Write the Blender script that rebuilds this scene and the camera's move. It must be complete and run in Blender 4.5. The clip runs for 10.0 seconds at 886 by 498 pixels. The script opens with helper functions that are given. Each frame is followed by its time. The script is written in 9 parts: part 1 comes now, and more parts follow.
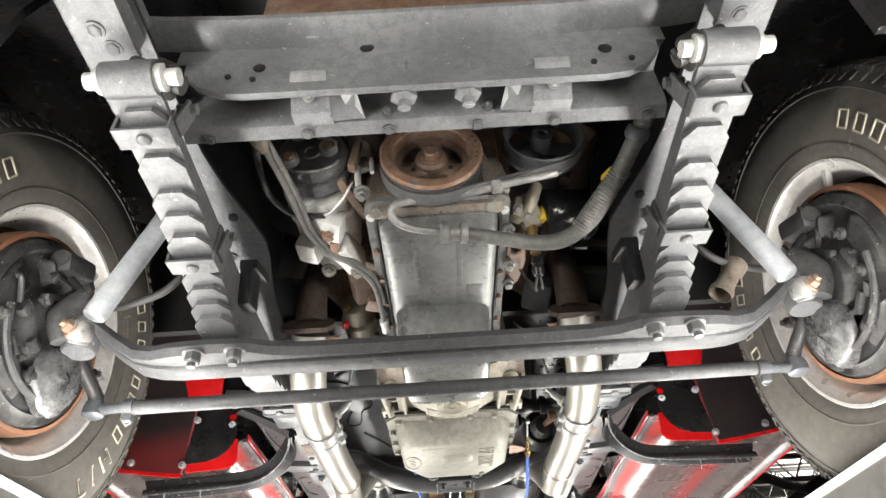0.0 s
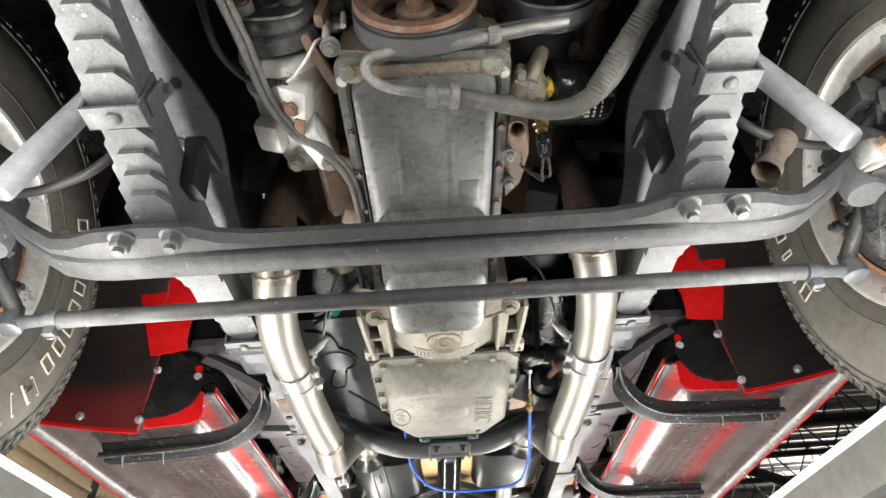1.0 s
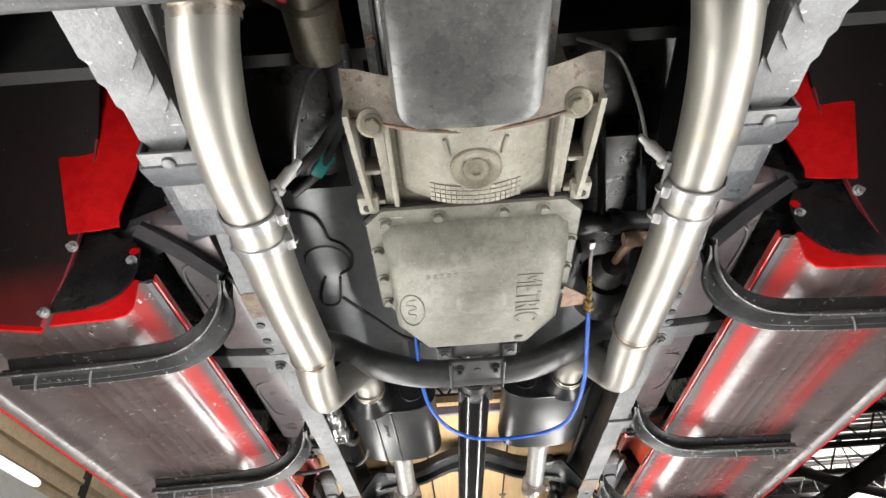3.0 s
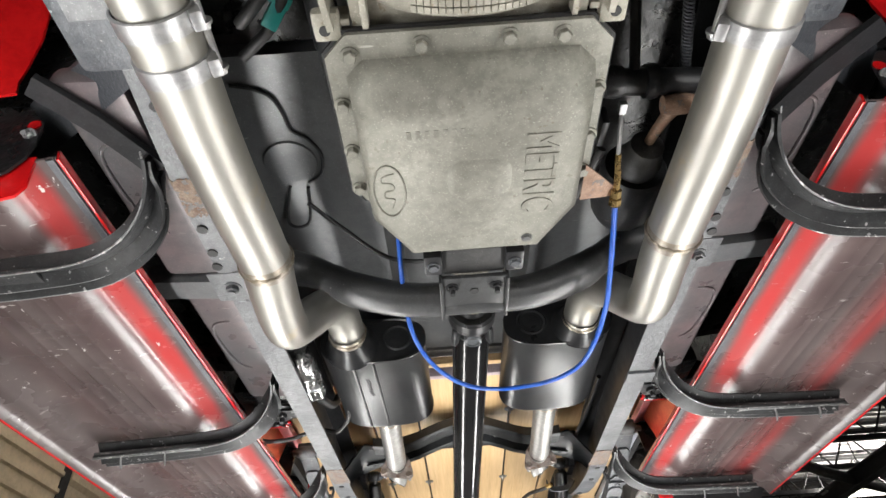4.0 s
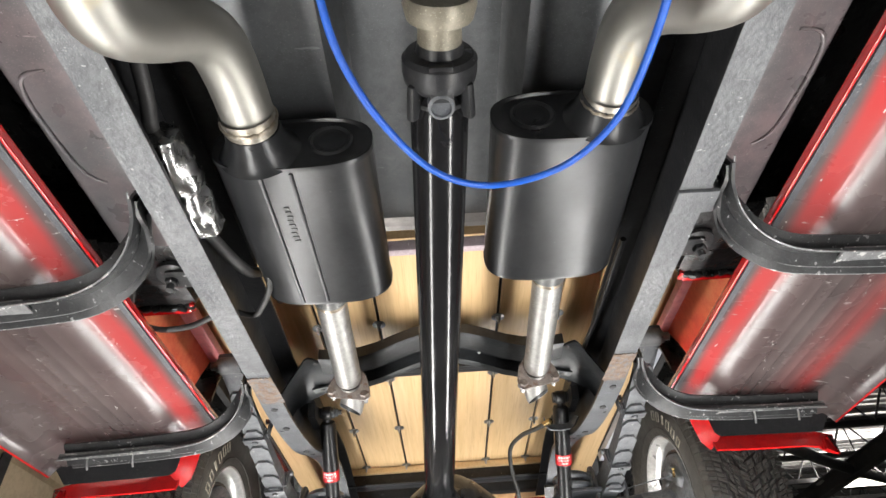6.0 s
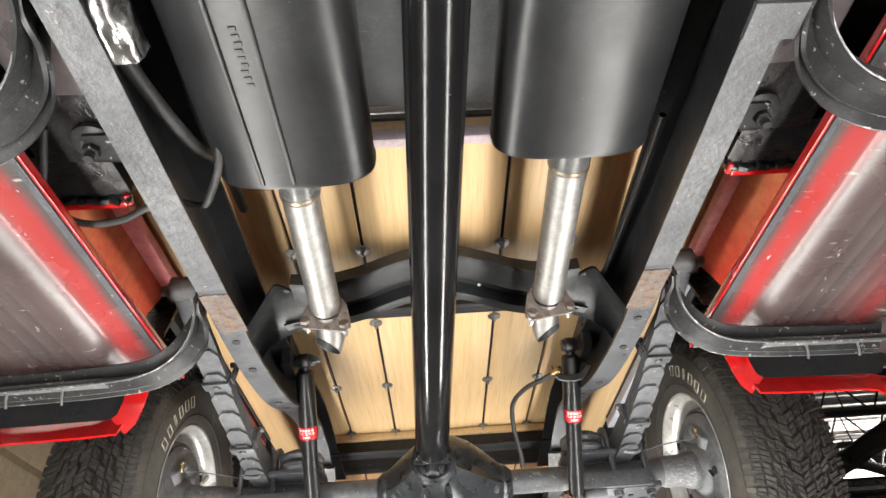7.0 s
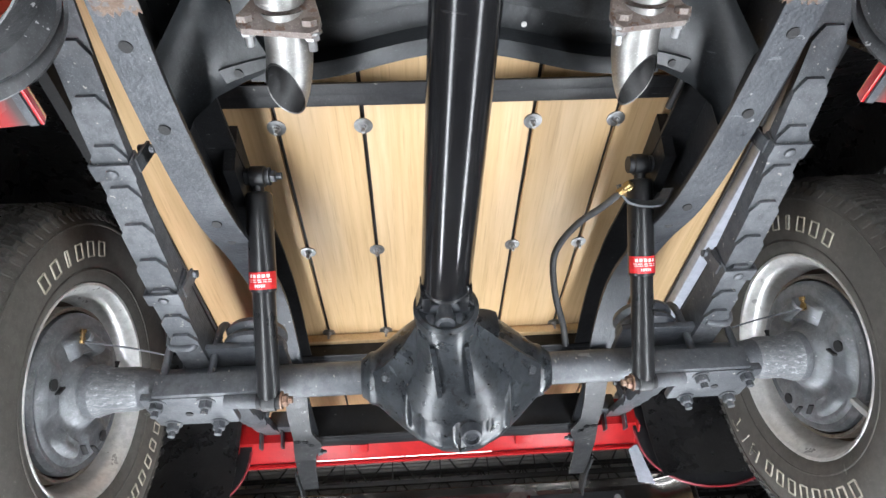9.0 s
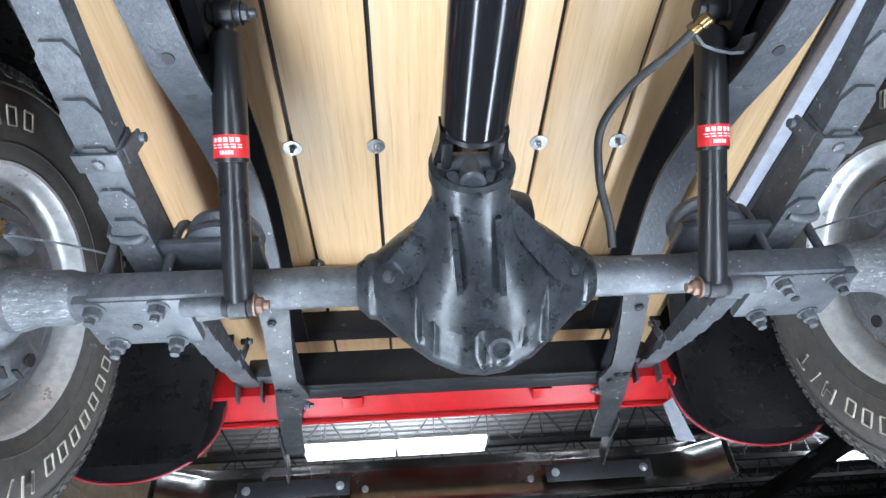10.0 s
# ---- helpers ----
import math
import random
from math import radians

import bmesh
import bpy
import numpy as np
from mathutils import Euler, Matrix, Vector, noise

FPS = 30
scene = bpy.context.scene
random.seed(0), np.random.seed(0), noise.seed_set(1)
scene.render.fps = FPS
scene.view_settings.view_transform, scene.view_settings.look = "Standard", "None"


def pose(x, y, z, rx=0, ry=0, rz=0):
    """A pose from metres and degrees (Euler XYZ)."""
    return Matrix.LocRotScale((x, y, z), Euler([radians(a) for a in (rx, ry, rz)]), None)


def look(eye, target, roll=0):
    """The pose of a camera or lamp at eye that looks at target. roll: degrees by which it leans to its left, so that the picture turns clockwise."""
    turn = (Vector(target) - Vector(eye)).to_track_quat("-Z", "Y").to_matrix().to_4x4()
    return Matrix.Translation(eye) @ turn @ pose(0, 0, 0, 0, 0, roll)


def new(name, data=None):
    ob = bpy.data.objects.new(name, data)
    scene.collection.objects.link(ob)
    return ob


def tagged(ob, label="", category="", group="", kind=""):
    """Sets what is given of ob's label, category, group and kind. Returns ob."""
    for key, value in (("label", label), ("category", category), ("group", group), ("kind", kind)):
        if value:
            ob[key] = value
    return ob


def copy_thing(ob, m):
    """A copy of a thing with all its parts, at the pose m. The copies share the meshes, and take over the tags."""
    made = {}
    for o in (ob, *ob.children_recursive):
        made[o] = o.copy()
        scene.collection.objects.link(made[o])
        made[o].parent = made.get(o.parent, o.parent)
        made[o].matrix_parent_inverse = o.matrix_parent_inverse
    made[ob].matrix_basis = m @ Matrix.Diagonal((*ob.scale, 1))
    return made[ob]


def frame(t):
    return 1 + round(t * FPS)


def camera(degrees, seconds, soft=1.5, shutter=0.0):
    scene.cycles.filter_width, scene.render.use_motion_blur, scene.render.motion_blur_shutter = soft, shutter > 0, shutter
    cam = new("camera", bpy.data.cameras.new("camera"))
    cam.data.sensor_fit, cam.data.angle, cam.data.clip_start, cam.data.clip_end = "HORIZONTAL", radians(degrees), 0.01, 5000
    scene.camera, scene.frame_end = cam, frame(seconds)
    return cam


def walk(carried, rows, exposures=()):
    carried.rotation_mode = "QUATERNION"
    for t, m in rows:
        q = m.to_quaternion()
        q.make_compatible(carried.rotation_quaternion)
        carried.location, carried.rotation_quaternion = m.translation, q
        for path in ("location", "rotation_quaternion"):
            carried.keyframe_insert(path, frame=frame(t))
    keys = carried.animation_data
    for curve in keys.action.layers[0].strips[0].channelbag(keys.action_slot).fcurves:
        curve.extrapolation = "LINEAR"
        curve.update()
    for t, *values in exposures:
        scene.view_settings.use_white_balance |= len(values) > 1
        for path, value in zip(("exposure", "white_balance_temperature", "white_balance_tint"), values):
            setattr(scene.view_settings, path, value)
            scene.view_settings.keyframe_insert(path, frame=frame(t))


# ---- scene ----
cam = camera(73.3, 10.0)
PATH = [
    (0, (-0.006, -0.018, 1.329), (0.017, 1.539, 2.585), -3.9),
    (0.5, (-0.01, 0.093, 1.296), (0.018, 1.643, 2.56), -4.1),
    (1, (-0.001, 0.229, 1.295), (0.032, 1.775, 2.565), -4.3),
    (1.5, (-0.014, 0.346, 1.297), (0.009, 1.888, 2.571), -4.2),
    (2, (-0.056, 0.474, 1.315), (-0.05, 2.016, 2.588), -3.9),
    (3.5, (-0.036, 0.856, 1.326), (-0.034, 2.392, 2.608), -4.2),
    (4, (-0.039, 1.006, 1.333), (-0.031, 2.542, 2.614), -4.3),
    (4.5, (-0.024, 1.142, 1.333), (-0.009, 2.678, 2.614), -4.5),
    (5, (-0.007, 1.286, 1.337), (0.017, 2.824, 2.615), -4.5),
    (5.5, (-0.009, 1.439, 1.343), (0.024, 2.975, 2.624), -4.6),
    (7, (-0.022, 1.871, 1.347), (0.043, 3.42, 2.611), -4.7),
    (7.5, (-0.03, 2.021, 1.348), (0.04, 3.57, 2.612), -4.7),
    (8, (-0.052, 2.159, 1.345), (0.028, 3.708, 2.607), -4.6),
    (8.5, (-0.063, 2.334, 1.343), (0.029, 3.89, 2.596), -4.7),
    (9, (-0.079, 2.494, 1.334), (0.027, 4.05, 2.585), -4.7),
    (9.5, (-0.112, 2.653, 1.336), (0.012, 4.204, 2.592), -5.0),
    (10, (-0.115, 2.803, 1.33), (0.022, 4.354, 2.585), -5.2),
]
walk(cam, [(t, look(eye, target, roll)) for t, eye, target, roll in PATH],
     [(0, 0.36, 6450, 10), (0.5, 0.22, 6450, 10), (1, 0.18, 6450, 10), (2, 0.06, 6400, 10), (4.5, -0.20, 6250, 10), (7, -0.15, 6450, 10), (7.5, -0.18, 6650, 10), (8.5, -0.26, 6150, 10), (9, -0.22, 5700, 9), (10, -0.12, 5150, 7)])

# ---- light: strip lamps along both sides, dim ceiling strips further off, some added as fill ----
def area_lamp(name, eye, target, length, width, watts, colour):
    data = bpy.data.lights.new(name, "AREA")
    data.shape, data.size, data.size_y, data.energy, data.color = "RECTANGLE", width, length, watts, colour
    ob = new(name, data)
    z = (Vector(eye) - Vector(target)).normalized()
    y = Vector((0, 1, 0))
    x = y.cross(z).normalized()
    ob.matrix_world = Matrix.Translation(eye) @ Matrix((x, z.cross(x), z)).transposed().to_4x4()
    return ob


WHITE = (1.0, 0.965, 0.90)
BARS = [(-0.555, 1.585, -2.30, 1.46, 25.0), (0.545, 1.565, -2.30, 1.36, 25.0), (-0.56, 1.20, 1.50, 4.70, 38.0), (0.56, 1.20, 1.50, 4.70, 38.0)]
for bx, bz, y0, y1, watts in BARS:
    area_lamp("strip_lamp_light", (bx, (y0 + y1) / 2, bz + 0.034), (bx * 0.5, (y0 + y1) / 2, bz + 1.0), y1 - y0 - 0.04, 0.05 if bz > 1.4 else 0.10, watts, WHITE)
# the pair nearest the west wall is unseen, added to brighten that wall
CEILING_STRIPS = [(-0.3, 11.3), (8.2, 12.9), (4.4, 0.6), (-1.8, 2.4), (-2.2, 5.6), (4.5, -2.5), (-1.5, -4.0)]
for lx, ly in CEILING_STRIPS:
    data = bpy.data.lights.new("ceiling_strip_light", "AREA")
    data.shape, data.size, data.size_y, data.energy, data.color = "RECTANGLE", 2.6, 0.12, 430.0 if lx < -1.7 else 290.0, (1.0, 0.93, 0.82)
    new("ceiling_strip_light", data).location = (lx, ly, 4.515)
    # extra upward light above each housing, added to brighten the roof deck
    data = bpy.data.lights.new("ceiling_strip_uplight", "AREA")
    data.shape, data.size, data.size_y, data.energy, data.color = "RECTANGLE", 2.6, 0.12, 150.0, (1.0, 0.93, 0.82)
    new("ceiling_strip_uplight", data).matrix_world = pose(lx, ly, 4.64, 180)
world = bpy.data.worlds.new("world")
world.use_nodes = True
world.node_tree.nodes["Background"].inputs[0].default_value = (0.5, 0.5, 0.55, 1)
world.node_tree.nodes["Background"].inputs[1].default_value = 0.02
scene.world = world


# ---- materials ----
def nodes_of(name):
    m = bpy.data.materials.new(name)
    m.use_nodes = True
    t = m.node_tree
    return m, t, t.nodes["Principled BSDF"]


def add(t, kind, **values):
    n = t.nodes.new(kind)
    for key, v in values.items():
        n.inputs[key.replace("_", " ")].default_value = v
    return n


def ramp(t, source, a, b, ca, cb):
    r = t.nodes.new("ShaderNodeValToRGB")
    e = r.color_ramp.elements
    e[0].position, e[0].color, e[1].position, e[1].color = a, (*ca, 1), b, (*cb, 1)
    t.links.new(source, r.inputs[0])
    return r.outputs[0]


def mixed(t, fac, a, b):
    n = t.nodes.new("ShaderNodeMix")
    n.data_type = "RGBA"
    for sock, v in ((n.inputs[0], fac), (n.inputs[6], a), (n.inputs[7], b)):
        if isinstance(v, (int, float)):
            sock.default_value = v
        elif isinstance(v, tuple):
            sock.default_value = (*v, 1)
        else:
            t.links.new(v, sock)
    return n.outputs[2]


def coords(t, scale=(1, 1, 1)):
    c = t.nodes.new("ShaderNodeTexCoord")
    m = t.nodes.new("ShaderNodeMapping")
    m.inputs["Scale"].default_value = scale
    t.links.new(c.outputs["Object"], m.inputs[0])
    return m.outputs[0]


def noise_of(t, vec, scale, detail=4.0, rough=0.55):
    n = add(t, "ShaderNodeTexNoise", Scale=scale, Detail=detail, Roughness=rough)
    t.links.new(vec, n.inputs["Vector"])
    return n.outputs[0]


def surface(name, c1, c2, rough=(0.4, 0.6), metal=0.0, big=6.0, fine=60.0, bump=0.15, bump_scale=220.0, flecks=None, fleck_at=0.70, rust=0.0, coat=0.0, stretch=(1, 1, 1), gloss=0.5, speck=0.75):
    """Two colours at a large and a small scale, uneven gloss, fine relief, and flecks of dust or rust."""
    m, t, b = nodes_of(name)
    v = coords(t, stretch)
    large, small = noise_of(t, v, big, 5.0), noise_of(t, v, fine, 3.0, 0.7)
    col = ramp(t, large, 0.35, 0.68, c1, c2)
    dark = tuple(x * 0.72 for x in c1)
    col = mixed(t, ramp(t, small, 0.42, 0.62, (0, 0, 0), (0.5, 0.5, 0.5)), col, dark)
    if flecks:
        f = ramp(t, noise_of(t, v, 75.0, 2.0, 0.75), fleck_at, fleck_at + 0.03, (0, 0, 0), (0.8, 0.8, 0.8))
        col = mixed(t, f, col, flecks)
    if speck:
        f = ramp(t, noise_of(t, v, 430.0, 3.0, 0.7), 0.60, 0.68, (0, 0, 0), (speck * 0.6,) * 3)
        col = mixed(t, f, col, tuple(min(0.9, x * 1.9 + 0.035) for x in c2))
        f = ramp(t, noise_of(t, coords(t, (14, 90, 30)), 1.0, 3.0, 0.5), 0.725, 0.75, (0, 0, 0), (speck * 0.8,) * 3)
        col = mixed(t, f, col, tuple(min(0.9, x * 1.7 + 0.05) for x in c2))
    if rust:
        f = ramp(t, noise_of(t, v, 17.0, 6.0, 0.65), 0.78 - rust, 0.86 - rust, (0, 0, 0), (0.9, 0.9, 0.9))
        col = mixed(t, f, col, (0.20, 0.085, 0.04))
    t.links.new(col, b.inputs["Base Color"])
    r = ramp(t, noise_of(t, v, big * 2.3, 4.0), 0.3, 0.7, (rough[0],) * 3, (rough[1],) * 3)
    t.links.new(r, b.inputs["Roughness"])
    b.inputs["Metallic"].default_value = metal
    b.inputs["Specular IOR Level"].default_value = gloss
    b.inputs["Coat Weight"].default_value = coat
    b.inputs["Coat Roughness"].default_value = 0.12
    if bump:
        k = add(t, "ShaderNodeBump", Strength=min(bump, 1.0), Distance=0.0015 * max(bump, 1.0))
        t.links.new(noise_of(t, v, bump_scale, 4.0, 0.6), k.inputs["Height"])
        t.links.new(k.outputs[0], b.inputs["Normal"])
    return m


GREY = surface("satin_grey_chassis_paint", (0.105, 0.107, 0.112), (0.165, 0.168, 0.172), (0.34, 0.56), 0.25, 9, 70, 0.8, 120, (0.36, 0.35, 0.33), 0.69)
AXLEGREY = surface("dark_grey_forged_paint", (0.060, 0.061, 0.064), (0.098, 0.099, 0.103), (0.42, 0.60), 0.15, 9, 60, 0.7, 100, (0.24, 0.215, 0.18), 0.69, gloss=0.4)
LIGHTGREY = surface("silver_grey_chassis_paint", (0.175, 0.180, 0.188), (0.25, 0.255, 0.262), (0.34, 0.52), 0.2, 8, 70, 0.35, 150, (0.40, 0.40, 0.39), 0.71)
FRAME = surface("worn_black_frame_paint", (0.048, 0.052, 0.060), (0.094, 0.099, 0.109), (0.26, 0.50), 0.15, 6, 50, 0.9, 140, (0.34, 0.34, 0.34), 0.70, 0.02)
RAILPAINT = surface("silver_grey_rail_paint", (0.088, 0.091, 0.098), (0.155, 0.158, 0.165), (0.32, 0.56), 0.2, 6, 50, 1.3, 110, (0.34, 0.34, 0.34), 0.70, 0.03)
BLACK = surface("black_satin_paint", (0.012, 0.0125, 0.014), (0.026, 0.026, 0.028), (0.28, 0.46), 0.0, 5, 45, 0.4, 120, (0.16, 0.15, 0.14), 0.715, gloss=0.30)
GLOSS = surface("gloss_black_paint", (0.007, 0.007, 0.008), (0.012, 0.012, 0.013), (0.13, 0.20), 0.0, 4, 40, 0.02, 120, (0.10, 0.10, 0.10), 0.76, 0.0, 0.0, gloss=0.38, speck=0.15)
BLACKRED = surface("black_paint_dusted_with_red", (0.0165, 0.0155, 0.016), (0.030, 0.0165, 0.0165), (0.28, 0.44), 0.0, 3.2, 40, 0.25, 120, (0.2, 0.17, 0.16), 0.735, gloss=0.45)
SATIN = surface("satin_black_tube_paint", (0.026, 0.027, 0.029), (0.055, 0.056, 0.058), (0.28, 0.42), 0.0, 7, 50, 0.3, 110, (0.22, 0.21, 0.20), 0.71, gloss=0.55)
COAT = surface("black_undercoat_and_void_fill", (0.008, 0.008, 0.009), (0.022, 0.021, 0.021), (0.18, 0.45), 0.0, 9, 40, 1.8, 55, (0.10, 0.10, 0.10), 0.74, gloss=0.4)
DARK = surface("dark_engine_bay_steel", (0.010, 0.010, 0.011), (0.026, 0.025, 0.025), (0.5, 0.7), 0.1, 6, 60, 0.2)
FLOORPAN = surface("grey_black_floor_pan_paint", (0.085, 0.089, 0.094), (0.125, 0.128, 0.132), (0.32, 0.48), 0.1, 5, 40, 0.12, 170, (0.22, 0.22, 0.21), 0.735)
FLOORPINK = surface("grey_floor_paint_with_red_overspray", (0.095, 0.092, 0.096), (0.150, 0.112, 0.116), (0.26, 0.42), 0.1, 7, 40, 0.14, 170, (0.22, 0.2, 0.2), 0.735)
PANGREY = surface("dull_grey_oil_pan_paint", (0.092, 0.094, 0.093), (0.205, 0.207, 0.201), (0.20, 0.42), 0.2, 10, 55, 0.14, 200, (0.32, 0.31, 0.28), 0.75)
ALLOY = surface("weathered_cast_alloy", (0.19, 0.185, 0.158), (0.275, 0.268, 0.234), (0.46, 0.62), 0.35, 9, 60, 0.35, 220, (0.16, 0.145, 0.115), 0.69, 0.05)
ALLOYD = surface("oily_cast_alloy", (0.19, 0.17, 0.13), (0.29, 0.265, 0.21), (0.40, 0.62), 0.4, 9, 70, 0.3, 200, (0.12, 0.09, 0.06), 0.70, 0.06)
PALEALLOY = surface("pale_machined_alloy", (0.50, 0.50, 0.485), (0.68, 0.68, 0.66), (0.32, 0.5), 0.2, 9, 80, 0.2, 200, (0.16, 0.14, 0.11), 0.70, 0.05)
CASTIRON = surface("brown_cast_iron", (0.12, 0.088, 0.070), (0.25, 0.175, 0.130), (0.5, 0.72), 0.3, 10, 70, 0.4, 180, (0.26, 0.2, 0.15), 0.73)
RUSTY = surface("thin_rust_on_steel", (0.19, 0.105, 0.066), (0.30, 0.205, 0.15), (0.45, 0.68), 0.3, 22, 90, 0.45, 160, (0.12, 0.115, 0.115), 0.60)
MUFFLER = surface("satin_black_muffler_enamel", (0.016, 0.0165, 0.018), (0.027, 0.028, 0.030), (0.27, 0.36), 0.2, 5, 60, 0.03, 200, (0.14, 0.14, 0.14), 0.75, speck=0.25)
FLANGE = surface("grey_brown_rusted_flange", (0.17, 0.135, 0.12), (0.30, 0.265, 0.245), (0.42, 0.65), 0.4, 24, 90, 0.45, 160, (0.14, 0.08, 0.05), 0.60)
ZINC = surface("bright_zinc", (0.38, 0.38, 0.39), (0.52, 0.52, 0.52), (0.34, 0.50), 0.9, 20, 90, 0.1, speck=0.0)
WASHER = surface("grey_zinc_washer", (0.22, 0.22, 0.225), (0.34, 0.34, 0.34), (0.28, 0.44), 0.9, 30, 90, 0.1, speck=0.0)
BRASS = surface("brass", (0.36, 0.25, 0.10), (0.48, 0.35, 0.16), (0.22, 0.38), 0.95, 20, 90, 0.1, speck=0.0)
RED = surface("red_body_paint", (0.52, 0.006, 0.008), (0.60, 0.010, 0.010), (0.16, 0.28), 0.0, 4, 40, 0.03, 120, (0.62, 0.22, 0.2), 0.765, 0.0, 0.5, speck=0.2)
PINK = surface("pinkish_primer_overspray", (0.84, 0.27, 0.28), (0.88, 0.46, 0.46), (0.35, 0.5), 0.0, 4, 40, 0.05, 120, (0.65, 0.5, 0.5), 0.74, speck=0.2)
LILAC = surface("pale_lilac_primer", (0.36, 0.29, 0.31), (0.50, 0.42, 0.45), (0.35, 0.5), 0.0, 7, 40, 0.2, 120, (0.62, 0.58, 0.6), 0.72)
REDBROWN = surface("red_paint_over_brown_primer", (0.84, 0.060, 0.036), (0.76, 0.27, 0.13), (0.28, 0.42), 0.0, 3, 30, 0.05, 120, (0.5, 0.3, 0.25), 0.76, speck=0.2)
RUBBER = surface("tyre_rubber", (0.062, 0.057, 0.050), (0.090, 0.083, 0.073), (0.60, 0.78), 0.0, 7, 60, 0.2, 220, (0.10, 0.095, 0.085), 0.72)
# near black that paints in the shade between tread blocks
GROOVESHADE = surface("black_groove_shade", (0.010, 0.0095, 0.009), (0.018, 0.017, 0.016), (0.6, 0.8), 0.0, 9, 60, 0.2, 160, speck=0.2)
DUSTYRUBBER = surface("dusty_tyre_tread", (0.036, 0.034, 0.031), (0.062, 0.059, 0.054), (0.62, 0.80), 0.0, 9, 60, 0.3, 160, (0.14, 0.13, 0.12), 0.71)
GREYHOSE = surface("dusty_grey_rubber_hose", (0.065, 0.063, 0.060), (0.15, 0.146, 0.138), (0.45, 0.65), 0.0, 16, 90, 0.25, 160, (0.28, 0.26, 0.23), 0.70)
HOSE = surface("black_rubber_hose", (0.024, 0.024, 0.025), (0.050, 0.049, 0.048), (0.45, 0.62), 0.0, 18, 90, 0.1)
LETTER = surface("off_white_rubber", (0.30, 0.275, 0.22), (0.42, 0.395, 0.33), (0.6, 0.75), 0.0, 20, 90, 0.1, speck=0.0)
RIMSTEEL = surface("silver_steel_wheel_paint", (0.62, 0.615, 0.60), (0.74, 0.735, 0.715), (0.26, 0.40), 0.45, 9, 60, 0.12, 200, (0.24, 0.20, 0.16), 0.73, 0.0)
BACKPLATE = surface("blue_grey_brake_plate_paint", (0.12, 0.126, 0.135), (0.24, 0.248, 0.26), (0.28, 0.50), 0.2, 13, 60, 0.6, 110, (0.46, 0.46, 0.46), 0.70, 0.03)
CLUTCH = surface("grimy_machined_steel", (0.17, 0.168, 0.165), (0.33, 0.325, 0.315), (0.32, 0.52), 0.3, 12, 70, 0.3, 160, (0.10, 0.085, 0.07), 0.66, 0.05)
SHOCKBLACK = surface("black_shock_enamel", (0.012, 0.012, 0.013), (0.020, 0.020, 0.021), (0.26, 0.36), 0.0, 5, 50, 0.05, 150, (0.12, 0.12, 0.12), 0.76, gloss=0.36, speck=0.3)
REDSILL = surface("satin_red_sill_paint", (0.34, 0.006, 0.008), (0.44, 0.014, 0.014), (0.34, 0.48), 0.0, 5, 40, 0.10, 120, (0.62, 0.25, 0.22), 0.74, gloss=0.35, speck=0.4)
RUSTPATCH = surface("pitted_rust", (0.105, 0.060, 0.038), (0.22, 0.165, 0.125), (0.5, 0.75), 0.15, 55, 160, 1.0, 120, (0.12, 0.12, 0.125), 0.52)
CROSSPAINT = surface("worn_blue_black_paint", (0.011, 0.012, 0.0135), (0.030, 0.033, 0.036), (0.30, 0.50), 0.1, 7, 45, 0.5, 90, (0.20, 0.20, 0.20), 0.74)
DRUM = surface("grey_painted_brake_steel", (0.074, 0.079, 0.088), (0.155, 0.160, 0.170), (0.36, 0.56), 0.25, 9, 60, 0.5, 150, (0.40, 0.38, 0.35), 0.68, 0.03)
GREASY = surface("greasy_dusty_backing_plate", (0.030, 0.030, 0.031), (0.105, 0.103, 0.101), (0.24, 0.58), 0.2, 26, 55, 0.9, 75, (0.36, 0.34, 0.31), 0.69, 0.05)
# dark grease; the pale flecks put white glints into the colour
CAKED = surface("dried_grease_with_painted_glints", (0.045, 0.045, 0.046), (0.14, 0.14, 0.14), (0.18, 0.42), 0.15, 50, 90, 1.0, 70, (0.50, 0.49, 0.47), 0.70)
SHOCKGREY = surface("light_grey_shock_paint", (0.37, 0.39, 0.41), (0.45, 0.47, 0.49), (0.34, 0.5), 0.1, 8, 70, 0.06, 200, (0.10, 0.10, 0.10), 0.77, speck=0.3)
LABELRED = surface("red_sticker", (0.62, 0.02, 0.025), (0.68, 0.03, 0.03), (0.3, 0.4), 0.0, 8, 60, 0.02, speck=0.0)
LABELWHITE = surface("white_print", (0.80, 0.78, 0.76), (0.86, 0.85, 0.83), (0.35, 0.45), 0.0, 8, 60, 0.02, speck=0.0)
TEAL = surface("teal_plastic", (0.03, 0.36, 0.33), (0.05, 0.46, 0.42), (0.3, 0.45), 0.0, 12, 60, 0.03, speck=0.0)
BLUE = surface("blue_cable_sheath", (0.008, 0.075, 0.42), (0.012, 0.10, 0.50), (0.28, 0.4), 0.0, 12, 60, 0.02, speck=0.0)
YELLOW = surface("yellow_plastic", (0.72, 0.50, 0.03), (0.78, 0.57, 0.06), (0.35, 0.5), 0.0, 12, 60, 0.03, speck=0.0)
ORANGE = surface("orange_rust_primer", (0.26, 0.12, 0.06), (0.17, 0.09, 0.055), (0.5, 0.68), 0.1, 14, 70, 0.2)
FOIL = surface("crumpled_foil", (0.34, 0.34, 0.34), (0.46, 0.46, 0.455), (0.18, 0.34), 1.0, 9, 60, 1.0, 45, speck=0.0)
CHROME = surface("dull_chrome_back", (0.20, 0.19, 0.18), (0.30, 0.285, 0.27), (0.16, 0.30), 1.0, 3, 40, 0.03, 90, speck=0.0)
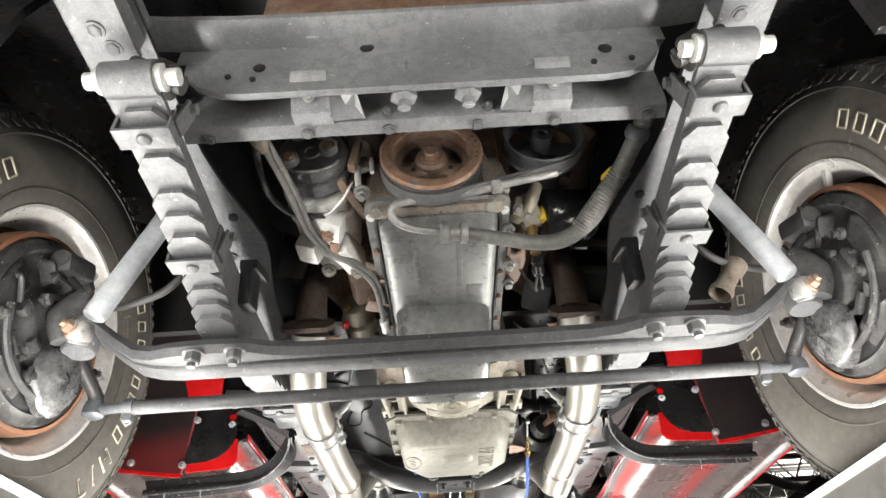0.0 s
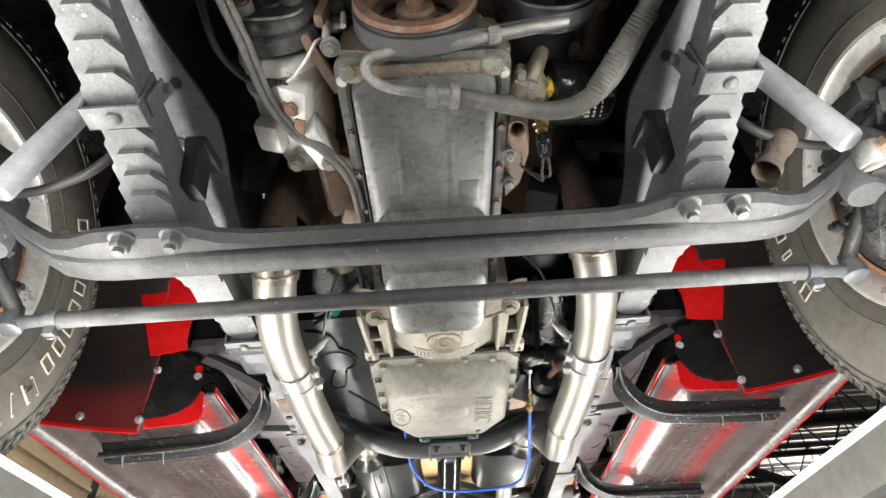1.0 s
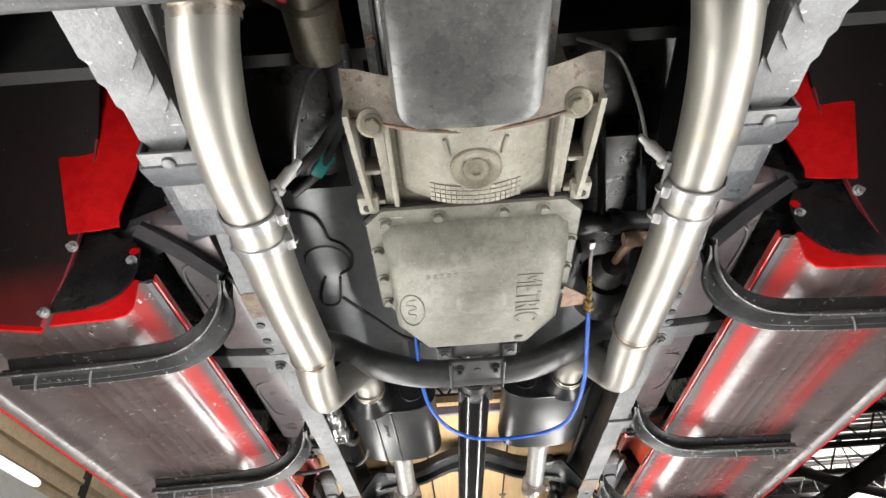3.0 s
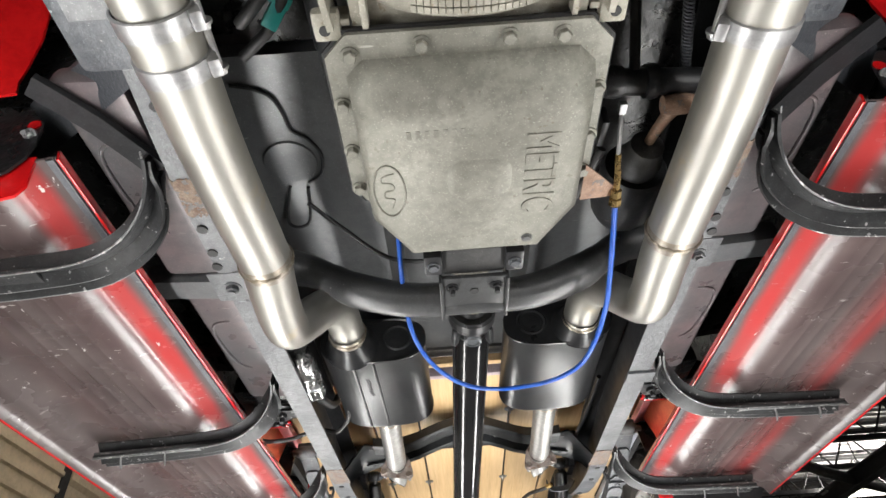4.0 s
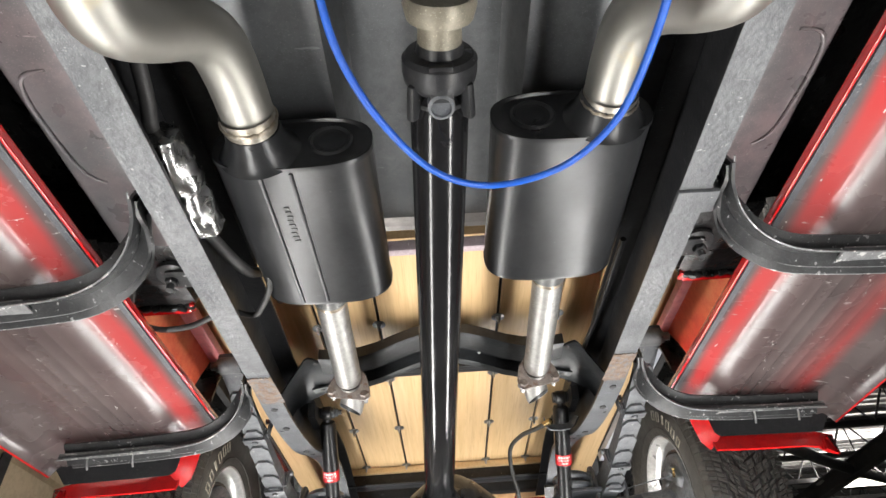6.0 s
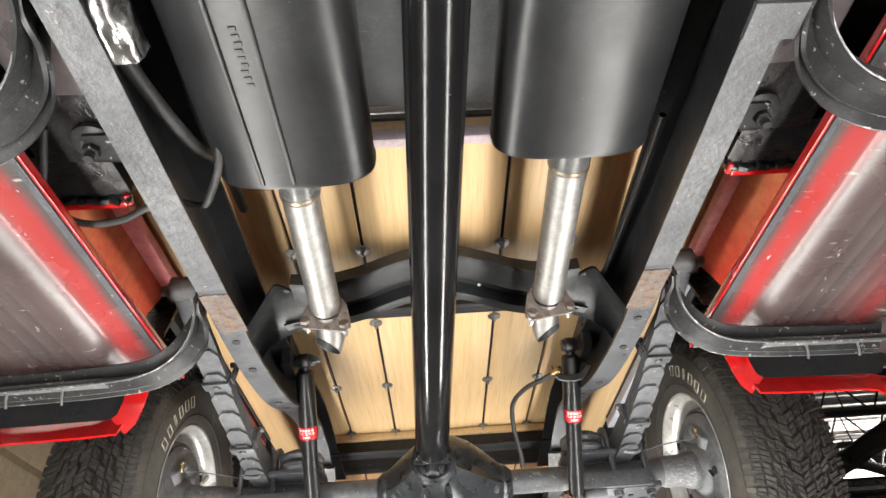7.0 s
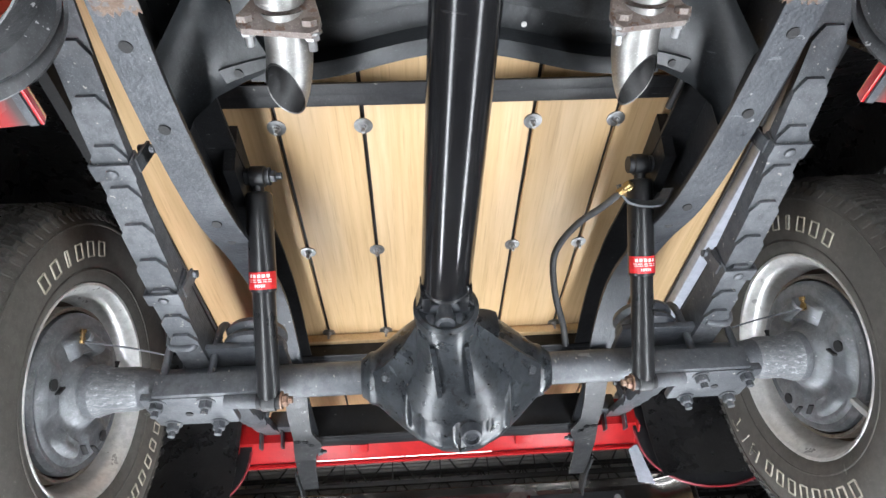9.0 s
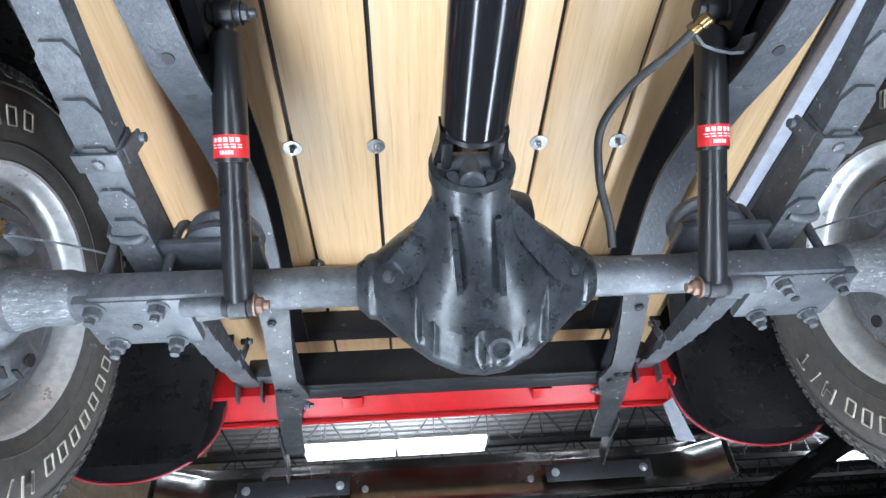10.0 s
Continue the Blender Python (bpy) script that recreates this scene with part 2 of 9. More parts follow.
WASHERED = surface("white_sill_paint", (0.36, 0.38, 0.44), (0.48, 0.50, 0.55), (0.35, 0.5), 0.0, 6, 50, 0.05, speck=0.0)
CONCRETE = surface("pale_sealed_concrete", (0.40, 0.392, 0.378), (0.50, 0.49, 0.475), (0.55, 0.75), 0.0, 1.2, 20, 0.3, 60, (0.30, 0.29, 0.28), 0.7, speck=0.0)
TRUSS = surface("dark_truss_paint", (0.045, 0.045, 0.048), (0.070, 0.069, 0.069), (0.5, 0.7), 0.1, 2, 20, 0.1, speck=0.0)
DECK = surface("grey_roof_deck", (0.40, 0.39, 0.40), (0.50, 0.49, 0.49), (0.45, 0.65), 0.2, 1.0, 9, 0.1, speck=0.0)
TANWALL = surface("tan_ribbed_cladding", (0.50, 0.40, 0.27), (0.58, 0.47, 0.32), (0.42, 0.58), 0.1, 0.9, 14, 0.08, 90, (0.25, 0.2, 0.14), 0.74, speck=0.0)
PLASTER = surface("painted_block_wall", (0.22, 0.21, 0.195), (0.27, 0.26, 0.245), (0.6, 0.8), 0.0, 0.8, 14, 0.2, 60, speck=0.0)
HOUSING = surface("pale_grey_lamp_housing", (0.42, 0.42, 0.41), (0.50, 0.50, 0.48), (0.4, 0.55), 0.2, 3, 30, 0.04, speck=0.0)
CLUTCHDARK = surface("sooty_clutch_steel", (0.040, 0.040, 0.042), (0.105, 0.105, 0.107), (0.34, 0.56), 0.3, 14, 70, 0.4, 150, (0.22, 0.20, 0.18), 0.68)
SOOTY = surface("sooty_rusted_manifold", (0.045, 0.032, 0.026), (0.11, 0.080, 0.064), (0.5, 0.72), 0.3, 12, 70, 0.4, 160, (0.16, 0.12, 0.09), 0.70)
BELT = surface("dusty_belt_rubber", (0.075, 0.075, 0.078), (0.115, 0.115, 0.118), (0.5, 0.66), 0.0, 16, 90, 0.1, speck=0.2)
BELL = surface("pale_cast_alloy_housing", (0.27, 0.255, 0.212), (0.37, 0.352, 0.30), (0.46, 0.62), 0.25, 8, 55, 0.35, 200, (0.20, 0.16, 0.11), 0.66, 0.05)
COVER = surface("oily_brown_cover_steel", (0.13, 0.105, 0.085), (0.27, 0.24, 0.20), (0.36, 0.6), 0.3, 9, 60, 0.3, 160, (0.10, 0.06, 0.035), 0.62, 0.06)
SILVERWELD = surface("heat_tinted_weld", (0.30, 0.25, 0.19), (0.50, 0.46, 0.40), (0.30, 0.48), 0.9, 40, 120, 0.8, 90, speck=0.0)


HEATTINT = surface("brown_heat_tint_on_steel", (0.30, 0.26, 0.21), (0.45, 0.43, 0.39), (0.34, 0.5), 0.9, 38, 120, 0.15, 120, (0.22, 0.17, 0.12), 0.66, speck=0.0)
# scraped paint of the board strips, and painted light on the iron edges
SCRAPEGLINT = surface("scraped_paint_and_edge_glint", (0.16, 0.163, 0.168), (0.27, 0.272, 0.278), (0.3, 0.5), 0.3, 12, 60, 0.5, 90, (0.62, 0.61, 0.60), 0.60)


def stainless():
    m, t, b = nodes_of("brushed_stainless_tube")
    v = coords(t)
    col = ramp(t, noise_of(t, v, 5.0, 4.0), 0.35, 0.7, (0.355, 0.345, 0.315), (0.445, 0.433, 0.398))
    stain = ramp(t, noise_of(t, v, 13.0, 6.0, 0.6), 0.62, 0.72, (0, 0, 0), (0.55, 0.55, 0.55))
    t.links.new(mixed(t, stain, col, (0.48, 0.40, 0.26)), b.inputs["Base Color"])
    t.links.new(ramp(t, noise_of(t, v, 26.0, 5.0), 0.3, 0.7, (0.40,) * 3, (0.52,) * 3), b.inputs["Roughness"])
    b.inputs["Metallic"].default_value = 0.92
    k = add(t, "ShaderNodeBump", Strength=0.02, Distance=0.001)
    t.links.new(noise_of(t, coords(t, (40, 500, 40)), 1.0, 3.0), k.inputs["Height"])
    t.links.new(k.outputs[0], b.inputs["Normal"])
    return m


STAINLESS = stainless()


def oak():
    m, t, b = nodes_of("pale_oak_board")
    info = t.nodes.new("ShaderNodeObjectInfo")
    v = coords(t, (34, 1.5, 34))
    shift = t.nodes.new("ShaderNodeVectorMath")
    shift.operation = "ADD"
    t.links.new(v, shift.inputs[0])
    k = t.nodes.new("ShaderNodeMath")
    k.operation, k.inputs[1].default_value = "MULTIPLY", 40.0
    t.links.new(info.outputs["Random"], k.inputs[0])
    t.links.new(k.outputs[0], shift.inputs[1])
    v = shift.outputs[0]
    warp = noise_of(t, v, 0.35, 3.0)
    grain = noise_of(t, v, 2.2, 6.0, 0.65)
    col = ramp(t, grain, 0.32, 0.70, (0.50, 0.335, 0.165), (0.66, 0.475, 0.265))
    col = mixed(t, ramp(t, warp, 0.35, 0.7, (0, 0, 0), (0.6, 0.6, 0.6)), col, (0.60, 0.40, 0.20))
    fibre = noise_of(t, coords(t, (240, 7, 240)), 1.0, 3.0)
    col = mixed(t, ramp(t, fibre, 0.55, 0.72, (0, 0, 0), (0.45, 0.45, 0.45)), col, (0.36, 0.22, 0.10))
    knot = ramp(t, noise_of(t, coords(t, (26, 7, 26)), 1.0, 1.0), 0.79, 0.83, (0, 0, 0), (0.6, 0.6, 0.6))
    col = mixed(t, knot, col, (0.27, 0.14, 0.06))
    t.links.new(col, b.inputs["Base Color"])
    t.links.new(ramp(t, grain, 0.3, 0.7, (0.46,) * 3, (0.36,) * 3), b.inputs["Roughness"])
    k = add(t, "ShaderNodeBump", Strength=0.08, Distance=0.001)
    t.links.new(fibre, k.inputs["Height"])
    t.links.new(k.outputs[0], b.inputs["Normal"])
    return m


OAK = oak()


def oversprayed(name, second):
    """Black underside of a running board, with red overspray along the two long bends."""
    m, t, b = nodes_of(name)
    v = coords(t)
    sep = t.nodes.new("ShaderNodeSeparateXYZ")
    t.links.new(v, sep.inputs[0])
    side = t.nodes.new("ShaderNodeMath")
    side.operation = "ABSOLUTE"
    t.links.new(sep.outputs[0], side.inputs[0])
    wob = t.nodes.new("ShaderNodeMath")
    wob.operation, wob.inputs[1].default_value = "MULTIPLY_ADD", 0.05
    t.links.new(noise_of(t, coords(t, (5, 1.6, 5)), 1.0, 4.0), wob.inputs[0])
    t.links.new(side.outputs[0], wob.inputs[2])
    r = t.nodes.new("ShaderNodeValToRGB")
    e = r.color_ramp.elements
    e[0].position, e[0].color = 0.0, (0, 0, 0, 1)
    e[1].position, e[1].color = 1.0, (0, 0, 0, 1)
    for pos, val in ((0.046, 0.02), (0.062, 0.68), (0.082, 0.70), (0.104, 0.04), (0.22, 0.02), (0.275, 0.02 + second * 0.3), (0.318, second), (0.350, 0.02)):
        k = e.new(pos)
        k.color = (val, val, val, 1)
    t.links.new(wob.outputs[0], r.inputs[0])
    patch = ramp(t, noise_of(t, coords(t, (2.5, 1.2, 2.5)), 1.0, 3.0), 0.35, 0.62, (0.62,) * 3, (1, 1, 1))
    mul = t.nodes.new("ShaderNodeMath")
    mul.operation = "MULTIPLY"
    t.links.new(r.outputs[0], mul.inputs[0])
    t.links.new(patch, mul.inputs[1])
    base = ramp(t, noise_of(t, v, 6.0, 5.0), 0.35, 0.7, (0.056, 0.050, 0.050), (0.104, 0.091, 0.089))
    col = mixed(t, mul.outputs[0], base, (0.50, 0.014, 0.014))
    dust = ramp(t, noise_of(t, coords(t, (3, 9, 3)), 14.0, 5.0, 0.75), 0.66, 0.70, (0, 0, 0), (0.7, 0.7, 0.7))
    col = mixed(t, dust, col, (0.30, 0.28, 0.27))
    chips = ramp(t, noise_of(t, coords(t, (60, 22, 60)), 1.0, 5.0, 0.7), 0.675, 0.69, (0, 0, 0), (0.9, 0.9, 0.9))
    col = mixed(t, chips, col, (0.62, 0.60, 0.58))
    runs = ramp(t, noise_of(t, coords(t, (24, 90, 24)), 1.0, 4.0, 0.6), 0.68, 0.70, (0, 0, 0), (0.7, 0.7, 0.7))
    col = mixed(t, runs, col, (0.45, 0.42, 0.40))
    t.links.new(col, b.inputs["Base Color"])
    t.links.new(ramp(t, noise_of(t, v, 9.0, 4.0), 0.3, 0.7, (0.22,) * 3, (0.32,) * 3), b.inputs["Roughness"])
    b.inputs["Metallic"].default_value = 0.0
    b.inputs["Specular IOR Level"].default_value = 0.44
    k = add(t, "ShaderNodeBump", Strength=0.12, Distance=0.0015)
    t.links.new(noise_of(t, v, 130.0, 4.0), k.inputs["Height"])
    t.links.new(k.outputs[0], b.inputs["Normal"])
    return m


OVERSPRAY = {-1: oversprayed("black_paint_with_a_red_band", 0.04), 1: oversprayed("black_paint_with_two_red_bands", 0.5)}


def lip_overspray(m):
    """Red spray that drifted from the lip up the black panel."""
    t = m.node_tree
    b = t.nodes["Principled BSDF"]
    old = b.inputs["Base Color"].links[0].from_socket
    sep = t.nodes.new("ShaderNodeSeparateXYZ")
    t.links.new(coords(t), sep.inputs[0])
    k = t.nodes.new("ShaderNodeMath")
    k.operation, k.inputs[1].default_value = "MULTIPLY_ADD", -0.11
    t.links.new(noise_of(t, coords(t, (5, 5, 3)), 1.0, 4.0), k.inputs[0])
    t.links.new(sep.outputs[2], k.inputs[2])
    f = ramp(t, k.outputs[0], 0.0, 0.07, (0.0, 0.0, 0.0), (0.0, 0.0, 0.0))
    e = f.node.color_ramp.elements
    e[0].color = (0.24, 0.24, 0.24, 1)
    t.links.new(mixed(t, f, old, (0.40, 0.014, 0.014)), b.inputs["Base Color"])
    return m


LIPRED = lip_overspray(surface("black_paint_with_red_drift", (0.0165, 0.0155, 0.016), (0.030, 0.0165, 0.0165), (0.28, 0.44), 0.0, 3.2, 40, 0.25, 120, (0.2, 0.17, 0.16), 0.735, gloss=0.45))


def glow(name, colour, strength):
    m, t, b = nodes_of(name)
    b.inputs["Base Color"].default_value = (0.9, 0.9, 0.9, 1)
    b.inputs["Emission Color"].default_value = (*colour, 1)
    b.inputs["Emission Strength"].default_value = strength
    return m


STREAKED = surface("dried_grease_streaks", (0.10, 0.105, 0.113), (0.20, 0.205, 0.212), (0.34, 0.55), 0.15, 60, 140, 0.3, 150, (0.32, 0.335, 0.35), 0.62, stretch=(1.0, 2.6, 2.6))
IRON = surface("scuffed_black_iron_paint", (0.020, 0.0205, 0.022), (0.055, 0.056, 0.058), (0.28, 0.46), 0.1, 11, 50, 0.5, 110, (0.34, 0.34, 0.34), 0.66, gloss=0.4)
OILYBLACK = surface("oily_grey_black_casting", (0.019, 0.0215, 0.025), (0.062, 0.069, 0.077), (0.22, 0.44), 0.15, 14, 45, 0.45, 90, (0.006, 0.006, 0.006), 0.59)
DARKRED = surface("dark_red_edge_paint", (0.20, 0.016, 0.022), (0.34, 0.060, 0.075), (0.3, 0.45), 0.0, 6, 50, 0.05, 120, None, 0.7, speck=0.1)
STEELPIPE = surface("dull_bare_steel", (0.38, 0.375, 0.36), (0.48, 0.475, 0.46), (0.44, 0.58), 1.0, 12, 60, 0.12, 160, (0.22, 0.18, 0.13), 0.70)
BARHOUSING = surface("grey_lamp_bar_housing", (0.46, 0.465, 0.45), (0.56, 0.565, 0.55), (0.4, 0.55), 0.2, 3, 30, 0.04, speck=0.0)
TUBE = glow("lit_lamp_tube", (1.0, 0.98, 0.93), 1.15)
TUBEFAR = glow("lit_ceiling_tube", (1.0, 0.93, 0.80), 4.0)


# ---- mesh helpers ----
def part(name, bm, material, parent=None, label="", smooth=38):
    """Links a bmesh, given in world metres, as one mesh under a thing or a part."""
    top = parent
    while top and top.parent:
        top = top.parent
    if top:
        bm.transform(Matrix.Translation(-top.location))
    bmesh.ops.recalc_face_normals(bm, faces=bm.faces)
    me = bpy.data.meshes.new(name)
    bm.to_mesh(me)
    bm.free()
    me.materials.append(material)
    if smooth:
        me.shade_smooth()
        me.set_sharp_from_angle(angle=radians(smooth))
    ob = new(name, me)
    if parent:
        ob.parent = parent
    if label:
        tagged(ob, label)
    return ob


def thing(name, at, label, category, group=""):
    ob = new(name)
    ob.location = at
    ob.empty_display_size = 0.05
    return tagged(ob, label, category, group)


def loft(bm, rings, caps=True, closed=True):
    rows = [[bm.verts.new(p) for p in ring] for ring in rings]
    n = len(rows[0])
    for a, b in zip(rows, rows[1:]):
        for i in range(n if closed else n - 1):
            bm.faces.new((a[i], a[(i + 1) % n], b[(i + 1) % n], b[i]))
    if caps and closed:
        bm.faces.new(rows[0][::-1])
        bm.faces.new(rows[-1])
    return rows


def curve_points(pts, steps):
    """A smooth line through the points."""
    P = [Vector(p) for p in pts]
    if steps < 2 or len(P) < 3:
        return P
    out = []
    for i in range(len(P) - 1):
        a, b, c, d = P[max(i - 1, 0)], P[i], P[i + 1], P[min(i + 2, len(P) - 1)]
        for k in range(steps):
            u = k / steps
            out.append(0.5 * (2 * b + (c - a) * u + (2 * a - 5 * b + 4 * c - d) * u * u + (3 * b - a - 3 * c + d) * u ** 3))
    out.append(P[-1])
    return out


def tube(bm, pts, r, n=12, steps=6, caps=True, squash=None):
    """A round tube along a smooth line; r is one radius or one for each point."""
    P = curve_points(pts, steps)
    radii = [r] * len(P) if isinstance(r, (int, float)) else [float(x) for x in np.interp(np.linspace(0, len(r) - 1, len(P)), range(len(r)), r)]
    side, rings = None, []
    for i, p in enumerate(P):
        d = (P[min(i + 1, len(P) - 1)] - P[max(i - 1, 0)]).normalized()
        if side is None:
            side = d.orthogonal().normalized()
        side = (side - d * side.dot(d)).normalized()
        up = d.cross(side)
        rings.append([p + radii[i] * (math.cos(a) * side + math.sin(a) * up) for a in (2 * math.pi * k / n for k in range(n))])
    loft(bm, rings, caps)


def lathe(bm, profile, at, axis, n=32, caps=True):
    """Turns (radius, height) pairs round an axis."""
    ax = Vector(axis).normalized()
    u = ax.orthogonal().normalized()
    w = ax.cross(u)
    rings = [[Vector(at) + ax * h + max(r, 0.0004) * (math.cos(2 * math.pi * k / n) * u + math.sin(2 * math.pi * k / n) * w) for k in range(n)] for r, h in profile]
    loft(bm, rings, caps)


def box(bm, at, size, turn=(0, 0, 0), bevel=0.0):
    m = pose(*at, *turn)
    vs = bmesh.ops.create_cube(bm, size=1.0, matrix=m @ Matrix.Diagonal((*size, 1)))["verts"]
    if bevel:
        es = list({e for v in vs for e in v.link_edges})
        bmesh.ops.bevel(bm, geom=es, offset=bevel, segments=2, affect="EDGES", profile=0.6)


def slab(bm, outline, push):
    """A flat outline of world points, pushed out by a vector."""
    loft(bm, [[Vector(p) for p in outline], [Vector(p) + Vector(push) for p in outline]], True)


def strap(bm, pts, wide, width, thick, steps=6):
    """A flat bar along a line; wide is the direction of its width."""
    P = curve_points(pts, steps)
    rings = []
    for i, p in enumerate(P):
        d = (P[min(i + 1, len(P) - 1)] - P[max(i - 1, 0)]).normalized()
        w = Vector(wide[i * len(wide) // len(P)] if isinstance(wide, list) else wide)
        w = (w - d * w.dot(d)).normalized()
        u = d.cross(w)
        rings.append([p + a * w * width / 2 + b * u * thick / 2 for a, b in ((-1, -1), (1, -1), (1, 1), (-1, 1))])
    loft(bm, rings)


def hexbolt(bm, at, axis, r=0.009, h=0.008, shank=0.0):
    ax = Vector(axis).normalized()
    lathe(bm, [(r * 1.35, -0.001), (r * 1.35, 0.002), (0, 0.002)], at, ax, 16)
    lathe(bm, [(r, 0.002), (r, h * 0.85), (r * 0.85, h), (0, h)], at, ax, 6)
    if shank:
        lathe(bm, [(r * 0.55, h), (r * 0.55, h + shank), (0, h + shank)], at, ax, 10)


def bolt(parent, at, axis, r=0.009, h=0.008, material=None, shank=0.0, name="bolt", label=""):
    bm = bmesh.new()
    hexbolt(bm, at, axis, r, h, shank)
    return part(name, bm, material or GREY, parent, label, 30)


def lettering(name, body, size, m, material, parent, thick=0.0012, label=""):
    """A word in the built-in font, laid at the pose m in the world, centred."""
    cu = bpy.data.curves.new(name, "FONT")
    cu.body, cu.size, cu.extrude, cu.align_x, cu.align_y = body, size, thick / 2, "CENTER", "CENTER"
    ob = bpy.data.objects.new(name, cu)
    me = bpy.data.meshes.new_from_object(ob)
    bpy.data.objects.remove(ob)
    bm = bmesh.new()
    bm.from_mesh(me)
    bpy.data.meshes.remove(me)
    bm.transform(m)
    return part(name, bm, material, parent, label, 0)


def smooth_step(u):
    u = min(1.0, max(0.0, u))
    return u * u * (3 - 2 * u)


def window(u, a, b, soft):
    return smooth_step((u - a) / soft) * smooth_step((b - u) / soft)


def relief_plate(bm, at, s, radius, pads):
    """A round pressed plate facing inwards, with a hub, raised sectors and a rolled rim."""
    rings = []
    for i in range(31):
        r = radius * i / 30
        ring = []
        for k in range(96):
            a = 360 * k / 96
            h = 0.020 * (1 - smooth_step((r - 0.052) / 0.022)) - 0.004 * window(r, radius - 0.020, radius - 0.008, 0.005)
            for r0, r1, a0, a1, up in pads:
                h += up * window(r, r0, r1, 0.007) * window(a, a0, a1, 7)
            h -= 0.010 * smooth_step((r - radius + 0.006) / 0.006)
            ring.append((at[0] - s * h, at[1] + r * math.cos(radians(a)), at[2] + r * math.sin(radians(a))))
        rings.append(ring)
    loft(bm, rings[1:], False)
    loft(bm, [[(x + s * 0.012, y, z) for x, y, z in rings[-1]], rings[-1]], False)
    bm.faces.new([bm.verts.new(p) for p in rings[1]])


# ---- the hall ----
def plain(name, at, size, material, label, turn=(0, 0, 0)):
    bm = bmesh.new()
    box(bm, at, size, turn)
    return tagged(part(name, bm, material, None, "", 0), label, "building", "", "structure")


plain("floor", (5.0, 6.0, -0.1), (18.4, 28.4, 0.2), CONCRETE, "grey concrete workshop floor under the raised truck")
plain("wall_south", (5.0, -8.1, 2.75), (18.4, 0.2, 5.5), PLASTER, "pale painted block wall of the workshop")
plain("wall_north", (5.0, 20.1, 2.75), (18.4, 0.2, 5.5), PLASTER, "pale painted block wall of the workshop")
plain("wall_east", (14.1, 6.0, 2.75), (0.2, 28.0, 5.5), PLASTER, "pale painted block wall of the workshop")


def ribbed_wall(name, y0, y1, material, pitch, label):
    """Cladding with long level ribs."""
    bm = bmesh.new()
    prof = []
    z = 0.0
    while z < 5.4:
        prof += [(-3.60, z), (-3.60, z + pitch * 0.62), (-3.575, z + pitch * 0.70), (-3.575, z + pitch * 0.92)]
        z += pitch
    prof += [(-3.60, 5.45), (-3.72, 5.45), (-3.72, 0.0)]
    loft(bm, [[(px, y0, pz) for px, pz in prof], [(px, y1, pz) for px, pz in prof]])
    return tagged(part(name, bm, material, None, "", 0), label, "wall", "", "structure")


ribbed_wall("wall_west", -8.0, 6.30, TANWALL, 0.15, "tan metal wall cladding with long level ribs")
ribbed_wall("wall_west_far", 6.42, 20.0, TANWALL, 0.6, "tan panelled wall past a dark joint")
plain("trim", (-3.64, 6.36, 2.72), (0.10, 0.12, 5.4), DARK, "dark vertical joint strip between wall panels")

bm = bmesh.new()
prof, y = [], -8.0
while y < 20.0:
    prof += [(y, 5.42), (y + 0.09, 5.42), (y + 0.11, 5.38), (y + 0.18, 5.38)]
    y += 0.20
prof += [(20.0, 5.5), (-8.0, 5.5)]
loft(bm, [[(-3.7, py, pz) for py, pz in prof], [(14.0, py, pz) for py, pz in prof]])
tagged(part("ceiling", bm, DECK, None, "", 0), "grey corrugated steel roof deck above dark joists", "ceiling", "", "structure")


def roof_truss(y):
    bm = bmesh.new()
    for z in (4.68, 5.30):
        box(bm, (5.2, y, z), (17.6, 0.09, 0.05))
        box(bm, (5.2, y, z + (0.035 if z < 5 else -0.035)), (17.6, 0.02, 0.05))
    x, up = -3.5, True
    while x < 13.6:
        a, b = Vector((x, y, 4.69 if up else 5.29)), Vector((x + 0.42, y, 5.29 if up else 4.69))
        tube(bm, [a, b], 0.016, 6, 1)
        if up:
            tube(bm, [b, b - Vector((0, 0, 0.6))], 0.012, 6, 1)
        x, up = x + 0.42, not up
    return tagged(part("roof_truss", bm, TRUSS, None, "", 30), "dark painted open web steel roof joist", "roof truss", "roof trusses", "structure")


truss = roof_truss(-5.8)
for k in range(1, 19):
    copy_thing(truss, Matrix.Translation((0, 1.35 * k, 0)))


def roof_beam(x):
    bm = bmesh.new()
    box(bm, (x, 6.0, 4.62), (0.2, 27.8, 0.02))
    box(bm, (x, 6.0, 4.50), (0.02, 27.8, 0.22))
    box(bm, (x, 6.0, 4.38), (0.2, 27.8, 0.02))
    tagged(part("roof_beam", bm, TRUSS, None, "", 0), "dark steel roof girder under the joists", "roof beam", "roof beams", "structure")


for x in (6.9, 11.2):
    roof_beam(x)
bm = bmesh.new()
tube(bm, [(4.0, 9.6, 4.55), (7.0, 12.0, 4.5), (12.5, 15.5, 4.45)], 0.09, 12, 4)
tagged(part("ceiling_duct", bm, TRUSS, None), "dark round duct running slantwise under the roof joists", "duct")


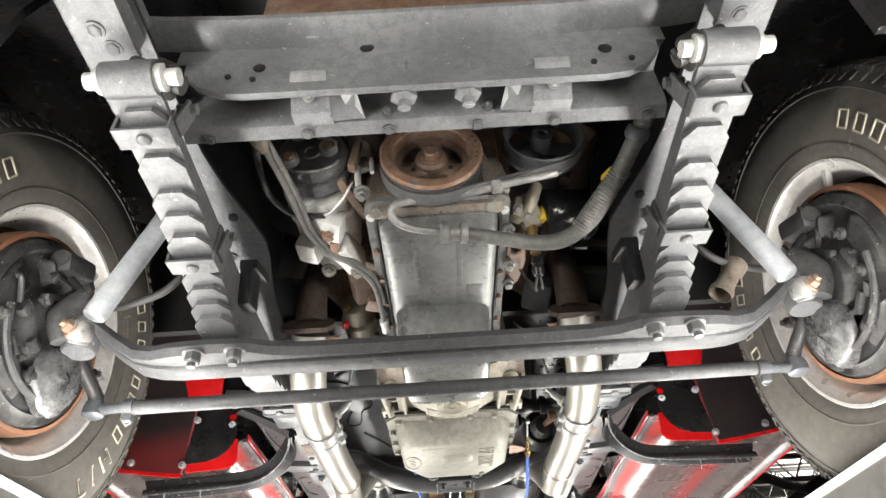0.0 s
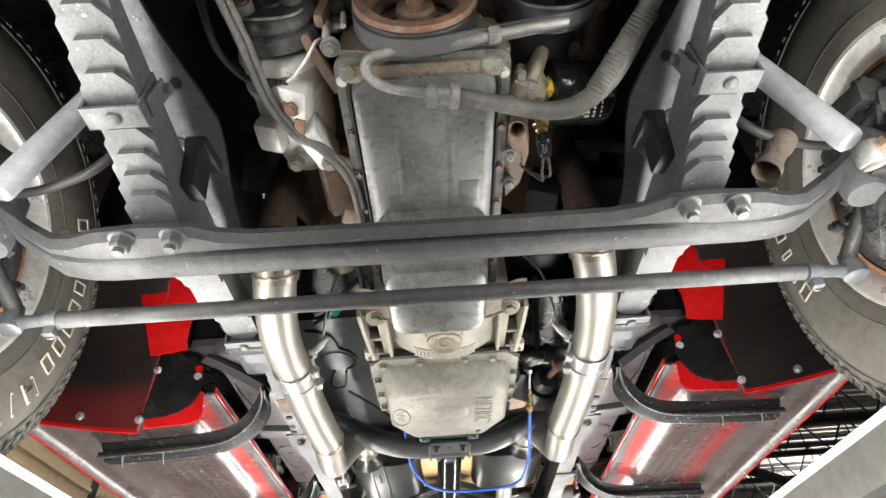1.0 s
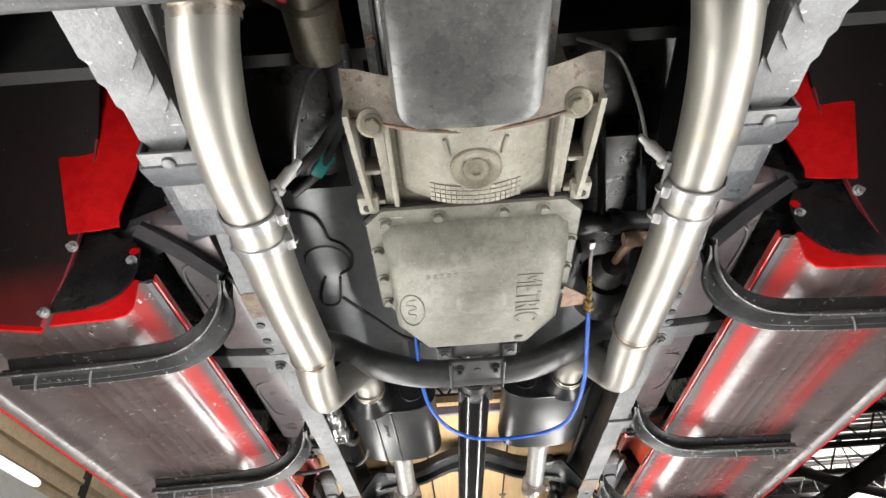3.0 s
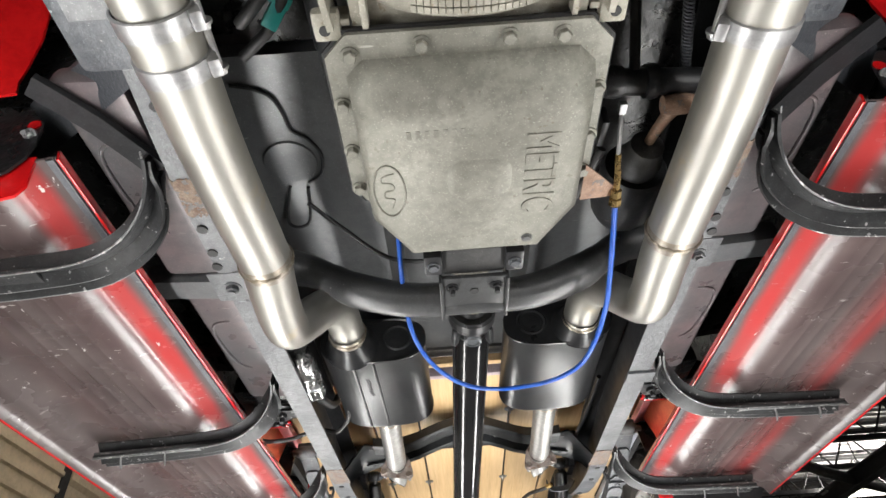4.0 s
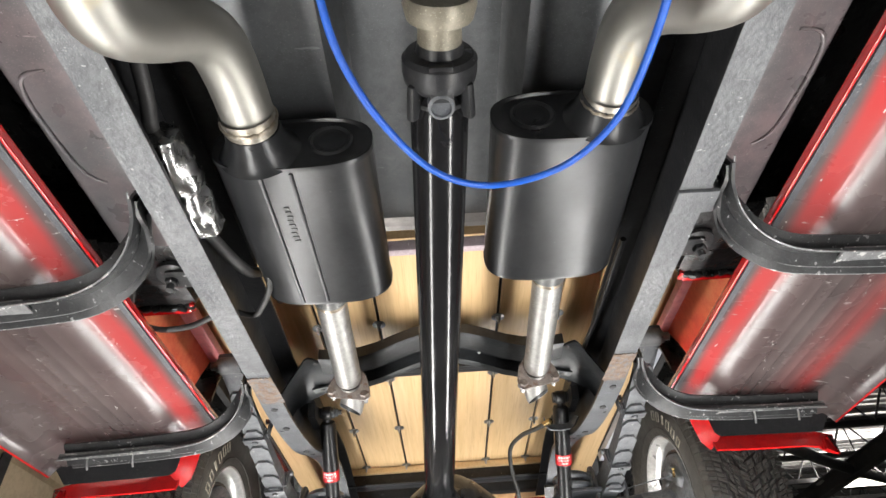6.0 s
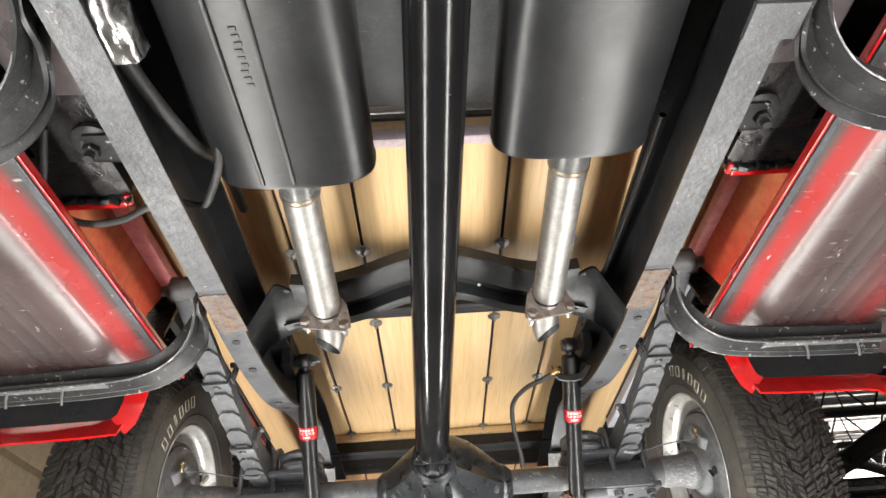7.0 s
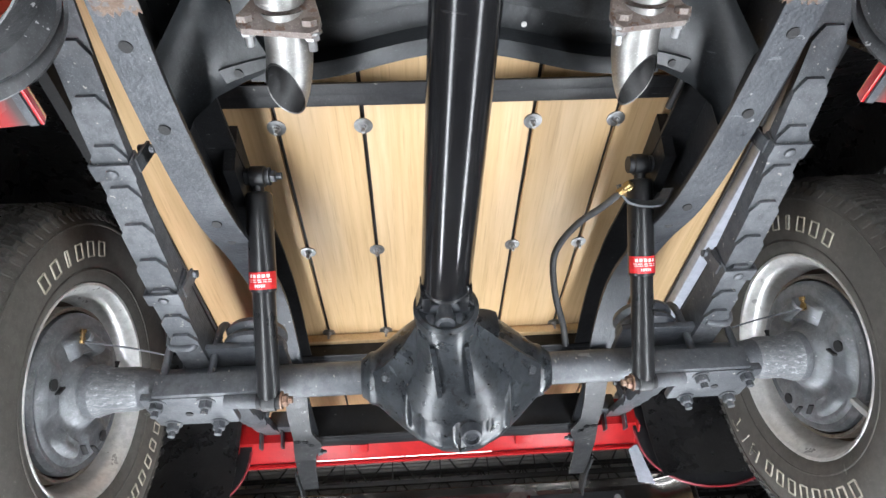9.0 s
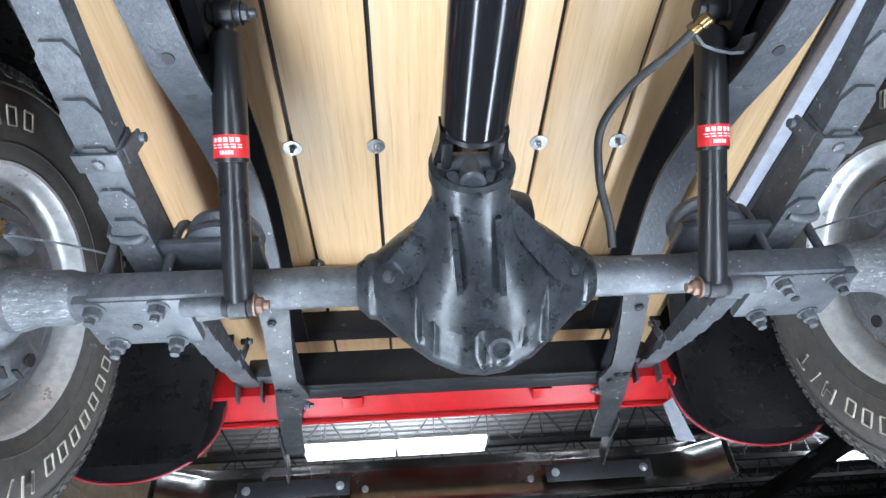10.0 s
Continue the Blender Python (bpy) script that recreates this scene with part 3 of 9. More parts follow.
def ceiling_lamp(x, y):
    ob = thing("ceiling_lamp", (x, y, 4.55), "lit fluorescent strip lamp hung under the roof joists, in a set partly added as fill", "lamp", "ceiling lamps")
    bm = bmesh.new()
    box(bm, (x, y, 4.605), (2.7, 0.46 if x < 0 else 0.22, 0.05), bevel=0.008)
    part("housing", bm, HOUSING, ob)
    for dx in (-0.66, 0.66):
        bm = bmesh.new()
        box(bm, (x + dx, y, 4.545), (1.28, 0.50 if x < 0 else 0.26, 0.07), bevel=0.02)
        part("diffuser", bm, TUBEFAR, ob)
    for dx in (-1.1, 1.1):
        bm = bmesh.new()
        tube(bm, [(x + dx, y, 4.62), (x + dx, y, 5.40)], 0.006, 6, 1)
        part("hanger", bm, TRUSS, ob)


for lx, ly in CEILING_STRIPS:
    ceiling_lamp(lx, ly)


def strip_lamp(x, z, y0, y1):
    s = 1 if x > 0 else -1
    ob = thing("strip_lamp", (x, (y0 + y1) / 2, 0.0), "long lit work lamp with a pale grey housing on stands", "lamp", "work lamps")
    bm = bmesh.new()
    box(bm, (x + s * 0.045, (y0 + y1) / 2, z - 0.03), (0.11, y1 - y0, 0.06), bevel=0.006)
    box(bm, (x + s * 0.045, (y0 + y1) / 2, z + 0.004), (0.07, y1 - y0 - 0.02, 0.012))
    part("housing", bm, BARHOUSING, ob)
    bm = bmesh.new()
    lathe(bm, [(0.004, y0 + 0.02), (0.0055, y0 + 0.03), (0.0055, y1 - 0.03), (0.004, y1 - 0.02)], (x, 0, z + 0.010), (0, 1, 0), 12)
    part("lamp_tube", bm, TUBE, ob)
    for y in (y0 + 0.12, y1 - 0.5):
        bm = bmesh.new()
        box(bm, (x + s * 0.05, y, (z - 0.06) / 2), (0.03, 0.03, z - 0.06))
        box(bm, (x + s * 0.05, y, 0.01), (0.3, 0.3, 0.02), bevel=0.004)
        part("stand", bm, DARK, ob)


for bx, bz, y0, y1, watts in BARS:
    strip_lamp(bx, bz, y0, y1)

# ---- chassis frame ----
frame_ob = thing("chassis_frame", (0, 2.2, 1.95), "ladder frame of a lifted pickup, worn grey and black paint", "chassis frame")


def rail(s):
    """A channel rail: bottom flange, outer web and top flange, kicked up over the rear axle."""
    pts = [(0.18, 0.372, 1.99), (0.56, 0.384, 2.002), (0.77, 0.360, 2.004), (0.95, 0.366, 1.998), (1.25, 0.358, 1.962), (1.60, 0.377, 1.948), (2.20, 0.379, 1.945), (2.70, 0.389, 1.962),
           (2.92, 0.400, 1.976), (3.10, 0.402, 1.990), (3.25, 0.398, 2.010), (3.40, 0.392, 2.055), (3.57, 0.388, 2.085), (3.75, 0.388, 2.065), (3.92, 0.385, 2.010), (4.10, 0.382, 1.985)]
    wide = [0.042, 0.046, 0.060, 0.040, 0.025, 0.025, 0.0235, 0.0245, 0.026, 0.028, 0.030, 0.032, 0.032, 0.032, 0.030, 0.028]
    tall = [0.13, 0.15, 0.15, 0.15, 0.155, 0.155, 0.15, 0.15, 0.145, 0.14, 0.13, 0.10, 0.085, 0.10, 0.12, 0.12]
    P = curve_points(pts, 4)
    W = np.interp(np.linspace(0, len(pts) - 1, len(P)), range(len(pts)), wide)
    T = np.interp(np.linspace(0, len(pts) - 1, len(P)), range(len(pts)), tall)
    rings = []
    for (y, x, z), w, h in zip(P, W, T):
        t = 0.006
        sec = [(x - w, z), (x + w, z), (x + w, z + h), (x - w, z + h), (x - w, z + h - t), (x + w - t, z + h - t), (x + w - t, z + t), (x - w, z + t)]
        rings.append([(s * a, y, b) for a, b in sec])
    bm = bmesh.new()
    loft(bm, rings)
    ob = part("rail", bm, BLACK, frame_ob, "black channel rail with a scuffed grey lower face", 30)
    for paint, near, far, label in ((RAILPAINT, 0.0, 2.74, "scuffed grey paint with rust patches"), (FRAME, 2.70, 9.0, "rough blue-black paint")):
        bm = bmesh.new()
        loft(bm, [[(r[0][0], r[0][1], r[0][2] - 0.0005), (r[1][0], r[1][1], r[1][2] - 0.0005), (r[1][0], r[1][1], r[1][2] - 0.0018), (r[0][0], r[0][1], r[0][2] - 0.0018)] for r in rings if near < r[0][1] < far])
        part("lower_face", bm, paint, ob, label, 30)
    for y, x, z in ((2.89, 0.40, 1.9745), (3.02, 0.402, 1.983), (3.24, 0.398, 2.008), (3.31, 0.395, 2.03), (0.80, 0.366, 2.0035), (0.70, 0.335, 2.0030), (1.708, 0.394, 1.9465), (1.653, 0.391, 1.9465), (1.742, 0.398, 1.9463), (1.437, 0.372, 1.953)):
        bm = bmesh.new()
        lathe(bm, [(0.008, -0.0045), (0.008, 0.001), (0, 0.001)], (s * x, y, z), (0, 0, 1), 14)
        part("hole", bm, DARK, ob)
    for y0, y1 in ((2.714, 2.848), (1.555, 1.625)):
        random.seed(7)
        bm = bmesh.new()
        z0, z1 = float(np.interp(y0, [p[0] for p in P], [p[2] for p in P])), float(np.interp(y1, [p[0] for p in P], [p[2] for p in P]))
        x0 = float(np.interp(y0, [p[0] for p in P], [p[1] for p in P]))
        near = [(s * (x0 - 0.0255 + 0.0515 * k / 14), y0 + random.uniform(-0.003, 0.004), z0 - 0.0034) for k in range(15)]
        far = [(s * (x0 + 0.026 - 0.0515 * k / 14), y1 + random.uniform(-0.005, 0.004), z1 - 0.0034) for k in range(15)]
        slab(bm, near + far, (0, 0, 0.0015))
        part("rust_patch", bm, RUSTPATCH, ob, "thin brown rust patch on the rail flange")
    return ob


for s in (-1, 1):
    rail(s)
    for y, z in ((1.797, 1.949),):
        bm = bmesh.new()
        box(bm, (s * 0.390, y, z - 0.004), (0.066, 0.075, 0.006), bevel=0.002)
        part("pad", bm, RAILPAINT, frame_ob)
        bolt(frame_ob, (s * 0.390, y, z - 0.007), (0, 0, -1), 0.011, 0.010, RAILPAINT, 0.004)
    bm = bmesh.new()
    box(bm, (s * 0.37, 1.30, 1.962), (0.085, 0.13, 0.10), (0, 0, 0), 0.012)
    box(bm, (s * 0.365, 1.21, 1.905), (0.075, 0.05, 0.05), (18, 0, 0), 0.008)
    part("spring_hanger", bm, FRAME, frame_ob)
    bm = bmesh.new()
    slab(bm, [(s * 0.40, 1.36, 1.99), (s * 0.40, 1.42, 1.97), (s * 0.66, 1.62, 2.09), (s * 0.66, 1.54, 2.10)], (0, 0, 0.02))
    part("outrigger", bm, FRAME, frame_ob)
bm = bmesh.new()
box(bm, (0.384, 2.228, 1.941), (0.062, 0.045, 0.008), bevel=0.002)
part("step_plate", bm, RAILPAINT, frame_ob)

# front cross member
bm = bmesh.new()
face = [(0.432, 2.060), (0.433, 2.030), (0.437, 1.966), (0.441, 1.962), (0.447, 1.966), (0.447, 2.040), (0.488, 2.040), (0.488, 1.982), (0.492, 1.968), (0.510, 1.962), (0.513, 1.968), (0.498, 1.974), (0.495, 1.985), (0.495, 2.047), (0.441, 2.047), (0.438, 2.060)]
rings = []
for x, cut in ((-0.335, 1.0), (-0.322, 0.55), (-0.300, 0.22), (-0.270, 0.05), (-0.24, 0.0), (-0.12, 0.0), (0.0, 0.0), (0.12, 0.0), (0.225, 0.0), (0.255, 0.05), (0.282, 0.22), (0.303, 0.55), (0.316, 1.0)):
    rings.append([(x, y, z + (0.09 * cut if z < 2.03 and y < 0.448 else 0.0)) for y, z in face])
loft(bm, rings)
cross = part("front_cross_member", bm, LIGHTGREY, frame_ob, "grey pressed front cross member with gussets", 25)
bm = bmesh.new()
rings = []
for x, dz in ((-0.44, 0.075), (-0.40, 0.045), (-0.34, 0.022), (-0.25, 0.006), (-0.15, 0.0), (0.15, 0.0), (0.25, 0.006), (0.33, 0.020), (0.39, 0.045), (0.43, 0.07)):
    d = dz * 0.45
    rings.append([(x, 0.440, 2.066 + d), (x, 0.436, 2.056 + d), (x, 0.400, 2.053 + d), (x, 0.390, 2.058 + d), (x, 0.388, 2.064 + d), (x, 0.402, 2.061 + d), (x, 0.430, 2.066 + d)])
loft(bm, rings)
part("upper_flange", bm, LIGHTGREY, cross)
for s in (-1, 1):
    bm = bmesh.new()
    loft(bm, [[(s * 0.180, 0.428, 1.996), (s * 0.134, 0.428, 1.996), (s * 0.134, 0.500, 1.996), (s * 0.180, 0.500, 1.996)], [(s * 0.180, 0.432, 1.986), (s * 0.134, 0.432, 1.986), (s * 0.134, 0.493, 1.99), (s * 0.180, 0.493, 1.99)], [(s * 0.184, 0.470, 1.962), (s * 0.132, 0.470, 1.962), (s * 0.132, 0.493, 1.966), (s * 0.184, 0.493, 1.966)]])
    boss = part("boss", bm, LIGHTGREY, cross)
    bolt(boss, (s * 0.158, 0.449, 1.970), (0, -0.7, -0.7), 0.006, 0.006, ZINC)
    bm = bmesh.new()
    loft(bm, [[(s * 0.134, 0.430, 1.998), (s * 0.134, 0.476, 1.960), (s * 0.130, 0.493, 1.970)], [(s * 0.098, 0.446, 1.976), (s * 0.090, 0.486, 1.966), (s * 0.090, 0.493, 1.975)]])
    part("gusset", bm, LIGHTGREY, cross)
    x = -0.036 if s < 0 else 0.047
    bm = bmesh.new()
    lathe(bm, [(0.013, 0.030), (0.015, 0.004), (0.011, -0.008), (0.018, -0.012), (0.018, -0.020), (0.009, -0.024), (0.009, -0.034), (0, -0.035)], (x, 0.452, 1.985), (0, -0.35, 1), 6)
    part("hanging_stud", bm, LIGHTGREY, cross)
    bm = bmesh.new()
    lathe(bm, [(0.007, 0), (0.007, 0.002), (0, 0.002)], (x, 0.4445, 1.988), (0, -0.9, -0.4), 12)
    part("stud_hole", bm, DARK, cross)
for x, z, r in ((-0.223, 2.015, 0.008), (-0.229, 1.992, 0.004), (-0.083, 2.047, 0.010), (0.232, 2.017, 0.009), (0.262, 1.994, 0.004), (0.212, 1.990, 0.004), (-0.262, 2.00, 0.004)):
    bm = bmesh.new()
    lathe(bm, [(r, -0.004), (r, 0.0012), (r * 0.85, 0.0016), (0, 0.0016)], (x, 0.4335, z), (0, -1, 0.05), 16)
    part("hole", bm, DARK, cross)
for x in (-0.30, -0.17, -0.06, 0.06, 0.165, 0.29):
    bolt(cross, (x, 0.503, 1.962), (0, 0, -1), 0.006, 0.004, GREY)
for x in (-0.06, 0.075):
    bolt(cross, (x, 0.488, 1.980), (0, -0.8, -0.5), 0.006, 0.005, GREY)

# bent tube under the gearbox
cross2 = thing("gearbox_cross_member", (0.0, 1.82, 1.92), "bent black tube cross member carrying the gearbox mount", "cross member")
bm = bmesh.new()
tube(bm, [(-0.385, 1.80, 1.985), (-0.30, 1.815, 1.990), (-0.235, 1.822, 1.968), (-0.19, 1.830, 1.943), (-0.10, 1.838, 1.920), (0.01, 1.832, 1.912), (0.11, 1.838, 1.920), (0.195, 1.828, 1.945), (0.24, 1.818, 1.968), (0.30, 1.808, 1.990), (0.39, 1.795, 1.985)],
     [0.032, 0.032, 0.025, 0.031, 0.030, 0.028, 0.030, 0.031, 0.025, 0.032, 0.032], 20, 5)
part("bent_tube", bm, SATIN, cross2)
for s in (-1, 1):
    bm = bmesh.new()
    box(bm, (s * 0.375, 1.80, 1.985), (0.012, 0.085, 0.085), bevel=0.003)
    part("end_plate", bm, BLACK, cross2)
    bolt(cross2, (s * 0.368, 1.775, 1.965), (-s, 0, 0), 0.009, 0.008, BLACK)
mount = thing("gearbox_mount", (0.01, 1.80, 1.89), "black steel gearbox mount bracket with slotted bolts", "bracket")
bm = bmesh.new()
box(bm, (0.010, 1.795, 1.892), (0.104, 0.098, 0.008), bevel=0.002)
part("plate", bm, SATIN, mount)
for s in (-1, 1):
    bm = bmesh.new()
    box(bm, (0.010 + s * 0.0525, 1.80, 1.905), (0.005, 0.105, 0.045), bevel=0.0015)
    part("cheek", bm, SATIN, mount)
    bolt(mount, (0.010 + s * 0.035, 1.768, 1.888), (0, 0, -1), 0.008, 0.007, BLACK, 0.008)
    bm = bmesh.new()
    box(bm, (0.010 + s * 0.062, 1.715, 1.905), (0.028, 0.045, 0.03), bevel=0.004)
    part("lug", bm, BLACK, mount)
    bolt(mount, (0.010 + s * 0.062, 1.715, 1.890), (0, 0, -1), 0.008, 0.006, FRAME)
bm = bmesh.new()
box(bm, (0.010, 1.722, 1.918), (0.10, 0.06, 0.035), bevel=0.008)
part("rubber_block", bm, HOSE, mount)
bm = bmesh.new()
lathe(bm, [(0.007, 0.0), (0.007, 0.002), (0, 0.002)], (0.010, 1.78, 1.888), (0, 0, -1), 14)
part("hole", bm, DARK, mount)

# wide pressed cross member ahead of the rear axle
cm3 = thing("rear_cross_member", (0, 2.9, 2.05), "arched black pressed cross member with wide gussets", "cross member")
bm = bmesh.new()
rings = []
for x, z in ((0.300, 2.077), (0.25, 2.071), (0.20, 2.075), (0.16, 2.085), (0.115, 2.103), (0.075, 2.117), (0.035, 2.127), (0.0, 2.131)):
    y0 = 2.858 - 0.008 * (1 - x / 0.345)
    rings.append([(x, y0, z + 0.030), (x, y0, z + 0.003), (x, y0 + 0.006, z), (x, y0 + 0.030, z + 0.004), (x, y0 + 0.066, z + 0.001), (x, y0 + 0.077, z + 0.004), (x, y0 + 0.084, z + 0.030), (x, y0 + 0.128, z + 0.030), (x, y0 + 0.132, z + 0.002), (x, y0 + 0.138, z), (x, y0 + 0.160, z + 0.002), (x, y0 + 0.162, z + 0.006), (x, y0 + 0.140, z + 0.036)])
rings = [[(-x, y, z) for x, y, z in ring] for ring in rings] + rings[-2::-1]
loft(bm, rings)
part("pressing", bm, CROSSPAINT, cm3)
for sx in (-1, 1):
    # gusset spreading from the front corner to the rail, with turned-down edges
    bm = bmesh.new()
    grid = []
    for u in (0.0, 0.15, 0.35, 0.6, 0.85, 1.0):
        a0, a1 = Vector((0.335, 2.859, 2.084)), Vector((0.412, 2.955, 2.040))
        b0, b1 = Vector((0.262, 2.990, 2.074)), Vector((0.425, 3.128, 2.045))
        row = []
        for v in (0.0, 0.08, 0.2, 0.4, 0.6, 0.8, 0.92, 1.0):
            p = (a0.lerp(b0, v)).lerp(a1.lerp(b1, v), u)
            bow = 0.020 * math.sin(math.pi * v) * (1 - 0.5 * u) - 0.007 * (1 if v in (0.0, 1.0) else 0)
            inward = 0.030 * math.sin(math.pi * u) * v
            row.append((sx * (p.x + inward), p.y - inward * 0.5, p.z + bow))
        grid.append(row)
    low = grid
    high = [[(x, y, z + 0.006) for x, y, z in r] for r in grid]
    loft(bm, [a + b[::-1] for a, b in zip(low, high)])
    gus = part("gusset", bm, CROSSPAINT, cm3, "", 50)
    bm = bmesh.new()
    strap(bm, [(sx * 0.254, 2.982, 2.074), (sx * 0.295, 2.989, 2.071), (sx * 0.335, 3.000, 2.069)], (0, 1, 0), 0.022, 0.005, 2)
    part("rear_tab", bm, CROSSPAINT, gus)
    for x, y, z in ((0.308, 2.870, 2.0745), (0.311, 2.994, 2.0672)):
        bm = bmesh.new()
        lathe(bm, [(0.0060, 0.0), (0.0060, 0.0016), (0, 0.0016)], (sx * x, y, z), (0, 0, -1), 12)
        part("hole", bm, DARK, gus)
for x in (0.099, 0.130):
    bm = bmesh.new()
    lathe(bm, [(0.0042, 0.0), (0.0042, 0.002), (0, 0.002)], (x, 2.965, 2.1305), (0, 0, -1), 12)
    part("rivet", bm, PALEALLOY, cm3)

# bed sills across the frame
for y, z, w, label in ((3.113, 2.160, 0.030, "black painted steel bed sill above the frame"), (3.955, 2.135, 0.055, "black painted steel bed sill above the frame"), (4.125, 2.00, 0.05, "black painted rear frame cross channel"), (4.130, 2.160, 0.045, "black painted steel bed sill above the frame")):
    bm = bmesh.new()
    long = 0.40 if y < 3.5 else 0.42
    box(bm, (0, y, z + (0.012 if y < 3.5 else 0.02)), (long * 2, w, 0.024 if y < 3.5 else 0.062 if y < 4 else 0.100), bevel=0.004)
    if z < 2.155 or y < 3.5:
        box(bm, (0, y - w / 2 - 0.008, z - (0.002 if y < 3.5 else 0.010 if y < 4 else 0.027)), (long * 2, 0.022, 0.005), bevel=0.001)
    tagged(part("bed_sill", bm, BLACK, None), label, "bed sill", "bed sills")

# ---- front axle ----
axle = thing("front_axle", (0, 0.83, 1.77), "grey forged I-beam front axle with upswept ends", "axle")
bm = bmesh.new()
rings = []
AX = 0.832
for x, zc, ahead, deep in ((0.60, 1.880, 0.026, 0.0), (0.575, 1.860, 0.028, 0.002), (0.535, 1.829, 0.029, 0.006), (0.495, 1.802, 0.031, 0.006), (0.462, 1.793, 0.038, 0.004), (0.430, 1.790, 0.050, 0.002), (0.37, 1.790, 0.054, 0.001), (0.305, 1.790, 0.051, 0.003), (0.275, 1.790, 0.038, 0.010), (0.235, 1.790, 0.031, 0.017), (0.12, 1.790, 0.029, 0.020), (0.0, 1.790, 0.029, 0.020)):
    sec = [(-ahead + 0.004, 0.012), (-ahead, 0.0), (-ahead + 0.007, -0.012), (-0.018, -0.0135), (-0.016, -0.0125 + deep), (-0.009, -0.0125 + deep), (-0.007, -0.0140), (0.0, -0.0165), (0.027, -0.0165), (0.034, -0.0120), (0.036, 0.0), (0.032, 0.018)]
    rings.append([(x, AX + a, zc + 0.020 + b) for a, b in sec])
rings = [[(-x, y, z) for x, y, z in ring] for ring in rings] + rings[-2::-1]
loft(bm, rings)
bmesh.ops.bevel(bm, geom=[e for e in bm.edges if e.calc_face_angle(0) > 0.5], offset=0.0030, segments=3, affect="EDGES")
part("beam", bm, AXLEGREY, axle)
for s in (-1, 1):
    for x in (0.333, 0.396):
        bolt(axle, (s * (x - 0.008), 0.786, 1.800), (0, 0, -1), 0.0125, 0.017, GREY, 0.007, "nut")
    bm = bmesh.new()
    lathe(bm, [(0.024, -0.045), (0.027, -0.040), (0.027, 0.045), (0.022, 0.050)], (s * 0.605, AX, 1.885), (0.08 * s, 0, 1), 18)
    part("king_pin_boss", bm, GREY, axle)

# steering knuckles with brake backing plates
for s in (-1, 1):
    kn = thing("steering_knuckle", (s * 0.63, 0.82, 1.82), "greasy cast steering knuckle with brake backing plate", "steering knuckle", "steering knuckles")
    bm = bmesh.new()
    relief_plate(bm, (s * 0.664, 0.82, 1.88), s, 0.157, ((0.078, 0.128, 12, 66, 0.012), (0.074, 0.120, 84, 130, 0.018), (0.080, 0.132, 150, 205, 0.010), (0.086, 0.126, 222, 268, 0.014), (0.080, 0.134, 290, 344, 0.010), (0.130, 0.150, 60, 300, 0.006), (0.092, 0.112, 96, 118, -0.008), (0.092, 0.110, 310, 330, -0.007)))
    bp = part("backing_plate", bm, GREASY, kn, "dark greasy backing plate with dried grease spots")
    bm = bmesh.new()
    lathe(bm, [(0.158, 0.0), (0.165, 0.0), (0.168, 0.012), (0.168, 0.035), (0.158, 0.035)], (s * 0.668, 0.82, 1.88), (s, 0, 0), 40, False)
    part("drum_edge", bm, ORANGE, bp, "orange rusted edge of the brake drum")
    for a in range(0, 360, 60):
        bolt(bp, (s * 0.655, 0.82 + 0.085 * math.cos(radians(a)), 1.88 + 0.085 * math.sin(radians(a))), (-s, 0, 0), 0.0065, 0.009, GREASY, 0.005)
    rnd = random.Random(11 + s)
    for k in range(22):
        a, q = radians(17 * k + rnd.uniform(-8, 8)), rnd.uniform(0.050, 0.142)
        bm = bmesh.new()
        at = (s * (0.652 - 0.004 * (k % 3)), 0.82 + q * math.cos(a), 1.88 + q * math.sin(a))
        if k % 3 == 0:
            lathe(bm, [(0.011, 0.0), (0.010, 0.008), (0.006, 0.010), (0.006, 0.016), (0, 0.017)], at, (-s, 0, 0), 12)
        elif k % 3 == 1:
            tube(bm, [at, (at[0] - s * 0.004, at[1] + rnd.uniform(-0.02, 0.02), at[2] + rnd.uniform(-0.02, 0.02)), (at[0], at[1] + rnd.uniform(-0.04, 0.04), at[2] + rnd.uniform(-0.04, 0.04))], 0.0045, 8, 3)
        else:
            box(bm, at, (rnd.uniform(0.010, 0.018), rnd.uniform(0.020, 0.045), rnd.uniform(0.010, 0.018)), (math.degrees(a) + 90 + rnd.uniform(-25, 25), 0, 0), 0.004)
        part("brake_fitting", bm, GREASY, kn)
    # caked hub below the axle, its pale flecks painted as glints
    bm = bmesh.new()
    lathe(bm, [(0.062, 0.0), (0.060, 0.012), (0.050, 0.022), (0.034, 0.028), (0, 0.030)], (s * 0.652, 0.862, 1.812), (-s, 0.1, -0.1), 30)
    for v in bm.verts:
        v.co += Vector((rnd.uniform(-1, 1), rnd.uniform(-1, 1), rnd.uniform(-1, 1))) * 0.0018
    part("caked_hub", bm, CAKED, kn, "lump of dried grease with painted pale glints")
    bm = bmesh.new()
    tube(bm, [(s * 0.645, 0.82 + 0.115 * math.cos(radians(a)), 1.88 + 0.115 * math.sin(radians(a))) for a in range(190, 330, 14)], 0.006, 8, 3)
    part("brake_rod", bm, GREASY, kn)
    bm = bmesh.new()
    box(bm, (s * 0.645, 0.80, 1.995), (0.04, 0.08, 0.035), (20, 0, 0), 0.01)
    lathe(bm, [(0.016, -0.04), (0.018, 0), (0.014, 0.04)], (s * 0.645, 0.80, 1.995), (0, 1, 0.2), 14)
    part("wheel_cylinder", bm, GREASY, kn)
    bm = bmesh.new()
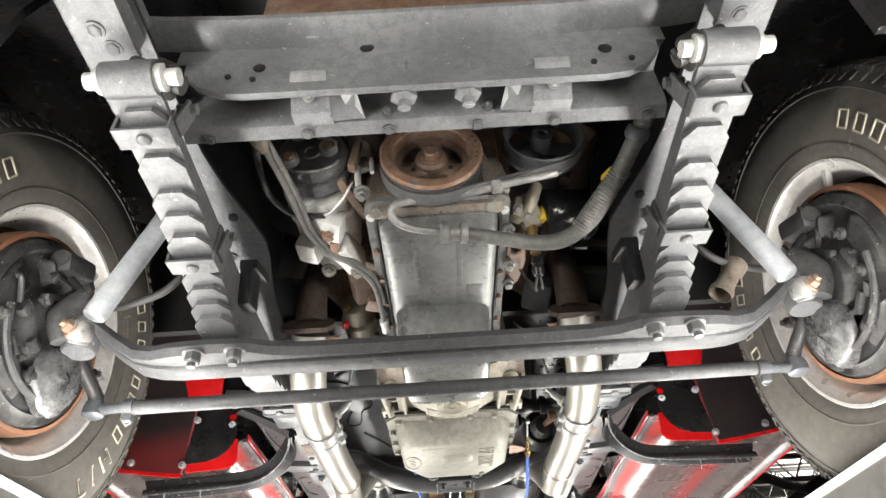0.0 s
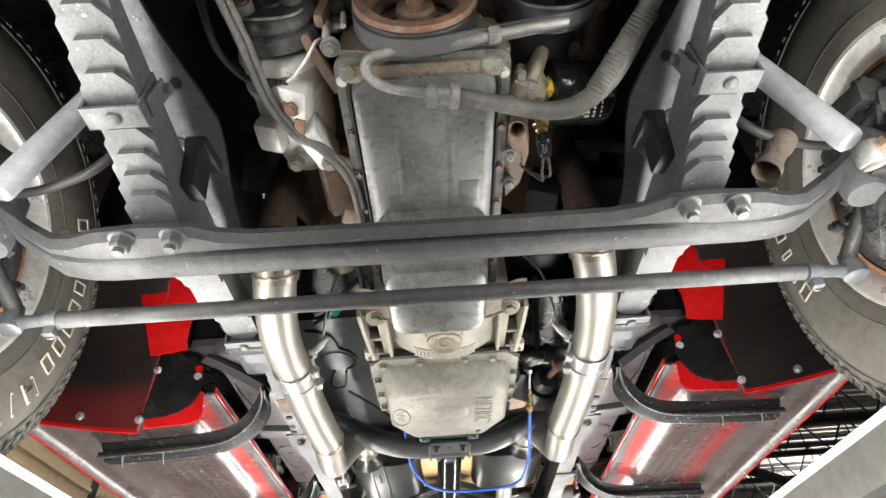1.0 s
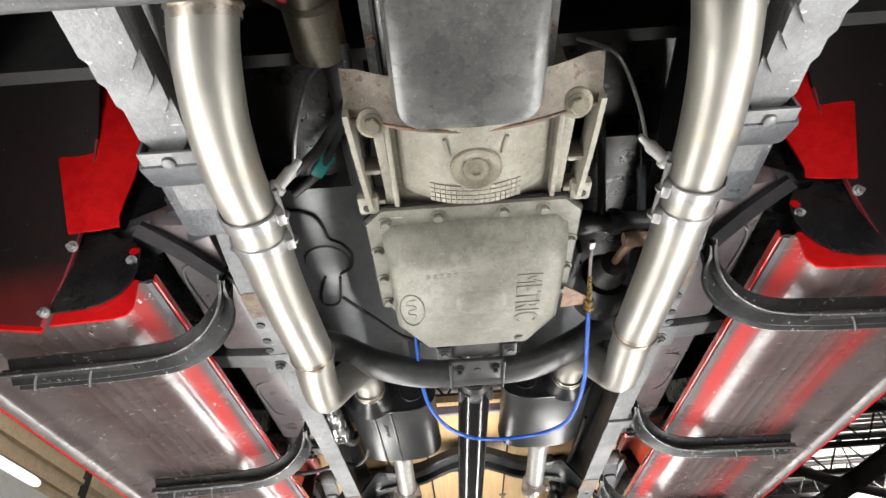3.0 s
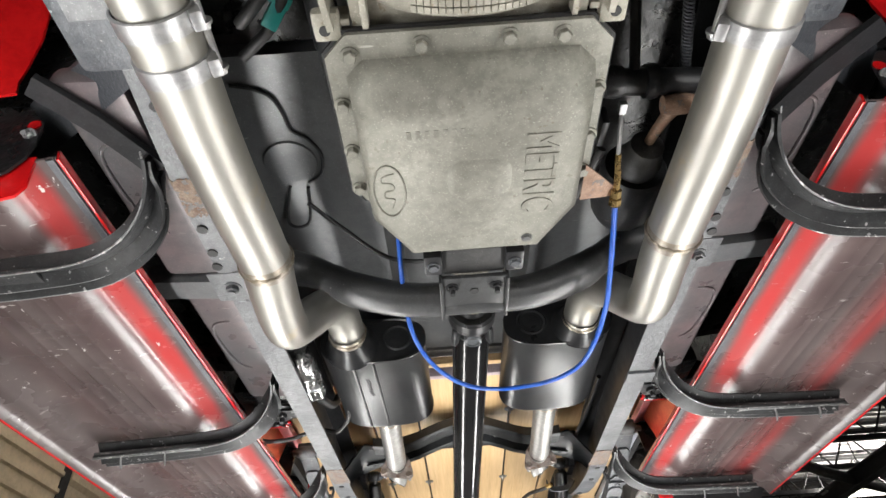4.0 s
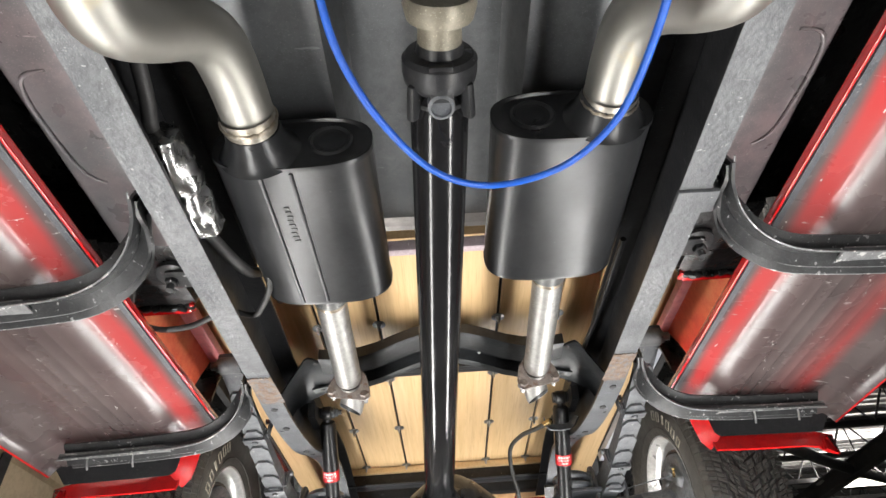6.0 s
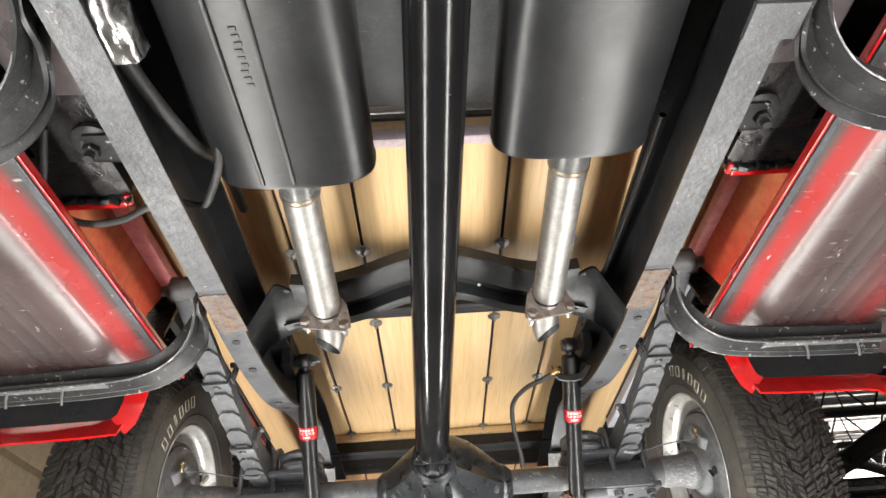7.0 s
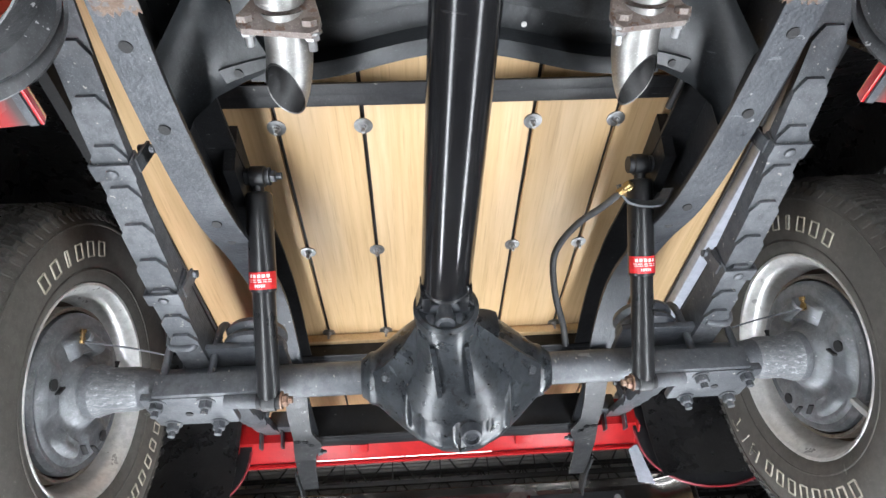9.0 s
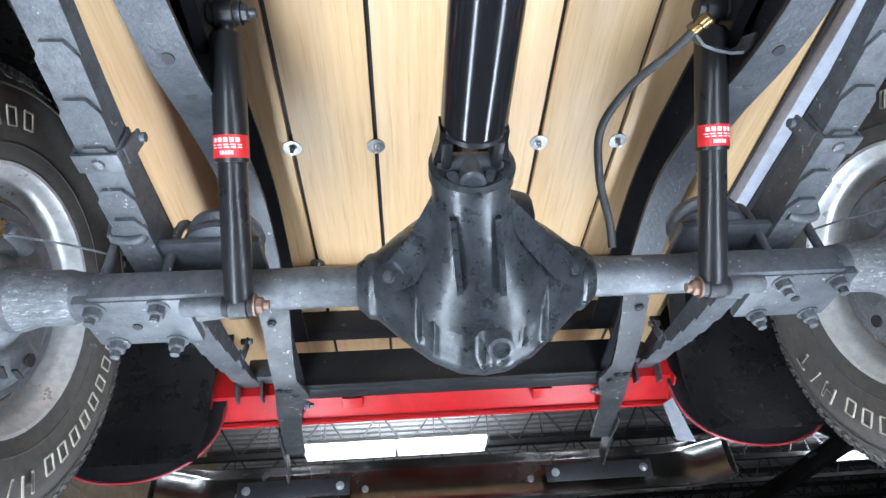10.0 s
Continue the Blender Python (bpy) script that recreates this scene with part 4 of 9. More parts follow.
    tube(bm, [(s * 0.664, 0.855, 1.905), (s * 0.650, 0.875, 1.878), (s * 0.632, 0.905, 1.848), (s * 0.618, 0.930, 1.822), (s * 0.613, 0.940, 1.808)], [0.020, 0.016, 0.0125, 0.0115, 0.0135], 12, 4)
    tube(bm, [(s * 0.60, 0.80, 1.93), (s * 0.622, 0.79, 1.885), (s * 0.612, 0.80, 1.845)], [0.018, 0.021, 0.017], 12, 4)
    box(bm, (s * 0.652, 0.86, 1.885), (0.030, 0.042, 0.036), (0, 20, 30), 0.009)
    part("steering_arm", bm, GREASY, kn)
    if s > 0:
        bm = bmesh.new()
        lathe(bm, [(0.018, -0.01), (0.019, 0.0), (0.015, 0.012), (0.015, 0.040), (0.018, 0.044), (0.019, 0.062), (0.017, 0.064), (0.013, 0.063), (0.012, 0.03)], (0.448, 0.78, 1.853), (0.62, -0.05, 0.78), 18, False)
        part("stub_tube", bm, COVER, kn, "open brown steel stub tube")
    bm = bmesh.new()
    tube(bm, [(s * 0.64, 0.80, 1.97), (s * 0.56, 0.79, 1.90), (s * 0.47, 0.77, 1.90), (s * 0.43, 0.76, 1.925), (s * 0.41, 0.76, 1.98)], 0.0065, 10, 6)
    part("brake_hose", bm, HOSE, kn)

tie = thing("tie_rod", (0, 0.935, 1.77), "long grey steel tie rod behind the front axle", "tie rod")
bm = bmesh.new()
tube(bm, [(-0.555, 0.937, 1.789), (0.555, 0.939, 1.793)], 0.0122, 14, 1)
part("rod", bm, AXLEGREY, tie)
for s in (-1, 1):
    bm = bmesh.new()
    tube(bm, [(s * 0.545, 0.938, 1.791), (s * 0.585, 0.939, 1.791), (s * 0.607, 0.940, 1.790)], [0.0088, 0.0092, 0.0120], 14, 2)
    lathe(bm, [(0.010, 0.026), (0.012, 0.012), (0.0165, 0.010), (0.0185, 0.0), (0.0175, -0.012), (0.012, -0.016), (0, -0.017)], (s * 0.612, 0.940, 1.792), (0, 0, 1), 18)
    part("end", bm, DRUM, tie)
    bm = bmesh.new()
    lathe(bm, [(0.0122, -0.010), (0.0150, -0.009), (0.0150, 0.009), (0.0122, 0.010)], (s * 0.549, 0.938, 1.791), (1, 0, 0), 18)
    box(bm, (s * 0.549, 0.938, 1.773), (0.017, 0.012, 0.018), (0, 0, 0), 0.004)
    cl = part("clamp", bm, DRUM, tie)
    bolt(cl, (s * 0.549, 0.944, 1.769), (0, 1, 0), 0.0055, 0.006, DRUM)


# ---- leaf springs ----
def leaf_spring(name, at, s, x, arc, leaves, width, thick, clips, label, eye, skew=0.0, paint=None):
    ob = thing(name, at, label, "leaf spring", "leaf springs")
    for i, (y0, y1) in enumerate(leaves):
        bm = bmesh.new()
        ys = [y0, y0 + 0.020] + [y0 + 0.020 + (y1 - y0 - 0.040) * k / 14 for k in range(1, 14)] + [y1 - 0.020, y1]
        rings = []
        for k, y in enumerate(ys):
            w = width / 2 * (0.52 if k in (0, len(ys) - 1) and i else 1.0)
            z = arc(y) - i * thick
            xc = s * (x - skew * max(0.0, at[1] - y))
            rings.append([(xc - w, y, z + thick * 0.47), (xc + w, y, z + thick * 0.47), (xc + w, y, z - thick * 0.47), (xc - w, y, z - thick * 0.47)])
        loft(bm, rings)
        part("leaf", bm, paint or GREY, ob, "", 30)
    x0 = x
    for y, n in clips:
        x = x0 - skew * max(0.0, at[1] - y)
        bm = bmesh.new()
        z = arc(y) - (n - 0.5) * thick
        box(bm, (s * x, y, z - 0.003), (width + 0.008, 0.030, 0.005), bevel=0.0015)
        for q in (-1, 1):
            box(bm, (s * x + q * (width / 2 + 0.0025), y, z + n * thick * 0.45), (0.004, 0.030, n * thick * 0.9 + 0.010), bevel=0.001)
        lathe(bm, [(0.009, 0), (0.008, 0.004), (0.004, 0.006), (0, 0.006)], (s * x, y, z - 0.005), (0, 0, -1), 14)
        cl = part("clip", bm, paint or GREY, ob)
        bm = bmesh.new()
        strap(bm, [(s * (x - width / 2 - 0.006), y, z + 0.01), (s * (x - width / 2 - 0.012), y + 0.004, z + 0.055)], (0, 1, 0), 0.024, 0.004, 1)
        tube(bm, [(s * (x - width / 2 - 0.020), y + 0.004, z + 0.052), (s * (x - width / 2 + 0.004), y + 0.004, z + 0.052)], 0.007, 10, 1)
        part("clip_ear", bm, paint or GREY, cl)
    (ya, za), r = eye, 0.021
    x = x0 - skew * max(0.0, at[1] - ya)
    bm = bmesh.new()
    lathe(bm, [(0.011, -width / 2), (r, -width / 2), (r, width / 2), (0.011, width / 2)], (s * x, ya, za), (1, 0, 0), 22)
    e = part("eye", bm, GREY, ob)
    bm = bmesh.new()
    lathe(bm, [(0.0, -width / 2 - 0.022), (0.010, -width / 2 - 0.022), (0.010, -width / 2 - 0.010), (0.016, -width / 2 - 0.008), (0.016, width / 2 + 0.008), (0.010, width / 2 + 0.010), (0.010, width / 2 + 0.024), (0, width / 2 + 0.024)], (s * x, ya, za), (1, 0, 0), 14)
    part("pivot_bolt", bm, PALEALLOY if name.startswith("front") else GREY, e)
    return ob


for s in (-1, 1):
    arc = lambda y: 1.921 - 0.05 * (y - 0.83) ** 2
    ends = (0.375, 0.405, 0.470, 0.525, 0.560, 0.595, 0.665, 0.695, 0.722, 0.748)
    sp = leaf_spring("front_leaf_spring", (s * 0.362, 0.83, 1.85), s, 0.362, arc, [(y, 1.655 - y if i else 1.30) for i, y in enumerate(ends)], 0.059, 0.0088, ((0.435, 3), (0.645, 7), (1.19, 4)), "grey painted leaf spring pack with stepped leaf ends", (0.375, 1.918), 0.055)
    bm = bmesh.new()
    slab(bm, [(s * 0.343, 0.20, 1.974), (s * 0.341, 0.378, 1.964), (s * 0.404, 0.392, 1.964), (s * 0.404, 0.20, 1.974)], (0, 0, 0.008))
    slab(bm, [(s * 0.341, 0.20, 1.972), (s * 0.341, 0.372, 1.962), (s * 0.341, 0.372, 2.03), (s * 0.341, 0.20, 2.03)], (s * 0.005, 0, 0))
    hb = part("shackle_bracket", bm, GREY, sp)
    for x, y in ((0.377, 0.340), (0.367, 0.364)):
        bolt(hb, (s * x, y, 1.966), (0, 0, -1), 0.008, 0.004, GREY)
    bm = bmesh.new()
    lathe(bm, [(0.0, 0.0), (0.012, 0.0), (0.012, 0.010), (0.022, 0.012), (0.024, 0.03), (0.016, 0.034), (0.016, 0.06)], (s * 0.287, 0.392, 1.925), (s * 0.9, -0.25, 0.25), 14)
    part("eye_bolt", bm, GREASY, sp, "greasy pivot bolt with washers")
    bm = bmesh.new()
    box(bm, (s * 0.320, 0.785, 1.915), (0.022, 0.05, 0.07), (14, 0, 0), 0.008)
    box(bm, (s * 0.318, 0.79, 1.955), (0.03, 0.07, 0.018), (14, 0, 0), 0.004)
    part("bump_stop", bm, BLACK, sp)

for s in (-1, 1):
    arc = lambda y: 1.975 + 0.165 * (y - 3.57) ** 2
    ends = (2.852, 2.92, 2.99, 3.06, 3.125, 3.19, 3.26, 3.325, 3.39, 3.44)
    sp = leaf_spring("rear_leaf_spring", (s * 0.51, 3.57, 1.93), s, 0.503, arc, [(y, 4.16 if i == 0 else 7.12 - y if i < 3 else 7.10 - y) for i, y in enumerate(ends)], 0.050, 0.0065, ((3.10, 4), (3.345, 8), (3.98, 3)), "grey painted rear leaf spring pack with stepped leaf ends", (2.845, 2.072), 0.0, DRUM)
    bm = bmesh.new()
    box(bm, (s * 0.485, 2.850, 2.078), (0.10, 0.04, 0.040), (0, 0, 0), 0.006)
    part("spring_hanger", bm, FRAME, sp)
    bm = bmesh.new()
    strap(bm, [(s * 0.53, 4.16, 2.04), (s * 0.525, 4.17, 1.98)], (0, 1, 0), 0.03, 0.006, 1)
    strap(bm, [(s * 0.47, 4.16, 2.04), (s * 0.465, 4.17, 1.98)], (0, 1, 0), 0.03, 0.006, 1)
    box(bm, (s * 0.45, 4.15, 2.05), (0.10, 0.04, 0.05), (0, 0, 0), 0.006)
    part("shackle", bm, FRAME, sp)

# ---- wheels ----
def wheel():
    ob = thing("wheel", (0, 0, 0), "off-road tyre with raised pale letters on a silver steel rim", "wheel", "wheels")
    prof = [(0.196, -0.083), (0.206, -0.098), (0.222, -0.106), (0.250, -0.113), (0.290, -0.117), (0.320, -0.114), (0.340, -0.104), (0.350, -0.090), (0.3525, -0.070)]
    prof = prof + [(r, -h) for r, h in prof[::-1]] + [(0.196, -0.083)]
    bm = bmesh.new()
    n = 72
    loft(bm, [[(h, r * math.cos(2 * math.pi * k / n), r * math.sin(2 * math.pi * k / n)) for k in range(n)] for r, h in prof], False)
    bmesh.ops.remove_doubles(bm, verts=bm.verts, dist=1e-5)
    tyre = part("tyre", bm, RUBBER, ob, "black rubber tyre, worn and dusty")
    bm = bmesh.new()

    def block(a0, a1, h0, h1, skew):
        """One rubber block, cut across by a thin sipe, with a worn chamfer round its top."""
        for f0, f1 in ((0.0, 0.47), (0.53, 1.0)):
            b0, b1 = a0 + (a1 - a0) * f0, a0 + (a1 - a0) * f1
            da, dh = (b1 - b0) * 0.07, (h1 - h0) * 0.07
            va = []
            for r, e in ((0.348, 0.0), (0.3605, 0.0), (0.3625, 1.0)):
                for h, a in ((h0 + dh * e, b0 + da * e), (h1 - dh * e, b0 + skew + da * e), (h1 - dh * e, b1 + skew - da * e), (h0 + dh * e, b1 - da * e)):
                    rr = r - 0.30 * max(0.0, abs(h) - 0.070)
                    va.append(bm.verts.new((h, rr * math.cos(a), rr * math.sin(a))))
            for o in (0, 4):
                for k in range(4):
                    bm.faces.new([va[o + k], va[o + (k + 1) % 4], va[o + 4 + (k + 1) % 4], va[o + 4 + k]])
            bm.faces.new(va[8:12])

    m = 84
    step = 2 * math.pi / m
    for k in range(m):
        a = k * step
        zig = 0.0034 * (-1) ** k
        for q in (-1, 1):
            block(a + 0.04 * step, a + 0.74 * step, q * 0.104, q * 0.086, 0.10 * step)
            block(a + 0.06 * step, a + 0.90 * step, q * 0.085, q * (0.066 + zig), 0.30 * step)
            block(a + 0.05 * step, a + 0.86 * step, q * (0.058 + zig), q * 0.045, 0.45 * step)
            block(a + 0.40 * step, a + 1.20 * step, q * 0.042, q * (0.027 - zig), 0.40 * step)
        block(a + 0.05 * step, a + 0.84 * step, -0.019 + zig, -0.001, 0.40 * step)
        block(a + 0.35 * step, a + 1.15 * step, 0.001, 0.019 + zig, -0.40 * step)
    part("tread", bm, DUSTYRUBBER, tyre, "dusty tread of staggered rubber blocks", 20)
    # added black band, deepens the shade in the tread grooves by colour
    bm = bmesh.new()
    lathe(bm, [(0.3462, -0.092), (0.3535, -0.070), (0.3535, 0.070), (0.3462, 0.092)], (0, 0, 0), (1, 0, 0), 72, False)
    part("tread_shade_band", bm, GROOVESHADE, tyre, "black band painted as the shade between the tread blocks")
    bm = bmesh.new()
    for k in range(m):
        a = (k + 0.4) * step
        for r0, r1 in ((0.330, 0.350),):
            w = 0.22 * step
            vs = []
            for h in (-0.1125, -0.1165):
                for r, b in ((r0, a - w), (r1, a - w * 0.9), (r1, a + w * 0.9), (r0, a + w)):
                    hh = h + (0.018 if r > 0.34 else 0.0)
                    vs.append(bm.verts.new((hh, r * math.cos(b), r * math.sin(b))))
            for f in ((4, 5, 6, 7), (0, 1, 5, 4), (1, 2, 6, 5), (2, 3, 7, 6), (3, 0, 4, 7)):
                bm.faces.new([vs[i] for i in f])
    part("shoulder_pattern", bm, RUBBER, tyre, "", 30)
    bm = bmesh.new()
    for r, h in ((0.232, -0.1105), (0.318, -0.1160)):
        lathe(bm, [(r, h + 0.002), (r, h), (r + 0.003, h), (r + 0.003, h + 0.002)], (0, 0, 0), (1, 0, 0), 72, False)
    part("sidewall_ring", bm, RUBBER, tyre)

    def glyph(a, w, h):
        """A plain raised letter block, outlined, at angle a round the sidewall."""
        up = Vector((0, math.cos(a), math.sin(a)))
        out = Vector((-1, 0, 0))
        right = up.cross(out)
        bm = bmesh.new()
        c = Vector((-0.1172, 0, 0)) + up * 0.272
        t = 0.0026
        for du, dr, hu, hr in ((h / 2, 0, t, w), (-h / 2, 0, t, w), (0, w / 2, h, t), (0, -w / 2, h, t)):
            q = c + up * du + right * dr
            slab(bm, [q + up * hu / 2 * i + right * hr / 2 * j for i, j in ((1, 1), (1, -1), (-1, -1), (-1, 1))], out * 0.0022)
        return part("letter_block", bm, LETTER, tyre, "", 0)

    for k in range(6):
        glyph(radians(108 + 8.4 * k), 0.020 if k != 2 else 0.008, 0.028)
    for k in range(8):
        glyph(radians(-100 + 8.2 * k), 0.020, 0.028)
    for k, ch in enumerate("H/T"):
        a = radians(-31 + 8.6 * k)
        up = Vector((0, math.cos(a), math.sin(a)))
        right = up.cross(Vector((-1, 0, 0)))
        m3 = Matrix((right, up, Vector((-1, 0, 0)))).transposed().to_4x4()
        lettering("raised_letter", ch, 0.05, Matrix.Translation(Vector((-0.1180, 0, 0)) + up * 0.278) @ m3, LETTER, tyre, 0.002)
        lettering("letter_face", ch, 0.040, Matrix.Translation(Vector((-0.1190, 0, 0)) + up * 0.278) @ m3, RUBBER, tyre, 0.002)
    bm = bmesh.new()
    lathe(bm, [(0.198, -0.080), (0.210, -0.097), (0.207, -0.101), (0.202, -0.099), (0.197, -0.090), (0.190, -0.083), (0.184, -0.072), (0.183, -0.058), (0.178, -0.052), (0.174, -0.030)], (0, 0, 0), (1, 0, 0), 56, False)
    rim = part("rim", bm, RIMSTEEL, ob, "silver painted steel rim with light rust")
    bm = bmesh.new()
    lathe(bm, [(0.174, -0.030), (0.170, -0.020), (0.168, 0.0), (0.172, 0.05), (0.120, 0.060), (0.06, 0.045), (0, 0.045)], (0, 0, 0), (1, 0, 0), 48, False)
    part("barrel", bm, CASTIRON, ob, "dusty brown inside of the rim")
    bm = bmesh.new()
    box(bm, (-0.080, -0.10, -0.148), (0.012, 0.07, 0.012), (55, 0, 0), 0.003)
    part("balance_weight", bm, HOUSING, rim)
    return ob


w0 = wheel()
FRONT, REAR = 0.82, 3.57
w0.matrix_basis = pose(0.757, FRONT, 1.885, 246)
copy_thing(w0, pose(-0.757, FRONT, 1.885, 240, 0, 180))
copy_thing(w0, pose(0.800, REAR, 1.885, 8))
copy_thing(w0, pose(-0.803, REAR, 1.885, -95, 0, 180))

# front shock absorbers
for s in (-1, 1):
    ob = thing("front_shock", (s * 0.56, 0.735, 1.82), "light grey shock absorber slanting up from the axle end", "shock absorber", "shock absorbers")
    a, b = Vector((s * 0.532, 0.735, 1.842)), Vector((s * 0.456, 0.735, 2.072))
    ax = b - a
    bm = bmesh.new()
    lathe(bm, [(0.012, 0), (0.0165, 0.003), (0.0178, 0.009), (0.0178, ax.length - 0.02), (0.015, ax.length)], a, ax, 24)
    part("body", bm, SHOCKGREY, ob)
    bm = bmesh.new()
    lathe(bm, [(0.006, 0.022), (0.0135, 0.020), (0.0175, 0.011), (0.0180, -0.004), (0.0165, -0.008), (0.014, -0.009), (0.014, -0.013), (0.006, -0.014)], a - ax.normalized() * 0.030, (s * -0.2, -0.35, 0.85), 18)
    part("bushing_cup", bm, CLUTCH, ob, "pale bushing cup")
    bm = bmesh.new()
    hexbolt(bm, a + Vector((s * 0.016, -0.012, -0.024)), (s * 0.5, -0.8, 0.2), 0.0105, 0.012, 0.006)
    part("nut", bm, RUSTY, ob, "rusty nut", 30)
    bm = bmesh.new()
    tube(bm, [b, b + ax.normalized() * 0.12], 0.012, 10, 1)
    part("rod", bm, DARK, ob)

# ---- engine ----
eng = thing("engine", (0, 0.95, 1.95), "dirty V8 engine seen from below", "engine")
bm = bmesh.new()
box(bm, (-0.002, 0.93, 2.11), (0.23, 0.50, 0.24), bevel=0.02)
part("block", bm, CASTIRON, eng, "rust brown cast iron engine block")
for s in (-1, 1):
    bm = bmesh.new()
    box(bm, (s * 0.19, 0.92, 2.19), (0.20, 0.42, 0.15), (0, s * 42, 0), 0.02)
    part("cylinder_head", bm, CASTIRON, eng)


def pan_ring(x0, x1, y0, y1, z, r, n=5):
    pts = []
    for cx, cy, a0 in ((x1 - r, y1 - r, 0), (x0 + r, y1 - r, 90), (x0 + r, y0 + r, 180), (x1 - r, y0 + r, 270)):
        for k in range(n):
            a = radians(a0 + 90 * k / (n - 1))
            pts.append((cx + r * math.cos(a), cy + r * math.sin(a), z))
    return pts


bm = bmesh.new()
loft(bm, [pan_ring(-0.118, 0.118, 0.665, 1.20, 1.992, 0.02), pan_ring(-0.118, 0.118, 0.665, 1.20, 1.984, 0.02)])
loft(bm, [pan_ring(-0.100, 0.100, 0.690, 1.18, 1.985, 0.03), pan_ring(-0.097, 0.097, 0.694, 1.175, 1.972, 0.03), pan_ring(-0.090, 0.090, 0.702, 1.168, 1.968, 0.03)])
loft(bm, [pan_ring(-0.092, 0.092, 0.945, 1.172, 1.970, 0.03), pan_ring(-0.086, 0.086, 0.965, 1.165, 1.880, 0.03), pan_ring(-0.080, 0.080, 0.975, 1.155, 1.862, 0.03), pan_ring(-0.07, 0.07, 0.99, 1.14, 1.858, 0.03)])
gasket = pan_ring(-0.1035, 0.1035, 0.686, 1.184, 1.983, 0.032)
pan = part("oil_pan", bm, PANGREY, eng, "dull grey painted oil pan with a deep rear sump", 30)
bm = bmesh.new()
tube(bm, gasket + gasket[:1], 0.0032, 6, 1)
part("gasket", bm, DARK, pan)
for x, y0, y1 in ((-0.042, 0.77, 0.94), (0.034, 0.76, 0.94)):
    bm = bmesh.new()
    box(bm, (x, (y0 + y1) / 2, 1.9680), (0.010, y1 - y0, 0.0014), (0, 0, 0), 0.0006)
    part("rib", bm, PANGREY, pan)
for at, size in (((0.062, 0.905, 1.968), (0.03, 0.045, 0.003)),):
    bm = bmesh.new()
    box(bm, at, size, bevel=0.001)
    part("rib", bm, PANGREY, pan)
for s in (-1, 1):
    for y in (0.70, 0.79, 0.87, 0.95, 1.03, 1.11):
        bolt(eng, (s * 0.109, y, 1.984), (0, 0, -1), 0.006, 0.007, CASTIRON if y > 0.75 else PALEALLOY)
    bolt(eng, (s * 0.092 - 0.006, 0.684, 1.982), (0, -0.4, -1), 0.010, 0.010, ALLOY)
bm = bmesh.new()
box(bm, (0.0, 0.688, 2.03), (0.22, 0.03, 0.11), bevel=0.012)
box(bm, (-0.075, 0.680, 2.02), (0.06, 0.04, 0.06), (0, 15, 0), 0.01)
box(bm, (0.090, 0.690, 2.04), (0.05, 0.04, 0.07), (0, -10, 20), 0.01)
lathe(bm, [(0.030, 0.0), (0.034, 0.006), (0.034, 0.03)], (0.055, 0.668, 2.075), (0, 1, 0), 20)
part("timing_cover", bm, COVER, eng, "grimy timing cover")

# crank pulley: dished rusty face on a dark grooved drum
CX, CY, CZ = -0.005, 0.614, 2.040
bm = bmesh.new()
lathe(bm, [(0.060, 0.034), (0.060, 0.006), (0.063, 0.002), (0.066, 0.002), (0.067, 0.000), (0.079, 0.000), (0.0815, 0.003), (0.0815, 0.007), (0.078, 0.009)], (CX, CY, CZ), (0, 1, 0), 56, False)
pul = part("crank_pulley", bm, RUSTY, eng, "rust brown crankshaft pulley", 30)
bm = bmesh.new()
lathe(bm, [(0.066, 0.008), (0.0810, 0.009), (0.0815, 0.012), (0.0790, 0.014), (0.0790, 0.036), (0.0820, 0.039), (0.0820, 0.044), (0.060, 0.046)], (CX, CY, CZ), (0, 1, 0), 56, False)
part("pulley_groove", bm, HOSE, pul)
bm = bmesh.new()
lathe(bm, [(0.0605, 0.026), (0.052, 0.028), (0.049, 0.031), (0.049, 0.035), (0.0605, 0.036)], (CX, CY, CZ), (0, 1, 0), 48, False)
lathe(bm, [(0.026, 0.036), (0.026, 0.018), (0.022, 0.014), (0.017, 0.014), (0.016, 0.020), (0, 0.020)], (CX, CY, CZ), (0, 1, 0), 30)
web = part("web", bm, CASTIRON, pul)
for a in (90, 210, 330):
    c, d = math.cos(radians(a)), math.sin(radians(a))
    bm = bmesh.new()
    rings = []
    for r, w in ((0.020, 0.020), (0.030, 0.015), (0.040, 0.016), (0.050, 0.026), (0.056, 0.034)):
        rings.append([(CX + r * c + q * w * d, CY + y, CZ + r * d - q * w * c) for q, y in ((-1, 0.027), (-0.7, 0.024), (0.7, 0.024), (1, 0.027), (1, 0.033), (-1, 0.033))])
    loft(bm, rings)
    part("spoke", bm, CASTIRON, web)
    bm = bmesh.new()
    lathe(bm, [(0.004, 0.0), (0.004, 0.0015), (0, 0.0015)], (CX + 0.034 * c, CY + 0.0235, CZ + 0.034 * d), (0, -1, 0), 10)
    part("hole", bm, DARK, web)
for a in (12, 22, -8, -16):
    bm = bmesh.new()
    lathe(bm, [(0.0018, 0.0), (0.0018, 0.0006), (0, 0.0006)], (CX + 0.073 * math.cos(radians(a)), CY - 0.0002, CZ + 0.073 * math.sin(radians(a))), (0, -1, 0), 8)
    part("hole", bm, DARK, pul)
bolt(pul, (CX, CY + 0.014, CZ), (0, -1, 0), 0.0125, 0.014, RUSTY)

# power steering pump with its open black pulley, and the belt
PX, PY, PZ = 0.182, 0.632, 2.088
acc = thing("power_steering_pump", (PX, 0.66, 2.03), "black pump with an open spoked pulley", "pump")
bm = bmesh.new()
